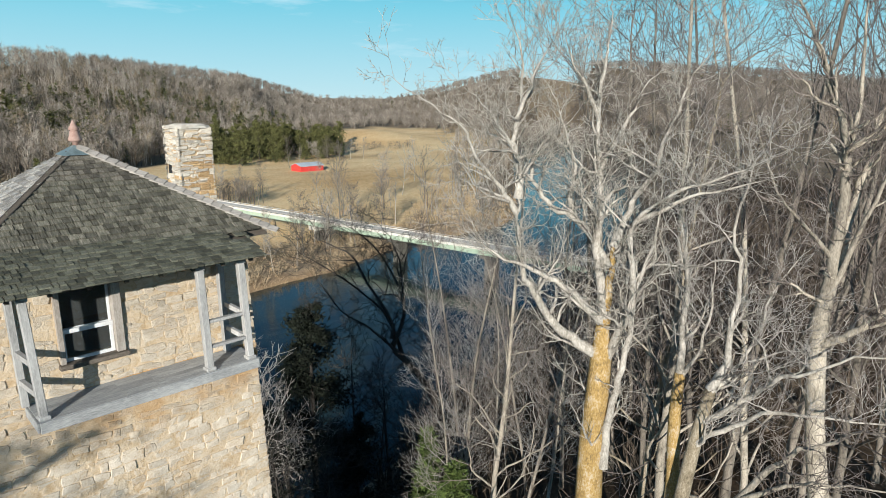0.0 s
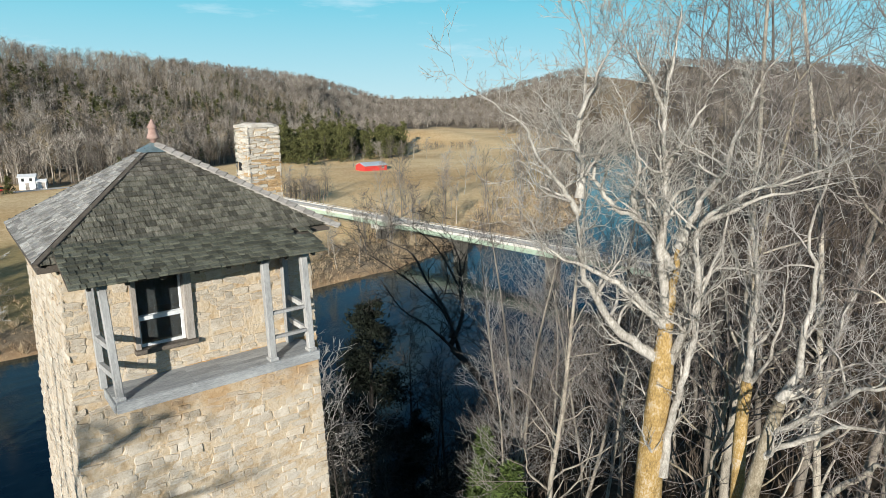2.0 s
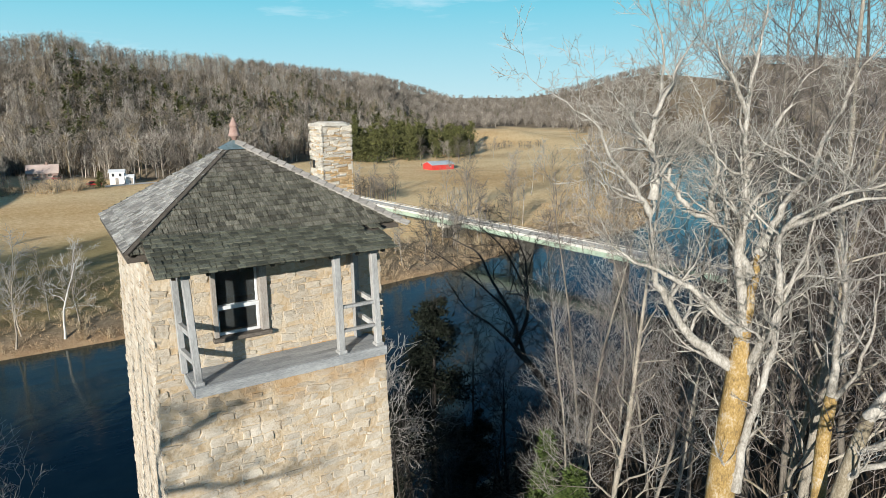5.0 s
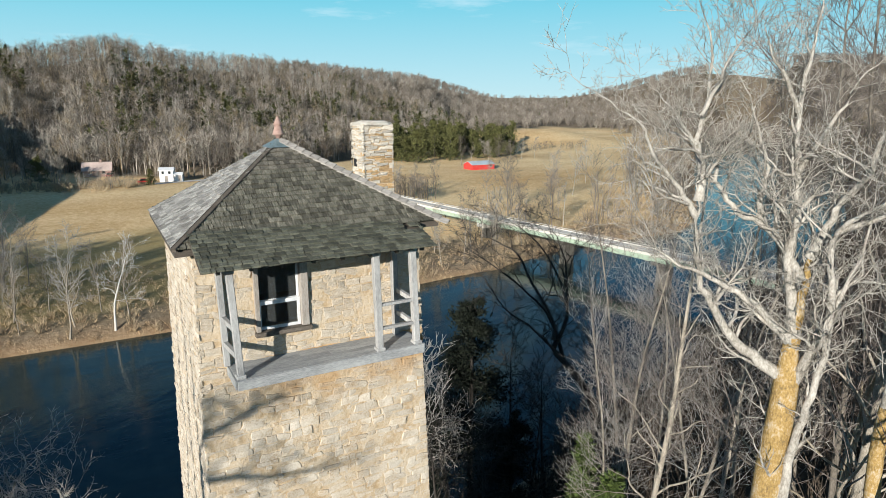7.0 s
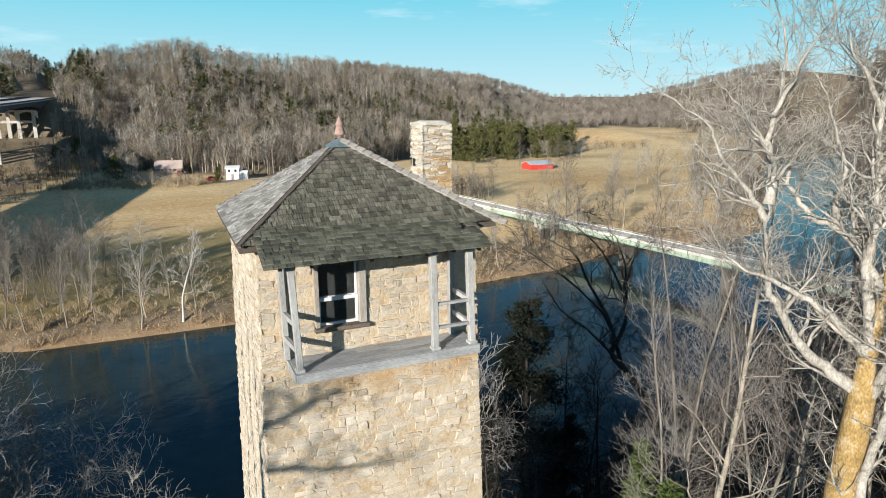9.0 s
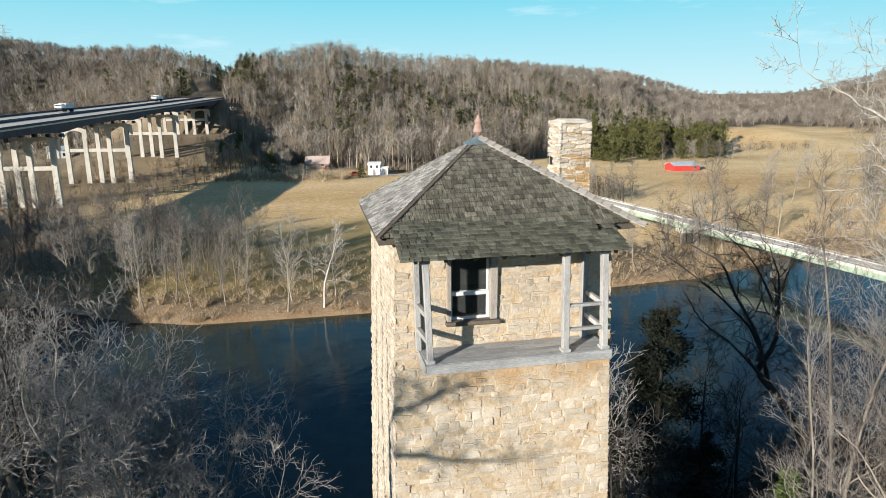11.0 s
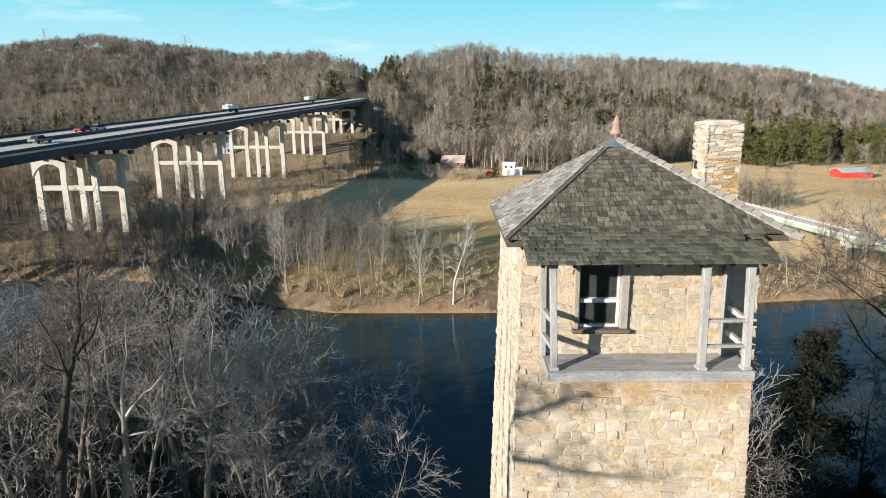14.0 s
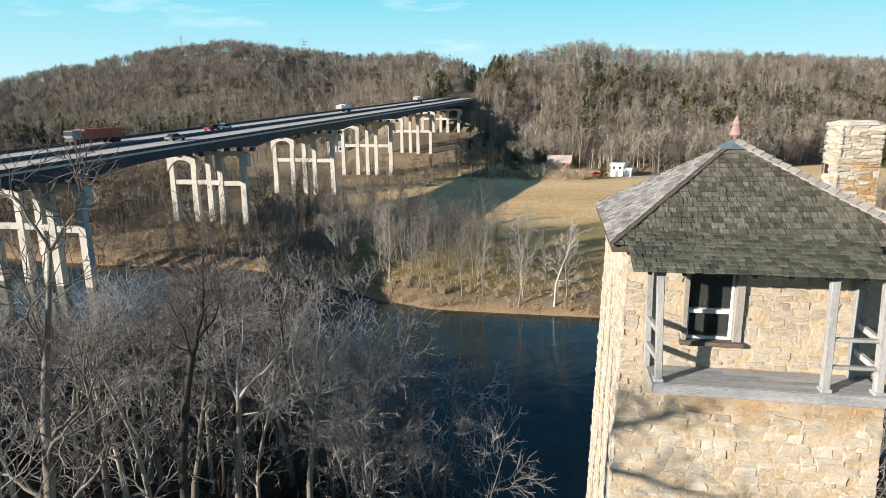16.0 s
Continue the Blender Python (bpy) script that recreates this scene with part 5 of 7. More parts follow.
def grown_tree(seed, azm, d, trunk, r, tip, limbs, F, bark, limb_bark, twig_bark, label, group="", foot=True):
    """A bare tree with given courses, as pairs of offset and height, of its trunk and limbs; each limb has its radius and its depth at both ends. Short crooked twigs fork off all along."""
    rng = np.random.default_rng(seed)
    x, y = polar(azm, d)
    base = gz(x, y) - 0.2
    across, away = np.array([math.cos(radians(azm)), -math.sin(radians(azm)), 0]), np.array([math.sin(radians(azm)), math.cos(radians(azm)), 0])

    def course(points, c0, c1, fine=3):
        pts = np.array([across * a_ + away * (c0 + (c1 - c0) * i / (len(points) - 1)) + [0, 0, z - base] for i, (a_, z) in enumerate(points)])
        out_ = []
        for i in range(len(pts) - 1):
            p0, p1, p2, p3 = pts[max(i - 1, 0)], pts[i], pts[i + 1], pts[min(i + 2, len(pts) - 1)]
            for k in range(fine):
                u = k / fine
                out_.append(0.5 * (2 * p1 + (p2 - p0) * u + (2 * p0 - 5 * p1 + 4 * p2 - p3) * u * u + (3 * p1 - p0 - 3 * p2 + p3) * u ** 3))
        return np.array(out_ + [pts[-1]])

    root = empty("bare_tree")
    line = course(trunk, 0, 0)
    if foot:
        line = np.concatenate([[line[0] * [1, 1, 0] - across * 0.15], [line[0] * [1, 1, 0.5] - across * 0.05], line])
    part("trunk", tube_mesh("trunk", [(line, r * (1.12 - np.linspace(0, 1, len(line)) * (1.12 - tip)))], 12), bark, root)
    out = []
    for rr, c0, c1, points, *own in limbs:
        line = course(points, c0, c1)
        n = len(line)
        line[2:-1] += rng.normal(0, 0.022, (n - 3, 3))
        rad = rr * (1 - np.linspace(0, 1, n) ** 0.85 * 0.84) * (1 + 0.35 * np.exp(-np.arange(n) / 1.5))
        part("limb", tube_mesh("limb", [(line, rad)], 8), own[0] if own else limb_bark, root)
        for i in range(2, n):
            for _ in range(F["shoots"] if i > n * 0.25 else 1):
                u = rng.random()
                p = line[i - 1] + (line[i] - line[i - 1]) * u
                t = rng.uniform(0, 6.28)
                d_ = unit(unit(line[i] - line[i - 1]) * rng.uniform(0.3, 1.0) + np.array([math.cos(t), math.sin(t), rng.uniform(-0.25, 0.7)]))
                big = rng.random() < F["strong"]
                fork(rng, out, p, d_, F["long"] * rng.uniform(0.6, 1.3) * (1.3 if big else 0.7), min(rad[i] * (0.6 if big else 0.35), 0.045 if big else 0.02), 4 if big else 3, F)
        fork(rng, out, line[-1], unit(line[-1] - line[-2]), F["long"] * 1.2, rad[-1], 4, F)
    thick, fine = [l for l in out if l[1][0] > 0.022], [l for l in out if l[1][0] <= 0.022]
    part("limb_crown", tube_mesh("limb_crown", thick, 5), limb_bark, root, kind="stuff")
    part("twig_crown", tube_mesh("twig_crown", fine, 3), twig_bark, root, kind="stuff")
    root.matrix_basis = Matrix.Translation((x, y, base))
    return tagged(root, label, "tree", group)


F_CROOKED = dict(wig=0.19, up=0.06, angle=38, side=0.5, least=0.0052, shoots=1, strong=0.42, long=0.44)
F_LOOSE = dict(F_CROOKED, wig=0.17, shoots=1, strong=0.45, long=0.5, up=0.07)

# the great sycamore beside the tower: a long bent limb, a broken upper trunk and a second stem
limbs = []
limbs.append((0.150, 0.0, -0.3, ((0.06, 22.04), (-0.31, 22.43), (-0.82, 22.76), (-1.22, 23.14), (-1.55, 23.71), (-1.78, 24.18), (-1.90, 24.80), (-1.94, 25.32), (-1.95, 25.89))))
limbs.append((0.090, -0.3, 0.2, ((-1.95, 25.86), (-1.94, 26.46), (-2.10, 26.97), (-2.08, 27.49), (-2.01, 27.91), (-2.00, 28.73), (-2.18, 29.42))))
limbs.append((0.065, -0.3, -1.1, ((-1.97, 25.55), (-2.22, 25.92), (-2.52, 26.37), (-2.87, 26.83), (-3.04, 27.32), (-3.54, 27.75), (-4.07, 28.10))))
limbs.append((0.050, -0.2, 0.5, ((-2.10, 26.97), (-2.47, 27.37), (-2.77, 27.79), (-3.23, 28.16))))
limbs.append((0.050, -0.2, -0.8, ((-2.04, 27.60), (-1.79, 28.26), (-1.54, 28.74), (-1.24, 29.16))))
limbs.append((0.190, 0.0, 0.1, ((0.04, 22.30), (0.07, 23.17), (0.10, 23.83), (0.15, 24.47), (0.15, 25.03)), M_LICHEN))
limbs.append((0.115, 0.0, 0.5, ((0.07, 23.17), (-0.07, 24.07), (-0.20, 24.81), (-0.15, 25.56), (-0.21, 26.28), (-0.30, 26.99), (-0.34, 27.74), (-0.30, 28.36), (-0.23, 29.02), (-0.17, 29.66)), M_PALE))
limbs.append((0.060, 0.2, 0.7, ((-0.23, 26.52), (0.04, 27.05), (0.32, 27.63), (0.61, 28.24), (0.92, 28.64))))
limbs.append((0.050, 0.3, -0.3, ((-0.35, 27.68), (-0.60, 28.25), (-0.93, 28.76), (-1.08, 29.27))))
limbs.append((0.100, 0.0, -0.7, ((0.11, 22.92), (-0.32, 23.45), (-0.87, 23.92), (-1.38, 24.17), (-1.86, 24.44), (-2.21, 24.54), (-2.65, 24.87))))
limbs.append((0.095, 0.1, 0.9, ((0.09, 24.34), (-0.30, 24.93), (-0.74, 25.42), (-1.27, 25.59), (-1.61, 25.95), (-1.80, 26.40), (-1.62, 26.84), (-1.23, 27.26), (-1.18, 27.79))))
limbs.append((0.070, 0.4, -0.2, ((-0.76, 25.42), (-0.87, 26.01), (-0.77, 26.56), (-1.03, 27.39), (-1.31, 28.14))))
limbs.append((0.105, -0.1, -0.5, ((0.24, 19.48), (0.30, 20.48), (0.41, 21.55), (0.56, 22.32), (0.65, 23.19), (0.69, 23.90), (0.85, 24.60), (0.96, 25.09), (1.03, 25.99))))
limbs.append((0.110, 0.0, -1.2, ((0.10, 22.00), (0.35, 22.84), (0.55, 23.43), (0.63, 24.14), (0.49, 24.87), (0.55, 25.54), (1.09, 26.08), (1.76, 26.42), (2.41, 26.70))))
limbs.append((0.085, 0.1, -0.6, ((0.16, 24.84), (0.38, 25.47), (0.57, 26.02), (0.92, 26.58), (0.99, 27.13), (1.24, 27.74), (1.37, 28.33), (1.67, 28.80))))
limbs.append((0.055, -0.7, -1.3, ((0.57, 25.55), (1.29, 25.98), (1.97, 26.26), (2.72, 26.52))))
grown_tree(3, 60.1, 14.0, ((-0.04, 18.76), (-0.05, 19.97), (0.01, 21.13), (0.04, 22.10), (0.05, 22.51)), 0.30, 0.74, limbs, F_CROOKED, M_LICHEN, M_PALE, M_PALE, "huge pale bare sycamore with ochre lichen on its trunk")

# two leaning stems beside it, with long level limbs
limbs = [(0.10, 0.0, -0.4, ((0.39, 21.59), (0.64, 22.32), (0.65, 23.38), (0.72, 24.42), (0.51, 25.39), (0.71, 26.60)))]
limbs.append((0.085, 0.0, -0.8, ((0.14, 20.05), (0.38, 20.45), (0.95, 20.93), (1.47, 21.42), (2.01, 21.58), (2.74, 21.68), (3.71, 21.83))))
limbs.append((0.085, 0.0, -1.0, ((0.25, 20.75), (0.60, 21.10), (1.21, 21.75), (1.71, 22.31), (2.11, 22.57), (2.87, 23.08), (3.43, 23.29))))
limbs.append((0.06, 0.0, 0.6, ((0.36, 21.45), (0.84, 22.08), (1.20, 22.94), (1.43, 23.87), (1.86, 24.66))))
grown_tree(4, 68.5, 14.5, ((0.0, 18.69), (0.14, 19.96), (0.27, 20.86), (0.39, 21.59)), 0.17, 0.75, limbs, F_LOOSE, M_OCHRE, M_PALE, M_TWIG, "leaning grey tree with long level limbs", "riverside wood")
limbs = [(0.09, 0.0, 0.3, ((-0.25, 21.60), (-0.28, 22.71), (-0.30, 24.30), (-0.58, 25.56), (-0.5, 27.0)))]
limbs.append((0.06, 0.0, -0.5, ((-0.26, 21.4), (0.1, 22.3), (0.3, 23.5), (0.25, 24.6))))
grown_tree(5, 68.3, 15.2, ((-0.19, 18.63), (-0.28, 20.45), (-0.25, 21.60)), 0.16, 0.8, limbs, F_LOOSE, M_LICHEN, M_PALE, M_TWIG, "upright ochre-lichened tree in the riverside wood", "riverside wood")

# low pale limbs that reach in from a tree close by
limbs = [(0.062, 0.0, 0.3, ((-0.56, 21.86), (-0.16, 22.48), (0.16, 22.91), (0.48, 23.14), (0.97, 23.46), (1.41, 23.43)))]
limbs.append((0.045, 0.0, -0.4, ((-0.49, 21.99), (0.0, 22.44), (0.46, 22.74), (0.85, 22.89), (1.46, 23.03))))
grown_tree(6, 76.0, 9.5, ((-0.95, 18.5), (-0.85, 20.0), (-0.70, 21.3), (-0.54, 21.9)), 0.12, 0.8, limbs, dict(F_LOOSE, strong=0.2, long=0.36), M_OCHRE, M_BARK, M_TWIGD, "low forked tree with pale spreading limbs", "riverside wood")

# the tall forked tree at the wood's edge
limbs = [(0.155, 0.0, 0.2, ((-0.25, 23.20), (-0.18, 24.53), (-0.11, 25.73), (-0.20, 26.65), (-0.37, 27.54), (-0.64, 28.31), (-0.99, 29.19), (-1.31, 29.85)))]
limbs.append((0.10, 0.1, 0.5, ((-0.15, 26.2), (-0.18, 26.6), (-0.12, 27.55), (-0.12, 28.62), (-0.22, 29.87))))
limbs.append((0.12, 0.0, -0.8, ((-0.22, 22.9), (0.10, 23.09), (0.49, 23.55), (0.84, 24.04), (1.22, 24.74))))
limbs.append((0.11, 0.0, 0.7, ((-0.18, 24.4), (-0.01, 25.16), (0.10, 26.21), (0.22, 27.12), (0.37, 27.98), (0.5, 29.2))))
limbs.append((0.05, 0.0, -1.0, ((-0.16, 24.78), (-0.70, 25.44), (-1.31, 26.23), (-2.01, 28.22))))
limbs.append((0.07, 0.0, -0.6, ((-0.22, 23.9), (0.09, 24.9), (0.38, 26.1), (0.70, 27.0), (1.0, 28.1))))
grown_tree(8, 78.5, 15.0, ((0.22, 19.33), (-0.04, 20.94), (-0.18, 22.38), (-0.25, 23.52)), 0.21, 0.78, limbs, F_LOOSE, M_BARK, M_BARK, M_TWIGD, "tall forked grey tree at the edge of the wood", "riverside wood")

tall = [forked_tree(11 + i, stem(11 + i, h, lean, 11, 0.035), r, F_STEM, (M_BARK, M_OCHRE, M_BARK, M_BARK)[i], (M_TWIGD, M_TWIGD, M_TWIG, M_TWIGD)[i]) for i, (h, r, lean) in enumerate(((21, 0.14, (0.02, 0.03)), (24, 0.18, (-0.03, 0.02)), (18, 0.11, (0.05, -0.02)), (26, 0.22, (0.03, -0.03))))]
spread = [forked_tree(31 + i, stem(31 + i, h * 0.72, lean, 7, 0.07), r, F_SPREAD, (M_BARK, M_DEEPBARK, M_BARK)[i], (M_TWIG, M_TWIGD, M_TWIG)[i]) for i, (h, r, lean) in enumerate(((14, 0.19, (0.04, 0.02)), (17, 0.25, (-0.06, 0.07)), (11, 0.13, (0.0, 0.07))))]
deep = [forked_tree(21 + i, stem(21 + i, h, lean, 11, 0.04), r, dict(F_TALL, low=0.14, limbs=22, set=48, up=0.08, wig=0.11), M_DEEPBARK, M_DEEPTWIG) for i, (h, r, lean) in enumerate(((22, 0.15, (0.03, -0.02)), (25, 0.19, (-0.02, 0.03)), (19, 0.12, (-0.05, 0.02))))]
used = set()


def plant(kind, x, y, turn, size, label, group):
    if kind.name in used:
        return again(kind, x, y, turn, size, label, group)
    used.add(kind.name)
    return put(kind, x, y, None, turn, size, label, group)


# slim pale stems in front of the wood, then the wood itself: kind, bearing, distance, size
STEMS = ((2, 44.9, 26, 0.70), (2, 46.0, 23, 0.66), (0, 47.2, 26, 0.78), (3, 51.2, 21, 0.62), (2, 52.8, 24, 0.85), (2, 55.3, 25, 0.8), (0, 57.3, 30, 0.85), (1, 63.6, 19, 0.75), (3, 67.4, 18, 0.78), (0, 74.2, 20, 1.02), (2, 50.0, 30, 0.8), (2, 53.9, 30, 0.8))
WOOD = ((3, 65.0, 27, 0.98), (3, 69.0, 30, 1.02), (1, 72.2, 27, 1.05), (1, 62.0, 30, 0.86), (2, 47.5, 34, 0.95), (0, 63.5, 36, 1.0), 
        (1, 76.5, 30, 1.1), (2, 78.0, 27, 1.3), (1, 59.5, 42, 0.85), (3, 83.0, 33, 1.0), (1, 86.0, 22, 1.0), (3, 77.5, 50, 1.0), (0, 82.0, 45, 1.1), (2, 88.0, 30, 1.2), (2, 46.0, 36, 0.85), (0, 61.0, 24, 0.86), (0, 80.2, 24, 1.1))
for i, (k, azm, d, size) in enumerate(STEMS):
    x, y = polar(azm, d)
    plant(tall[k], x, y, i * 77, size, "slim pale-barked bare tree at the front of the wood", "riverside wood")
for i, (k, azm, d, size) in enumerate(WOOD):
    x, y = polar(azm, d)
    plant(deep[k % 3], x, y, 31 + i * 77, size, "tall bare grey-brown tree in the riverside wood", "riverside wood")

# left bank grove
def low_enough(k, x, y, d, size):
    """Keeps a tree of the grove under the line of the low bank wood."""
    return min(size, 1.08 * (27.8 - 0.235 * d - gz(x, y)) / ((14, 17, 11)[k] * 1.02))


LEFT = ((0, -38.0, 30, 0.95), (1, -30.5, 36, 0.86), (2, -25.0, 32, 0.92), (0, -20.5, 36, 0.92), (2, -15.5, 33, 1.1), (1, -42.0, 24, 0.85), (0, -34.0, 46, 0.9), (1, -23.5, 47, 0.8), (2, -29.0, 25, 0.75), (0, -45.0, 36, 1.0), (2, -18.0, 28, 1.0), (0, -26.5, 41, 0.86), (2, -12.0, 30, 0.9), (1, -37.0, 38, 0.86), (2, -33.0, 29, 0.9), (0, -48.0, 30, 0.95))
LEFT_MORE = ((2, -40.5, 46, 1.1), (1, -51.0, 40, 0.9), (2, -21.5, 31, 0.85), (0, -31.5, 52, 0.8), (2, -14.0, 36, 1.1), (2, -10.5, 34, 1.0), (2, -19.5, 33, 1.05), (0, -23.0, 34, 0.9), (2, -16.5, 36, 1.1), (0, -17.0, 40, 0.9), (2, -36.0, 33, 0.95), (1, -56.0, 34, 0.95), (2, -43.5, 30, 0.9), (2, -27.0, 35, 0.95), (2, -24.0, 38, 0.9))
for i, (k, azm, d, size) in enumerate(LEFT + LEFT_MORE):
    x, y = polar(azm, d)
    plant(spread[k], x, y, 15 + i * 53, low_enough(k, x, y, d, size * 1.14), "bare grey tree on the shaded near bank", "near bank grove")
for i in range(22):
    x, y = polar(-50 + (i * 13) % 37, 22 + (i * 7.3) % 26)
    again(spread[i % 3], x, y, i * 83, low_enough(i % 3, x, y, 22 + (i * 7.3) % 26, 0.8 + 0.03 * (i % 6)), "slim bare tree on the shaded near bank", "near bank grove")
# taller trees that stand out of the grove
limbs = [(0.075, 0.0, 0.4, ((-1.03, 15.22), (-0.76, 16.69), (-0.82, 17.97), (-0.61, 19.19), (-0.88, 20.04)))]
limbs.append((0.06, 0.0, -0.8, ((-0.91, 15.85), (-0.15, 16.24), (0.82, 16.58), (1.81, 16.72))))
limbs.append((0.065, 0.0, 0.9, ((-0.95, 15.64), (-0.45, 17.06), (0.28, 17.99), (1.00, 18.72), (1.16, 19.54))))
limbs.append((0.06, 0.0, -0.6, ((-1.06, 15.01), (-1.59, 16.43), (-1.79, 17.95), (-1.49, 19.12))))
limbs.append((0.045, 0.0, -1.0, ((-1.12, 14.58), (-0.26, 15.05), (0.52, 15.31))))
F_GROVE = dict(F_CROOKED, long=0.62, least=0.0085, wig=0.16)
grown_tree(41, -20.5, 25.0, ((-1.47, 11.72), (-1.20, 13.93), (-0.93, 15.86)), 0.13, 0.7, limbs, F_GROVE, M_DEEPBARK, M_TWIG, M_TWIG, "pale-limbed bare tree rising out of the near bank grove", "near bank grove")
limbs = [(0.07, 0.0, 0.4, ((-1.56, 17.01), (-1.48, 18.30), (-1.21, 19.33), (-1.16, 20.40), (-0.86, 21.05)))]
limbs.append((0.065, 0.0, -0.7, ((-1.52, 17.10), (-1.02, 17.81), (-0.34, 18.39), (0.14, 19.22), (0.14, 19.96))))
limbs.append((0.06, 0.0, 0.8, ((-1.55, 17.01), (-1.92, 18.23), (-1.86, 19.30), (-2.03, 20.22))))
limbs.append((0.045, 0.0, -0.8, ((-1.58, 16.45), (-0.92, 16.64), (-0.26, 17.04))))
grown_tree(42, -26.0, 23.0, ((-1.84, 13.99), (-1.62, 15.89), (-1.54, 17.20)), 0.13, 0.7, limbs, F_GROVE, M_DEEPBARK, M_TWIG, M_TWIG, "pale-limbed bare tree rising out of the near bank grove", "near bank grove")
limbs = [(0.085, 0.0, 0.4, ((-0.83, 19.16), (-0.48, 20.23), (-0.21, 21.31), (-0.11, 22.41), (0.13, 23.32)))]
limbs.append((0.06, 0.0, -0.5, ((-0.77, 19.31), (-0.85, 20.16), (-1.01, 20.85), (-1.4, 22.0))))
limbs.append((0.05, 0.0, 0.6, ((-0.53, 20.08), (-0.04, 20.46), (0.32, 21.20), (0.35, 22.01))))
grown_tree(43, -31.5, 22.0, ((-1.46, 15.40), (-1.09, 17.89), (-0.75, 19.48)), 0.16, 0.7, limbs, F_GROVE, M_SHADEBARK, M_SHADEBARK, M_DEEPTWIG, "dark tall bare tree rising out of the near bank grove", "near bank grove")
# a tree behind the viewpoint, whose branches throw their shadow on the tower's front
_s15 = lambda x, z, k=15.0: (x - 0.777 * k + 9.6, -0.629 * k + 9.4, z + 0.277 * k - 9.4)
SHADE_LIMBS = ((0.085, [(-1.2, 0.4, 10.5), _s15(-0.9, 22.0), _s15(0.0, 22.36), _s15(0.39, 22.48), _s15(0.8, 22.63), _s15(1.35, 22.85)]),
               (0.075, [(-1.1, 0.4, 9.5), _s15(-0.6, 21.75), _s15(0.1, 21.55), _s15(0.66, 21.48), _s15(1.3, 21.3), _s15(2.2, 21.2)]))
shade = empty("bare_tree")
part("trunk", tube_mesh("trunk", [(np.array([(-1.4, 0.3, -0.6), (-1.5, 0.4, 4), (-1.3, 0.4, 8), (-1.2, 0.4, 10.5), (-1.3, 0.3, 13)]), np.array([0.24, 0.2, 0.17, 0.12, 0.07]))], 8), M_BARK, shade)
_sw = lambda y, z, k=13.0: (-0.777 * k + 9.6, y - 0.629 * k + 9.4, z + 0.277 * k - 9.4)
SHADE_LIMBS += ((0.07, [_sw(0.4, 14.0), _sw(0.5, 17.5), _sw(0.75, 19.2), _sw(0.4, 21.0), _sw(0.9, 22.6), _sw(1.0, 24.0)]),
                (0.06, [_sw(1.6, 14.0), _sw(1.7, 17.0), _sw(1.4, 19.5), _sw(1.9, 21.5), _sw(1.7, 23.2), _sw(2.0, 24.5)]),
                (0.06, [_sw(2.6, 14.0), _sw(2.8, 17.0), _sw(3.1, 19.0), _sw(2.6, 21.0), _sw(3.0, 22.4), _sw(2.8, 24.0)]))
for _r0, _pts in SHADE_LIMBS:
    _pts = np.array(_pts)
    part("limb", tube_mesh("limb", [(_pts, _r0 * 1.05 * np.linspace(1, 0.35, len(_pts)))], 6), M_BARK, shade)
    part("side_branch", tube_mesh("side_branch", [(np.array([_pts[k], _pts[k] + [0.25, 0.1, 0.22 * s], _pts[k] + [0.6, 0.2, 0.3 * s]]), _r0 * np.array([0.4, 0.3, 0.12])) for k, s in ((2, 1), (3, -1), (4, 1))], 5), M_TWIG, shade)
_shoots, _srng = [], np.random.default_rng(77)
for _r0, _pts in SHADE_LIMBS[:2]:
    for _k in range(2, 6):
        for _ in range(3):
            fork(_srng, _shoots, np.array(_pts[_k]), unit(_srng.normal(0, 1, 3) + [0.5, 0.2, 0.2]), 0.30, 0.02, 3, dict(F_CROOKED, least=0.008))
part("twig_crown", tube_mesh("twig_crown", _shoots, 3), M_TWIG, shade, kind="stuff")
put(shade, -9.6, -9.4, 9.4, 0, 1.0, "bare tree behind the viewpoint that shades the tower", "bank wood")

# far bank
medium = [bare_tree(51 + i, MEDIUM, h, r, (M_GROVE, M_DEEPBARK, M_GROVE, M_BARK)[i], (M_GROVE, M_DEEPTWIG, M_GROVE, M_TWIG)[i], lean, sides=(6, 4, 3, 3)) for i, (h, r, lean) in enumerate(((13, 0.12, (0.05, 0.0)), (15, 0.14, (-0.06, 0.03)), (11, 0.10, (0.02, -0.04)), (12, 0.12, (-0.12, -0.05))))]
rng = np.random.default_rng(5)
spots = []
for _ in range(4000):
    x, y = rng.uniform(-75, 40), rng.uniform(72, 135)
    df = y - float(np.interp(x, *FAR_BANK))
    dense = df > 2.0 and ((x < -10 and df < 32 - 0.25 * abs(x + 35)) or (x < 4 and df < 12 and rng.random() < 0.12) or (x < -45 and df < 14))
    if dense and all((x - a) ** 2 + (y - b) ** 2 > 4.5 for a, b in spots) and abs(x - float(road_x(y))) > 3:
        spots.append((x, y))
    if len(spots) >= 150:
        break
for i, (x, y) in enumerate(spots):
    before_pier = -35 < math.degrees(math.atan2(x - EYE[0], y - EYE[1])) < -27
    plant(medium[i % 4], x, y, i * 47, float(rng.uniform(0.55, 1.0)) * (0.62 if before_pier else 1.0), "slender bare tree in the grove on the far bank", "far bank grove")
white = forked_tree(61, stem(61, 9.5, (0.10, 0.0), 7, 0.06), 0.15, dict(F_SPREAD, limbs=6, low=0.42, reach=0.16, depth=4, side=0.3, least=0.014), M_WHITEBARK, M_WHITEBARK)
put(white, -0.6, 73.0, None, 10, 1.0, "white-barked sycamore leaning over the far bank")
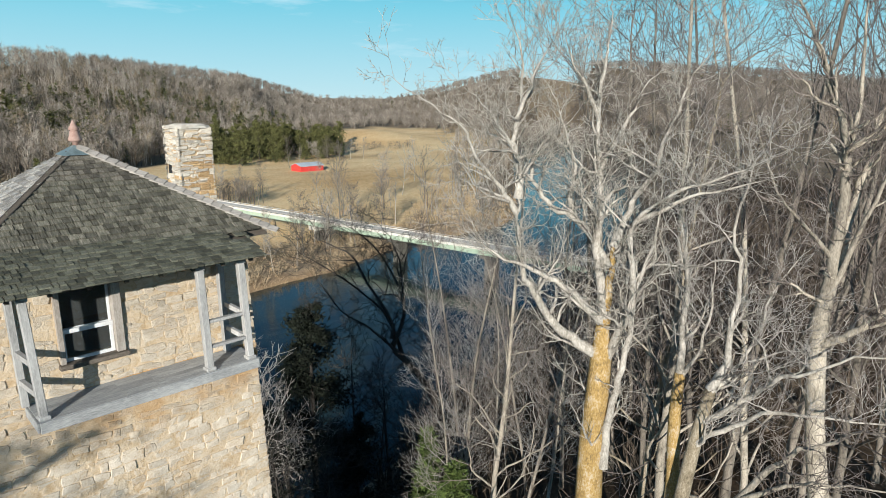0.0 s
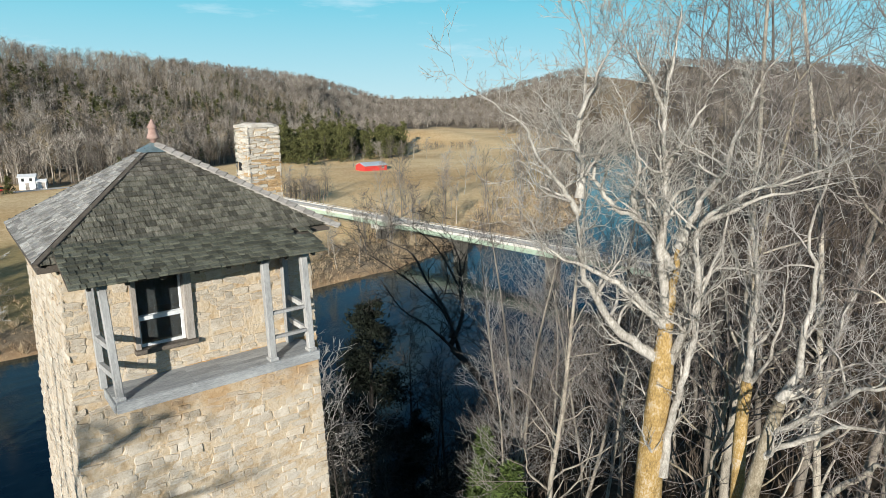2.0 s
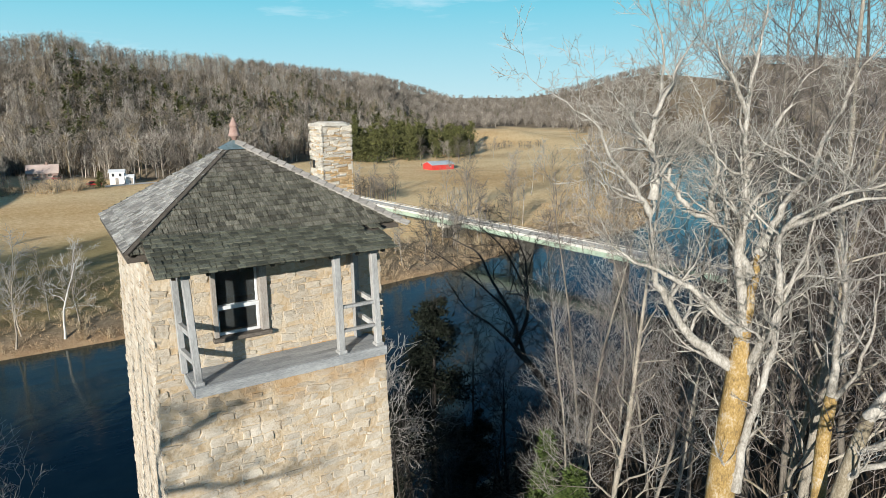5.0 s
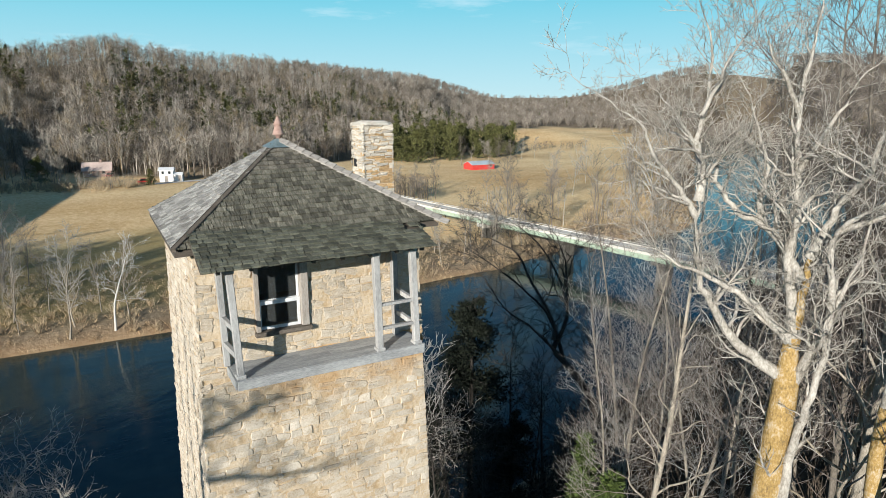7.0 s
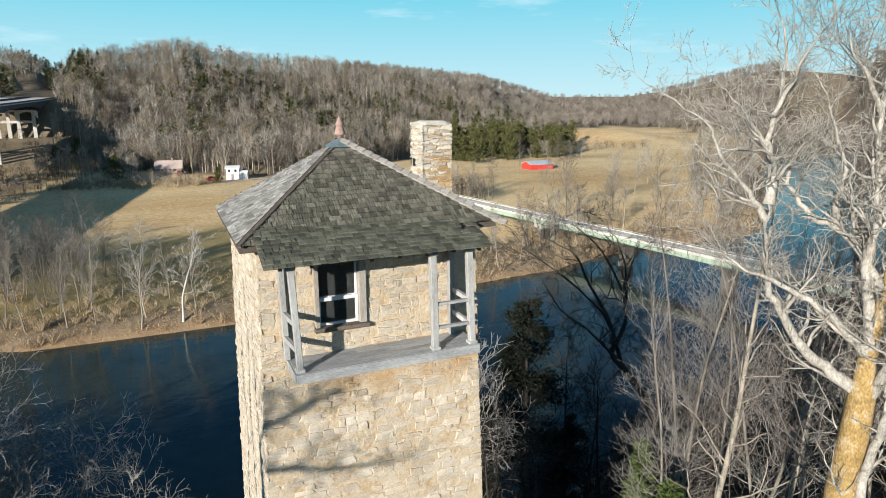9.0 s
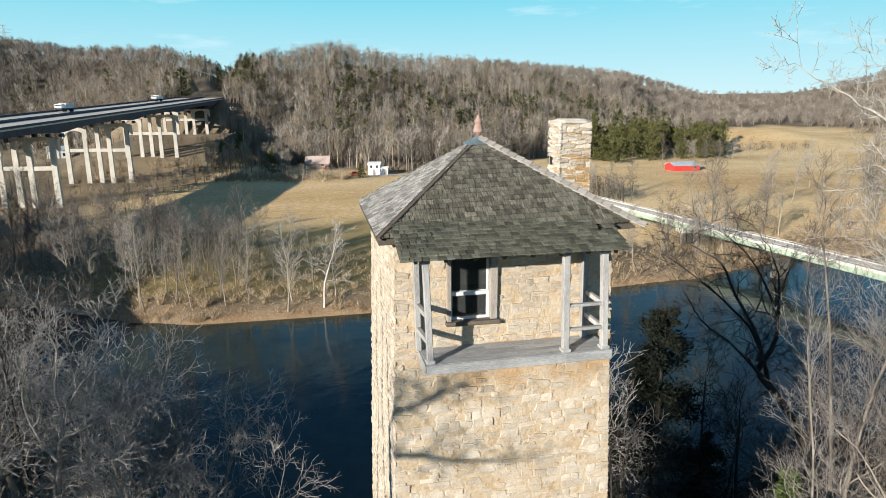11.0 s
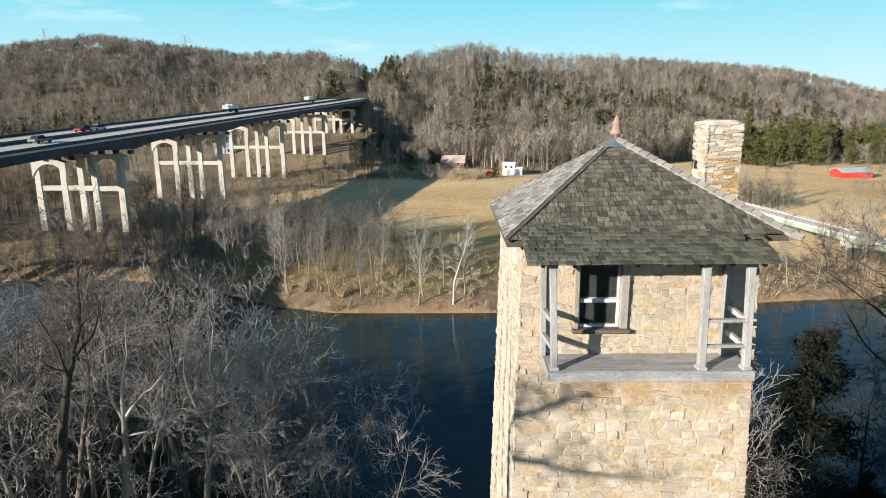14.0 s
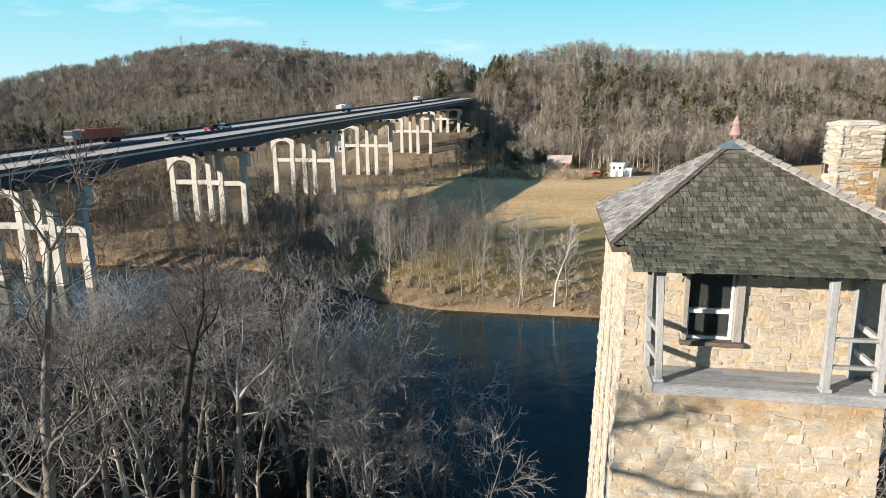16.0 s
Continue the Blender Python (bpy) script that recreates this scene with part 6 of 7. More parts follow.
edge_tree = forked_tree(63, stem(63, 6.5, (0.08, 0.05), 6, 0.06), 0.07, dict(F_SPREAD, limbs=8, low=0.2, reach=0.2, depth=4, least=0.009), M_BARK, M_PALE)
grove_dark = forked_tree(64, stem(64, 11.5, (0.05, 0.02), 8, 0.07), 0.17, dict(F_SPREAD, limbs=12, low=0.35), M_SHADEBARK, M_SHADEBARK)
put(grove_dark, *polar(-32.0, 27), None, 0, 0.78, "tall dark-barked bare tree on the near bank", "near bank grove")
again(grove_dark, *polar(-24.5, 30), 140, 0.95, "tall dark-barked bare tree on the near bank", "near bank grove")
again(spread[1], *polar(-46.0, 22), 70, 1.05, "tall grey bare tree on the near bank", "near bank grove")
put(edge_tree, *polar(-8.3, 24.5), None, 0, 1.1, "small pale bare tree at the edge of the near bank")
again(medium[3], -5.5, 72.6, 200, 1.1, "leaning bare tree at the water's edge", "far bank grove")
for i, (x, y, s) in enumerate(((78, 100, 1.0), (86, 112, 1.2), (95, 104, 0.9), (70, 96, 0.8), (104, 118, 1.1), (62, 140, 0.7), (112, 106, 1.0), (120, 128, 1.1), (92, 130, 0.9), (133, 120, 1.0), (128, 145, 1.1), (145, 150, 1.2), (150, 135, 1.0), (82, 92, 0.9), (99, 95, 1.0), (49, 79, 0.7), (54, 80, 0.75), (58, 84, 0.8), (63, 83, 0.7), (66, 88, 0.9), (52, 87, 0.7), (71, 86, 0.85), (47, 84, 0.6), (77, 156, 0.75), (81, 152, 0.7), (86, 150, 0.65), (80, 160, 0.7))):
    again(medium[i % 4], x, y, i * 67, s, "pale bare tree by the bend of the river", "bend trees")

# the leaning tree and the cedars below the tower, shade put into their colours
limbs = [(0.13, 0.0, 1.5, ((0.10, 12.85), (-0.29, 14.11), (-1.15, 15.76), (-2.65, 16.96), (-4.12, 17.99), (-5.83, 18.95)))]
limbs.append((0.13, 0.0, 2.5, ((-0.53, 14.04), (-0.58, 15.10), (-2.03, 17.33), (-2.90, 18.91), (-4.23, 19.47), (-5.49, 20.00))))
limbs.append((0.11, 0.0, -1.0, ((-0.20, 13.05), (-0.74, 13.79), (-2.08, 15.13), (-3.41, 16.12), (-4.71, 18.00))))
limbs.append((0.14, 0.0, 1.0, ((-0.54, 13.49), (0.21, 15.41), (0.12, 17.27), (-0.06, 18.88), (-0.58, 20.22))))
limbs.append((0.10, 0.3, 3.0, ((0.15, 16.20), (-0.25, 17.31), (-1.69, 19.51), (-3.44, 20.58))))
grown_tree(71, 41.0, 36.0, ((2.6, 8.74), (1.3, 11.4), (-0.40, 13.3)), 0.24, 0.8, limbs, dict(F_CROOKED, long=0.95, least=0.011, strong=0.5, wig=0.16, up=0.02), M_SHADEBARK, M_SHADEBARK, M_SHADEBARK, "dark leaning tree reaching over the water")


def conifer(seed, height, width, needle, fronds, layers, label, blade=1.0, plump=0.75, bare=0.12):
    """An evergreen: tapered trunk, drooping limbs, and sprays of small needle blades along them."""
    rng = np.random.default_rng(seed)
    root = tagged(empty("cedar"), label, "tree", "cedars")
    bark = M_SHADEBARK
    part("trunk", tube_mesh("trunk", [(np.array([(0, 0, -0.5), (0.05, 0.02, height * 0.5), (0, 0, height)]), np.array([height * 0.016, height * 0.011, 0.02]))], 7), bark, root)
    limbs, tri = [], []
    for k in range(layers):
        u = bare + (0.98 - bare) * (k + rng.random()) / layers
        a = rng.uniform(0, 6.28)
        long = width * (1 - u) ** plump * rng.uniform(0.6, 1.2) * (0.75 + 0.25 * math.sin(a * 2 + seed))
        p0 = np.array([0, 0, u * height])
        d = np.array([math.cos(a), math.sin(a), rng.uniform(0.05, 0.45)])
        mid, end = p0 + d * long * 0.5, p0 + d * long - [0, 0, long * 0.12]
        limbs.append((np.array([p0, mid, end]), np.array([0.03, 0.02, 0.006]) * height / 9))
        for _ in range(fronds):
            s = rng.uniform(0.15, 1.05)
            q = (p0 + (mid - p0) * s * 2 if s < 0.5 else mid + (end - mid) * (s - 0.5) * 2) + rng.normal(0, 0.10 * long + 0.05, 3)
            v = unit(rng.normal(0, 1, 3) + d * 0.8 + [0, 0, 0.2]) * rng.uniform(0.25, 0.6) * blade
            w = unit(np.cross(v, rng.normal(0, 1, 3))) * rng.uniform(0.05, 0.13) * blade
            tri += [q - w, q + w, q + v]
    part("limb_crown", tube_mesh("limb_crown", limbs, 3), bark, root, kind="stuff")
    part("crown", mesh_from("crown", np.array(tri), np.arange(len(tri)).reshape(-1, 3)), needle, root)
    return root


near_cedar = conifer(81, 16.0, 6.2, M_NEEDLE_SHADE, 330, 62, "eastern cedar below the tower, needles darkened for shade", 0.58, 0.5, 0.28)
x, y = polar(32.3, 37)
put(near_cedar, x, y, None, 0, 1.0, "eastern cedar below the tower, needles darkened for shade")
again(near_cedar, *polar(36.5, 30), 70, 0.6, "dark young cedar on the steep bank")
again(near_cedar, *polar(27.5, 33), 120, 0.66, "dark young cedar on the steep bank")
green = conifer(85, 9, 2.2, M_BUSH, 60, 110, "sunlit green young cedar at the wood's edge")
put(green, *polar(46.5, 22), None, 0, 0.74, "sunlit green young cedar at the wood's edge")
again(green, *polar(43.6, 27), 100, 0.85, "sunlit green young cedar at the wood's edge")
# bare trees given the darkened bark to look shaded by the bank
for i, (azm, d, s) in enumerate(((29.5, 29, 0.75), (34.5, 27, 0.65), (38.5, 33, 0.75), (41.0, 30, 0.65), (36.0, 40, 0.9), (33.0, 31, 0.65), (40.0, 38, 0.8), (26.0, 33, 0.7), (43.5, 37, 0.8))):
    again(grove_dark, *polar(azm, d), i * 71, s, "dark bare tree in the shade below the tower", "near bank grove")
for i, (azm, d, s) in enumerate(((28.4, 33, 1.12), (30.4, 34.5, 1.1), (26.4, 32, 0.95))):
    again(spread[0], *polar(azm, d), i * 71, s, "grey bare tree at the water's edge", "near bank grove")

# trees out of view behind the viewpoint, added to dim the near grove
for i in range(12):
    x, y = polar(-105 - (i * 37) % 45, 30 + (i * 17) % 60)
    again((tall + spread)[i % 7], x, y, i * 59, 0.8 + 0.02 * (i % 10), "unseen bare tree added up the bank for shade", "bank wood")

# cedar grove in the hay field's corner
far_cedar = [conifer(91 + i, h, w, M_NEEDLE, 30, 54, "dark green field cedar", 1.9, 0.55, 0.02) for i, (h, w) in enumerate(((12, 4.4), (10, 4.6), (13.5, 4.6)))]
rng = np.random.default_rng(15)
n = 0
for i in range(95):
    azm = rng.uniform(22.5, 36.0)
    d = rng.uniform(268, 345) + (azm - 27) * 5
    x, y = polar(azm, d)
    kind = far_cedar[i % 3]
    size = float(rng.uniform(0.55, 1.4))
    if i < 3:
        put(kind, x, y, None, i * 50, size, "dark green field cedar", "cedar grove")
    else:
        again(kind, x, y, i * 50, size, "dark green field cedar", "cedar grove")
for azm, d, s in ((12.0, 226, 0.8), (-3.5, 232, 0.8), (4.3, 213, 0.5), (-7.5, 250, 1.0), (-6.0, 265, 1.1)):
    again(far_cedar[1], *polar(azm, d), azm * 30, s, "dark green cedar by the houses", "cedar grove")


# ---- woods on the hills ----
def brush_tree(seed, n, spread_, low, thick=0.0042):
    """A far leafless tree one unit high: a stem and upright fans of thin twigs."""
    rng = np.random.default_rng(seed)
    tri = []
    for a in (0, 2.1, 4.2):
        c, s = math.cos(a) * 0.013, math.sin(a) * 0.013
        c2, s2 = math.cos(a + 2.1) * 0.013, math.sin(a + 2.1) * 0.013
        tri += [(c, s, -0.05), (c2, s2, -0.05), (rng.normal(0, 0.01), rng.normal(0, 0.01), 0.9)]
    for k in range(n):
        u = rng.uniform(low, 0.85)
        a = rng.uniform(0, 6.28)
        long = rng.uniform(0.2, 0.42) * (1.15 - u) * spread_
        p = np.array([0, 0, u])
        d = unit(np.array([math.cos(a), math.sin(a), rng.uniform(0.5, 1.5)]))
        q = p + d * long
        tri += [tuple(p), tuple(p + [0.006, 0.006, 0.012]), tuple(q)]
        for _ in range(4):
            s = rng.uniform(0.3, 1.0)
            b = p + d * long * s
            e = b + unit(d + rng.normal(0, 0.55, 3) * spread_ + [0, 0, 0.35]) * rng.uniform(0.08, 0.2)
            w = unit(np.cross(e - b, rng.normal(0, 1, 3))) * thick
            tri += [tuple(b - w), tuple(b + w), tuple(e)]
    return np.array(tri)


BRUSH = [brush_tree(100 + i, n, sp, lo) for i, (n, sp, lo) in enumerate(((18, 1.0, 0.2), (20, 1.1, 0.14), (17, 0.8, 0.3), (19, 1.2, 0.2)))]


def stemmed_tree(seed, n):
    """A far leafless tree one unit high with a plain pale stem and a few steep limbs."""
    rng = np.random.default_rng(seed)
    tri = []
    top = np.array([rng.normal(0, 0.03), rng.normal(0, 0.03), 0.97])
    for a in (0, 2.1, 4.2):
        tri += [(math.cos(a) * 0.012, math.sin(a) * 0.012, -0.05), (math.cos(a + 2.1) * 0.012, math.sin(a + 2.1) * 0.012, -0.05), tuple(top)]
    for _ in range(n):
        u, a = rng.uniform(0.3, 0.85), rng.uniform(0, 6.28)
        p = top * u
        e = p + np.array([math.cos(a) * 0.35, math.sin(a) * 0.35, rng.uniform(0.7, 1.3)]) * rng.uniform(0.12, 0.3) * (1.25 - u)
        w = unit(np.cross(e - p, rng.normal(0, 1, 3))) * 0.0085
        tri += [tuple(p - w), tuple(p + w), tuple(e)]
        for _ in range(4):
            b = p + (e - p) * rng.uniform(0.2, 1.0)
            f = b + unit(e - p + rng.normal(0, 0.16, 3) + [0, 0, 0.05]) * rng.uniform(0.06, 0.14)
            w = unit(np.cross(f - b, rng.normal(0, 1, 3))) * 0.0035
            tri += [tuple(b - w), tuple(b + w), tuple(f)]
    return np.array(tri)


STEMMED = [stemmed_tree(130 + i, n) for i, n in enumerate((9, 12, 10, 14))]


def crown_tree(seed, n):
    """A far leafless tree one unit high with a rounded head of twigs."""
    rng = np.random.default_rng(seed)
    tri = [(-0.012, 0, -0.05), (0.012, 0, -0.05), (0, 0, 0.6), (0, -0.012, -0.05), (0, 0.012, -0.05), (0, 0, 0.6)]
    for _ in range(n):
        v = unit(rng.normal(0, 1, 3)) * rng.uniform(0.35, 1.0) ** 0.5
        e = np.array([v[0] * 0.2, v[1] * 0.2, 0.66 + v[2] * 0.33])
        b = np.array([e[0] * 0.35, e[1] * 0.35, e[2] - rng.uniform(0.12, 0.3)])
        w = unit(np.cross(e - b, rng.normal(0, 1, 3))) * rng.uniform(0.0035, 0.007)
        tri += [tuple(b - w), tuple(b + w), tuple(e)]
    return np.array(tri)


BRUSH_FAR = [crown_tree(110 + i, n) for i, n in enumerate((84, 92, 76))]


def shrub_shape(seed, n, out):
    """A low bush or tussock one unit high, of thin upright blades."""
    rng = np.random.default_rng(seed)
    tri = []
    for _ in range(n):
        a, r = rng.uniform(0, 6.28), rng.uniform(0, 0.25)
        p = np.array([math.cos(a) * r, math.sin(a) * r, -0.05])
        e = p + np.array([math.cos(a) * out * rng.random(), math.sin(a) * out * rng.random(), rng.uniform(0.5, 1.0)])
        w = unit(np.cross(e - p, rng.normal(0, 1, 3))) * 0.018
        tri += [tuple(p - w), tuple(p + w), tuple(e)]
        for _ in range(2):
            q = p + (e - p) * rng.uniform(0.3, 0.8)
            f = q + unit(e - p + rng.normal(0, 0.5, 3)) * rng.uniform(0.15, 0.4)
            w = unit(np.cross(f - q, rng.normal(0, 1, 3))) * 0.012
            tri += [tuple(q - w), tuple(q + w), tuple(f)]
    return np.array(tri)


SHRUB = [shrub_shape(200 + i, 26, 0.6) for i in range(4)]
TUFT = [shrub_shape(210 + i, 6, 0.5) for i in range(4)]


def scatter(name, spots_, sizes, widths, shapes, material, label, seed, shares=None):
    """Many plants in one mesh; several materials, with their shares, make several kinds."""
    rng = np.random.default_rng(seed)
    out, kinds = [], []
    for (x, y), h, w in zip(spots_, sizes, widths):
        kind = int(rng.choice(len(shares), p=shares)) if shares else 0
        s = shapes[kind][int(rng.integers(len(shapes[kind])))] if shares else shapes[int(rng.integers(len(shapes)))]
        a = rng.uniform(0, 6.28)
        c, si = math.cos(a), math.sin(a)
        v = np.stack([(s[:, 0] * c - s[:, 1] * si) * w, (s[:, 0] * si + s[:, 1] * c) * w, s[:, 2] * h], -1)
        out.append(v + [x, y, 0])
        kinds.append(np.full(len(s) // 3, kind, np.int32))
    zs = ground_z(np.array([p[0] for p in spots_]), np.array([p[1] for p in spots_]))
    verts = np.concatenate([v + [0, 0, z] for v, z in zip(out, zs)])
    me = mesh_from(name, verts, np.arange(len(verts)).reshape(-1, 3))
    if shares:
        for m in material:
            me.materials.append(m)
        me.polygons.foreach_set("material_index", np.concatenate(kinds))
    return solid(name, me, None if shares else material, label, "woodland", "stuff")


rng = np.random.default_rng(21)
near_spots, far_spots = [], []
while len(near_spots) < 7600 or len(far_spots) < 7600:
    azm = rng.uniform(-62, 84)
    fd, rd = float(np.interp(azm, *FOOT_D)), float(np.interp(azm, *RIDGE_D))
    d = fd - 12 + (min(rd, 1500) * 1.03 - fd + 12) * rng.random() ** 1.1
    x, y = polar(azm, d)
    if abs(x - float(road_x(y))) < 15 and y < 500 or (-8.6 < azm < -5.8 and d > 500 and rng.random() < 0.4):
        continue
    if d < 560 and len(near_spots) < 7600:
        near_spots.append((x, y))
    elif d >= 560 and len(far_spots) < 7600:
        far_spots.append((x, y))
while len(near_spots) < 8500:       # lowland woods beyond the viaduct and behind the houses
    x, y = rng.uniform(-420, -96), rng.uniform(95, 400)
    d = math.hypot(x - EYE[0], y - EYE[1])
    if y > float(np.interp(x, *FAR_BANK)) + 5 and d < float(np.interp(math.degrees(math.atan2(x - EYE[0], y - EYE[1])), *FOOT_D)) and abs(x - float(road_x(y))) > 18 and (y < 160 or rng.random() < 0.35):
        near_spots.append((x, y))
while len(near_spots) < 8750:
    azm, d = rng.uniform(-9, 11), rng.uniform(205, 262)
    x, y = polar(azm, d)
    if (abs(x - 1) > 9 or y > 242) and (abs(x - 23) > 8 or y > 220) and y > 214 - 1.5 * min(0, x - 0) * 0.2 + (14 if x > 4 else 0):
        near_spots.append((x, y))
while len(near_spots) < 9150:       # scrub along the bend
    x, y = rng.uniform(60, 420), rng.uniform(85, 620)
    df = y - float(np.interp(x, *FAR_BANK))
    azm = math.degrees(math.atan2(x - EYE[0], y - EYE[1]))
    if 4 < df and ((df < 16 and rng.random() < 0.4) or (azm > 46 and rng.random() < 0.5)):
        near_spots.append((x, y))
for i in range(90):                 # bare trees up to the edge of the motorway's cut
    y = rng.uniform(330, 470)
    near_spots.append((float(road_x(y)) + (13.5 + rng.random() ** 2 * 22) * (1 if i % 4 else -1), y))
h1, h2 = rng.uniform(9, 16, len(near_spots)), rng.uniform(10, 16, len(far_spots))
h1[7600:] *= 0.72
scatter("hill_woods", near_spots, h1, h1 * rng.uniform(0.9, 1.3, len(h1)), (BRUSH, BRUSH + BRUSH_FAR, STEMMED, BRUSH), HILL_KINDS, "bare grey-brown winter woods covering the hillside", 1, (0.28, 0.46, 0.12, 0.14))
scatter("distant_woods", far_spots, h2 * 1.0, h2 * 2.1, (BRUSH_FAR, BRUSH_FAR, BRUSH_FAR), (M_WOODSF, HILL_KINDS[0], HILL_KINDS[1]), "bare winter woods on the distant ridges", 2, (0.5, 0.12, 0.38))

def spruce_shape(seed):
    """A far evergreen one unit high, of short drooping blades."""
    rng = np.random.default_rng(seed)
    tri = []
    for _ in range(60):
        u, a = rng.uniform(0.08, 0.97), rng.uniform(0, 6.28)
        r = 0.26 * (1 - u) ** 0.7 * rng.uniform(0.5, 1.1)
        q = np.array([math.cos(a) * r, math.sin(a) * r, u])
        v = np.array([math.cos(a) * 0.08, math.sin(a) * 0.08, rng.uniform(-0.02, 0.1)])
        w = np.array([-math.sin(a), math.cos(a), 0.3]) * 0.035
        tri += [tuple(q * [0.4, 0.4, 1] - w), tuple(q * [0.4, 0.4, 1] + w), tuple(q + v)]
    return np.array(tri)


SPRUCE = [spruce_shape(300 + i) for i in range(3)]
p = [near_spots[int(i)] for i in rng.choice(7600, 620, replace=False)] + [far_spots[int(i)] for i in rng.choice(len(far_spots), 160, replace=False)]
p = [q for q in p if math.hypot(q[0] - EYE[0], q[1] - EYE[1]) < 0.84 * float(np.interp(math.degrees(math.atan2(q[0] - EYE[0], q[1] - EYE[1])), *RIDGE_D))]
p = [(x + 2, y + 1) for x, y in p if float(wave(x, y, 34, 2.2)) > 0.1]
for _ in range(26):                 # clumps of pine on the hill behind the houses
    azm = rng.uniform(0, 31)
    cx, cy = polar(azm, float(np.interp(azm, *FOOT_D)) + rng.uniform(5, 150))
    p += [(cx + rng.normal(0, 7), cy + rng.normal(0, 12)) for _ in range(int(rng.integers(5, 16)))]
for i in range(170):                # a dark hem of evergreens at the foot of the western hill
    azm = rng.uniform(-47, -25)
    p.append(polar(azm, float(np.interp(azm, *FOOT_D)) - 6 + rng.random() ** 2 * 40))
for i in range(150):                # evergreens along the motorway's cut
    y = 350 + rng.random() * 120
    p.append((float(road_x(y)) + (14.5 + rng.random() ** 2 * 16) * (1 if i % 3 else -1), y))
for _ in range(70):                 # and behind the cut
    p.append(polar(rng.uniform(-9.6, -6.2), rng.uniform(440, 640)))
p = [q for q in p if abs(q[0] - float(road_x(q[1]))) > 13 or q[1] > 520]
h = rng.uniform(9, 16.5, len(p))
scatter("hill_evergreens", p, h, h * 1.1, SPRUCE, M_NEEDLE, "scattered dark evergreens among the bare hillside woods", 7)

# a clump of bare bushes in the field, and bare trees at the cedar grove's edge
p = [(77 + rng.normal(0, 3.2), 145 + rng.normal(0, 3)) for _ in range(46)]
h = rng.uniform(4, 7.5, len(p))
scatter("field_bush", p, h, h * 1.4, BRUSH, HILL_KINDS[0], "dark brown bare bush in the hay field", 12)
p = [(rng.uniform(-45, 12), 203 + rng.normal(0, 5)) for _ in range(75)]
h = rng.uniform(2.5, 5.5, 75)
scatter("field_thicket", p, h, h * 1.3, BRUSH, M_GROVE, "grey leafless thickets beside the hay field", 8)
for i, (azm, d) in enumerate(((33.6, 272), (34.6, 280), (35.6, 290), (36.6, 300), (37.8, 305), (31.2, 262), (32.0, 266))):
    again(medium[i % 4], *polar(azm, d), i * 61, 0.75 + 0.05 * (i % 3), "grey bare tree beside the cedars", "cedar edge trees")

# a dark hedge below the far knoll and a grey bush beside the cedars
p = [(195 + 62 * i / 69 + rng.normal(0, 2), 276 + 3 * math.sin(i * 0.2) + rng.normal(0, 2)) for i in range(70)]
h = rng.uniform(2.0, 5.0, len(p))
scatter("hedge", p, h, h * 1.5, BRUSH, HILL_KINDS[0], "dark bare hedge across the far field", 9)
p = [(173 + rng.normal(0, 3.5), 258 + rng.normal(0, 3)) for _ in range(16)]
h = rng.uniform(5, 8.5, len(p))
scatter("grey_bushes", p, h, h * 1.5, BRUSH, HILL_KINDS[2], "pale grey bare bushes before the cedars", 10)

def bank_spots(count, x0, x1, lo, hi, keep=lambda x, y, df: True, near=False):
    got = []
    while len(got) < count:
        x = rng.uniform(x0, x1)
        d = lo + (hi - lo) * rng.random() ** 1.5
        y = float(np.interp(x, *NEAR_BANK)) - d if near else float(np.interp(x, *FAR_BANK)) + d
        if keep(x, y, d):
            got.append((x, y))
    return got


# brown thickets in the lowland west of the viaduct
p = []
while len(p) < 700:
    x, y = rng.uniform(-165, -78), rng.uniform(96, 190)
    if x < float(road_x(y)) - 13 - 0.25 * (y - 96) or (abs(x - float(road_x(y))) > 15 and rng.random() < 0.05):
        p.append((x, y))
while len(p) < 920:
    y = rng.uniform(150, 300)
    x = float(road_x(y)) + rng.uniform(-34, 34)
    if all(abs(y - q) > 7 for q in PIERS) and rng.random() < 0.35 + 0.65 * (abs(x - float(road_x(y))) > 14):
        p.append((x, y))
p += bank_spots(170, -150, -58, 1, 24)
h = rng.uniform(4.5, 10, len(p))
h[700:] *= 0.62
h[920:] *= 0.8
scatter("brown_thicket", p, h, h * 1.2, (BRUSH, BRUSH), (HILL_KINDS[0], HILL_KINDS[3]), "brown bare thicket in the lowland beyond the viaduct", 11, (0.6, 0.4))

# undergrowth, bank grass
p = bank_spots(360, -85, 45, 0.6, 14) + bank_spots(330, 40, 140, 0.5, 20)
p += [(rng.uniform(-32, 12), 204 + rng.normal(0, 4.5)) for _ in range(150)] + [(rng.uniform(-75, -35), rng.uniform(170, 250)) for _ in range(90)]
h = rng.uniform(0.6, 2.0, len(p))
h[-240:] *= 1.5
scatter("bank_scrub", p, h, h * 1.1, SHRUB, M_BRUSH, "tan leafless scrub along the far bank", 3)
p = bank_spots(6500, -95, 150, 0.3, 30)
h = rng.uniform(0.3, 0.9, len(p))
scatter("bank_grass", p, h, h * 1.6, TUFT, M_GRASS, "dry tan grass on the far bank", 4)
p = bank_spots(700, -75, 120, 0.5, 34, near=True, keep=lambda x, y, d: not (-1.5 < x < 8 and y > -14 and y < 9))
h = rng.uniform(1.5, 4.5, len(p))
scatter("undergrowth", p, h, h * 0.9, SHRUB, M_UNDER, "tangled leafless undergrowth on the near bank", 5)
# saplings share the undergrowth's shade-darkened colour
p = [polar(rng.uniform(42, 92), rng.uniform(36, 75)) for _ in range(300)]
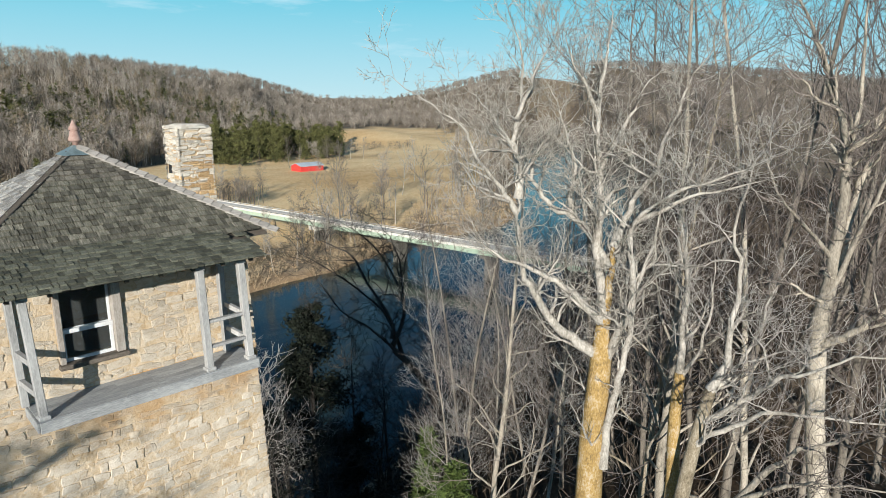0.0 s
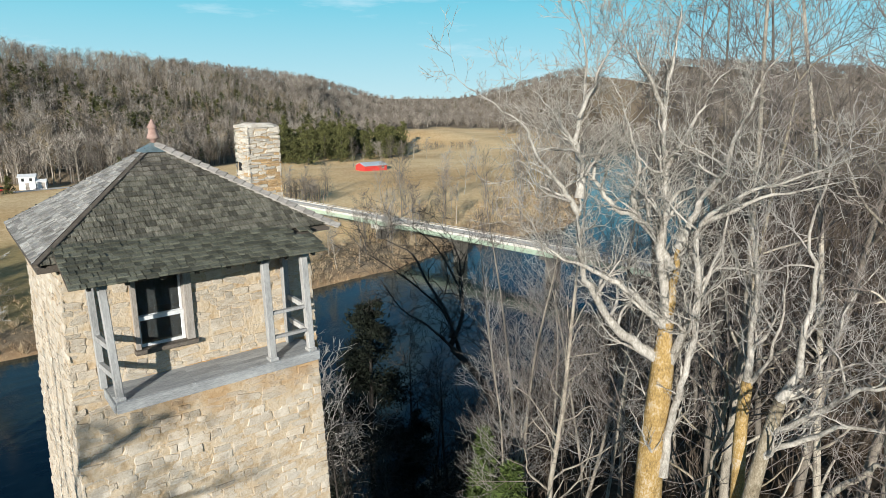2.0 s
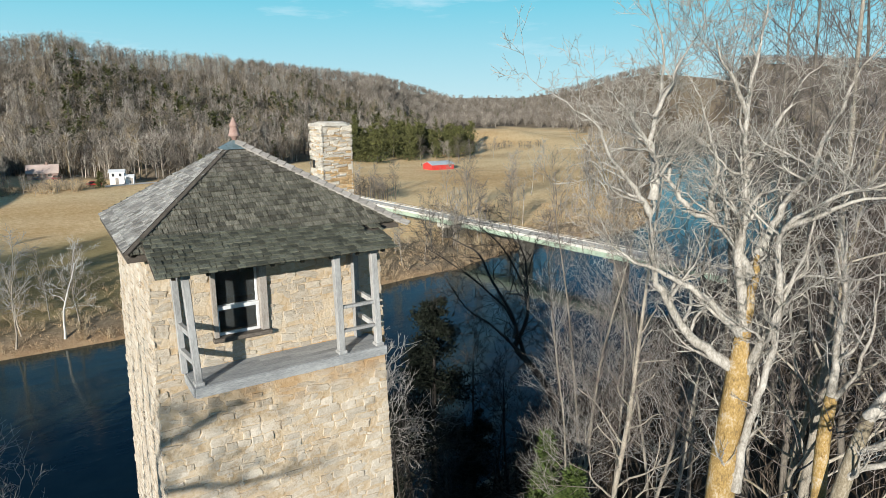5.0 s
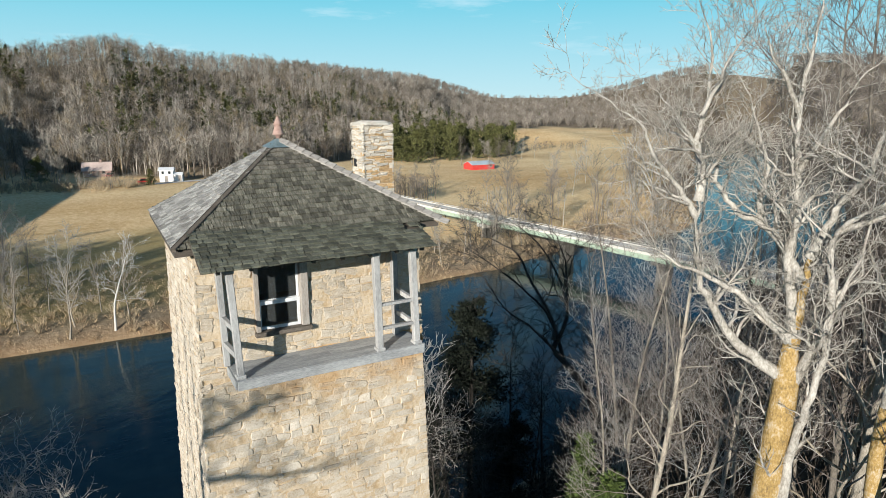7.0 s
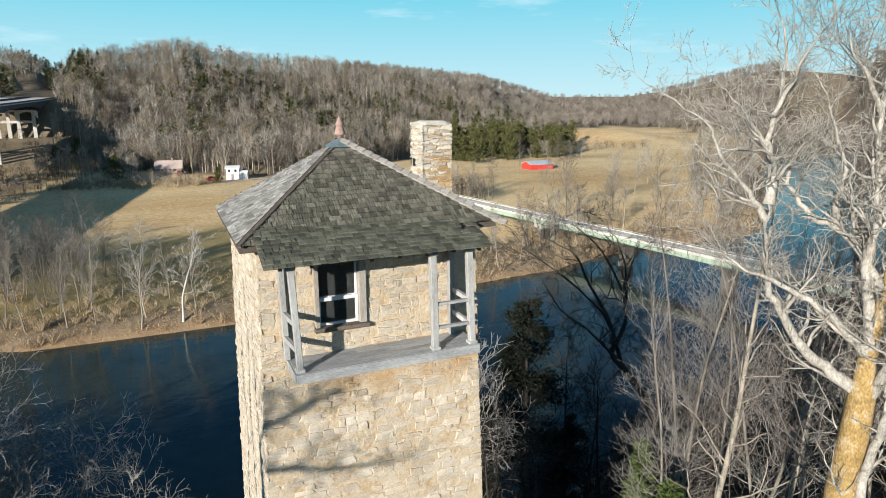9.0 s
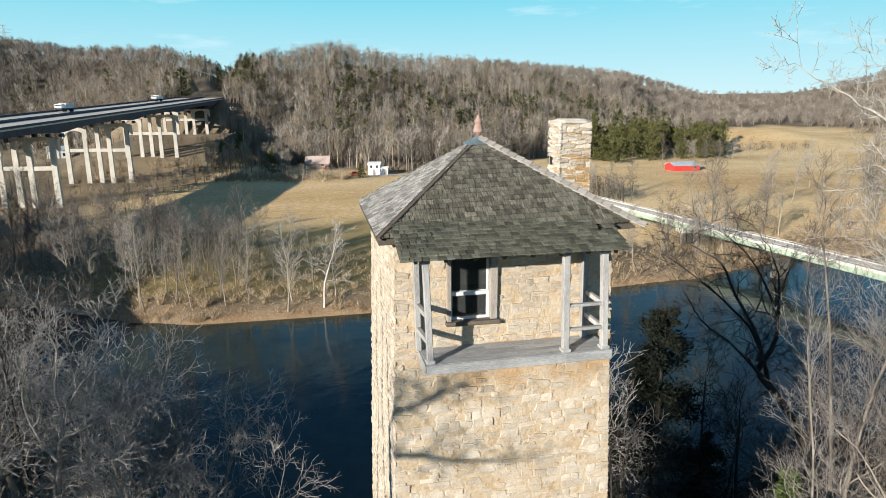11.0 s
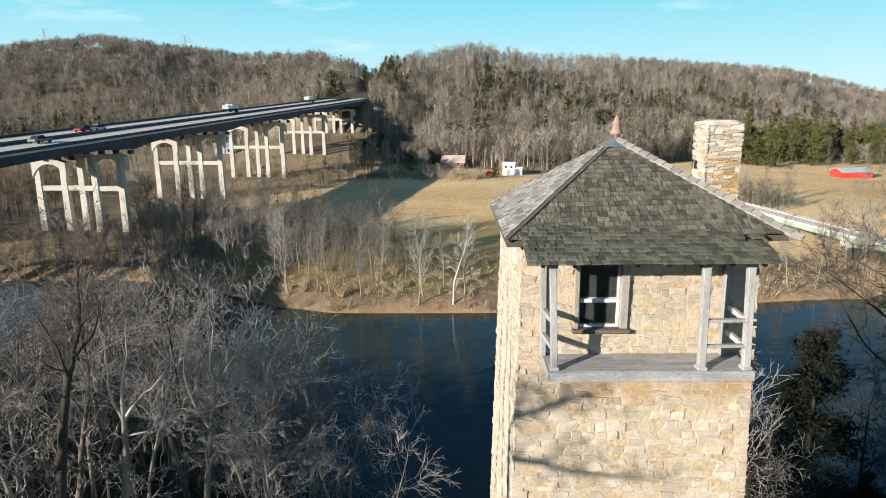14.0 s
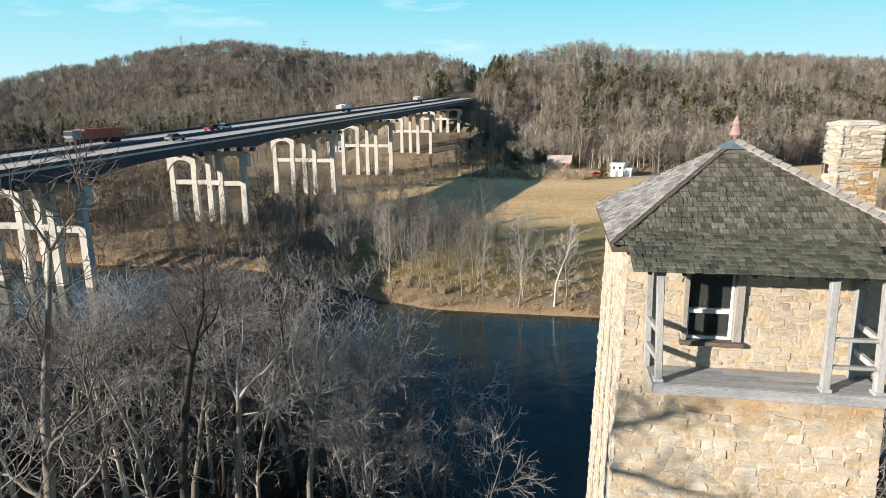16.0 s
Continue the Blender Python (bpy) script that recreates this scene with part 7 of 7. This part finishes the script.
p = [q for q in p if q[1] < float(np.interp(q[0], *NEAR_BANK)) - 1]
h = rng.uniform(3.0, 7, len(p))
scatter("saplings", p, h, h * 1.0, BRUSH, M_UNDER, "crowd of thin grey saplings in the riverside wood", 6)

# ---- pieces: stones and shingles ----
rng = np.random.default_rng(33)
lay = courses(x_left, x_right, 19.4, 25.34, rng, holes=((WIN[0] - 0.01, WIN[1] + 0.01, WIN[2] - 0.03, WIN[3] + 0.03),))
lay = [q for q in lay if not (23.42 < q[1] < 23.58 and 0.5 < q[0] < 3.7)]
lay.sort(key=lambda q: -q[1])
pieces = []
for u, z, w, h in lay:
    m = stone_pose((u, y_front(z) + 0.015, z), (1, 0, 0), (0, -1, -0.03), w - 0.004, h - 0.003, rng.uniform(0.3, 1.25), rng)
    pieces.append((int(rng.integers(len(STONES))), m))
for k, m in pieces[:300]:
    part("stone", STONES[k], None, wall_front, m=m)
rest = pieces[300:]
for u, z, w, h in courses(lambda z: y_front(z), lambda z: y_back(z), 15.5, 25.34, rng):
    rest.append((int(rng.integers(len(STONES))), stone_pose((x_left(z) + 0.012, u, z), (0, -1, 0), (-1, 0, -0.02), w - 0.004, h - 0.003, rng.uniform(0.55, 1.15), rng)))
for u, z, w, h in courses(lambda z: y_front(z), lambda z: y_back(z), 22.5, 25.34, rng):
    rest.append((int(rng.integers(len(STONES))), stone_pose((x_right(z) - 0.012, u, z), (0, 1, 0), (1, 0, -0.02), w - 0.004, h - 0.003, rng.uniform(0.3, 1.25), rng)))
for u, z, w, h in courses(x_left, x_right, 15.5, 19.4, rng):
    rest.append((int(rng.integers(len(STONES))), stone_pose((u, y_front(z) + 0.015, z), (1, 0, 0), (0, -1, -0.03), w - 0.004, h - 0.003, rng.uniform(0.3, 1.25), rng)))
joined("rubble", rest, STONES, M_STONE_J, tower, "rubble limestone courses")

# chimney's thin ledge stones
LEDGE = [stone_shape(60 + i, 8) for i in range(10)]
for _me in LEDGE:
    _me.materials.append(M_CHIM)
RUSTY = [_me.copy() for _me in LEDGE]
for _me in RUSTY:
    _me.materials.clear()
    _me.materials.append(M_CHIMR)
for side in range(4):
    a, b = ((CH0[0], CH1[0]), (CH0[1], CH1[1]))[side % 2]
    for u, z, w, h in courses(lambda z: a, lambda z: b, 25.0, CHZ - 0.02, rng, 0.035, 0.10, 0.12, 0.42):
        if side == 0:
            m = stone_pose((u, CH0[1] + 0.045, z), (1, 0, 0), (0, -1, 0), w - 0.01, h - 0.003, rng.uniform(0.75, 1.15), rng, 0.03)
        elif side == 1:
            m = stone_pose((CH0[0] + 0.045, u, z), (0, -1, 0), (-1, 0, 0), w - 0.01, h - 0.003, rng.uniform(0.75, 1.15), rng, 0.03)
        elif side == 2:
            m = stone_pose((u, CH1[1] - 0.045, z), (-1, 0, 0), (0, 1, 0), w - 0.01, h - 0.003, rng.uniform(0.75, 1.15), rng, 0.03)
        else:
            m = stone_pose((CH1[0] - 0.045, u, z), (0, 1, 0), (1, 0, 0), w - 0.01, h - 0.003, rng.uniform(0.75, 1.15), rng, 0.03)
        if side == 1 and u > 7.05 and 26.02 < z < 26.30:      # the dark opening in the flank
            continue
        patch = side == 0 and z < 26.45 + 0.12 * math.sin(u * 9) and u > 5.8 and rng.random() < 0.65
        part("stone", (RUSTY if patch or rng.random() < 0.07 else LEDGE)[int(rng.integers(10))], None, chim_core, m=m)
# black block whose colour stands in for the hollow's shade
part("opening", boxed(((CH0[0] + 0.046, 7.08, 26.04), (CH0[0] + 0.12, 7.30, 26.28))), M_BLACK, chimney, "small dark opening in the flank")

# shingles: skirt and lower front slope piece by piece, the rest joined
sk_rows = shingle_rows(SK[3] + Vector((0, -0.05, -0.017)), SK[2] + Vector((0, -0.05, -0.017)), SK[0], SK[1], 0.128, rng, (0.07, 0.18))
fr_rows = shingle_rows(EAVE[0].lerp(EAVE[1], 0.0), EAVE[1], APEX + Vector((-0.03, 0, 0)), APEX + Vector((0.03, 0, 0)), 0.128, rng, (0.07, 0.18))
for k, m in [q for q in sk_rows if not (q[1].translation.x > 3.55 and q[1].translation.z > 25.62 and rng.random() < 0.5)]:
    part("shingle", MOSSY[k], None, skirt, m=m)
single = max(60, 300 - len(sk_rows))
for k, m in fr_rows[-single:]:
    part("shingle", SHINGLES[k], None, roof, m=m)
others = fr_rows[:-single]
for i, j in ((1, 2), (2, 3)):
    others += shingle_rows(EAVE[i], EAVE[j], APEX + (EAVE[i] - APEX) * 0.01, APEX + (EAVE[j] - APEX) * 0.01, 0.128, rng, (0.07, 0.18))
joined("shingling", others, SHINGLES, M_SHINGLE_J, roof, "overlapping weathered wooden shingles")
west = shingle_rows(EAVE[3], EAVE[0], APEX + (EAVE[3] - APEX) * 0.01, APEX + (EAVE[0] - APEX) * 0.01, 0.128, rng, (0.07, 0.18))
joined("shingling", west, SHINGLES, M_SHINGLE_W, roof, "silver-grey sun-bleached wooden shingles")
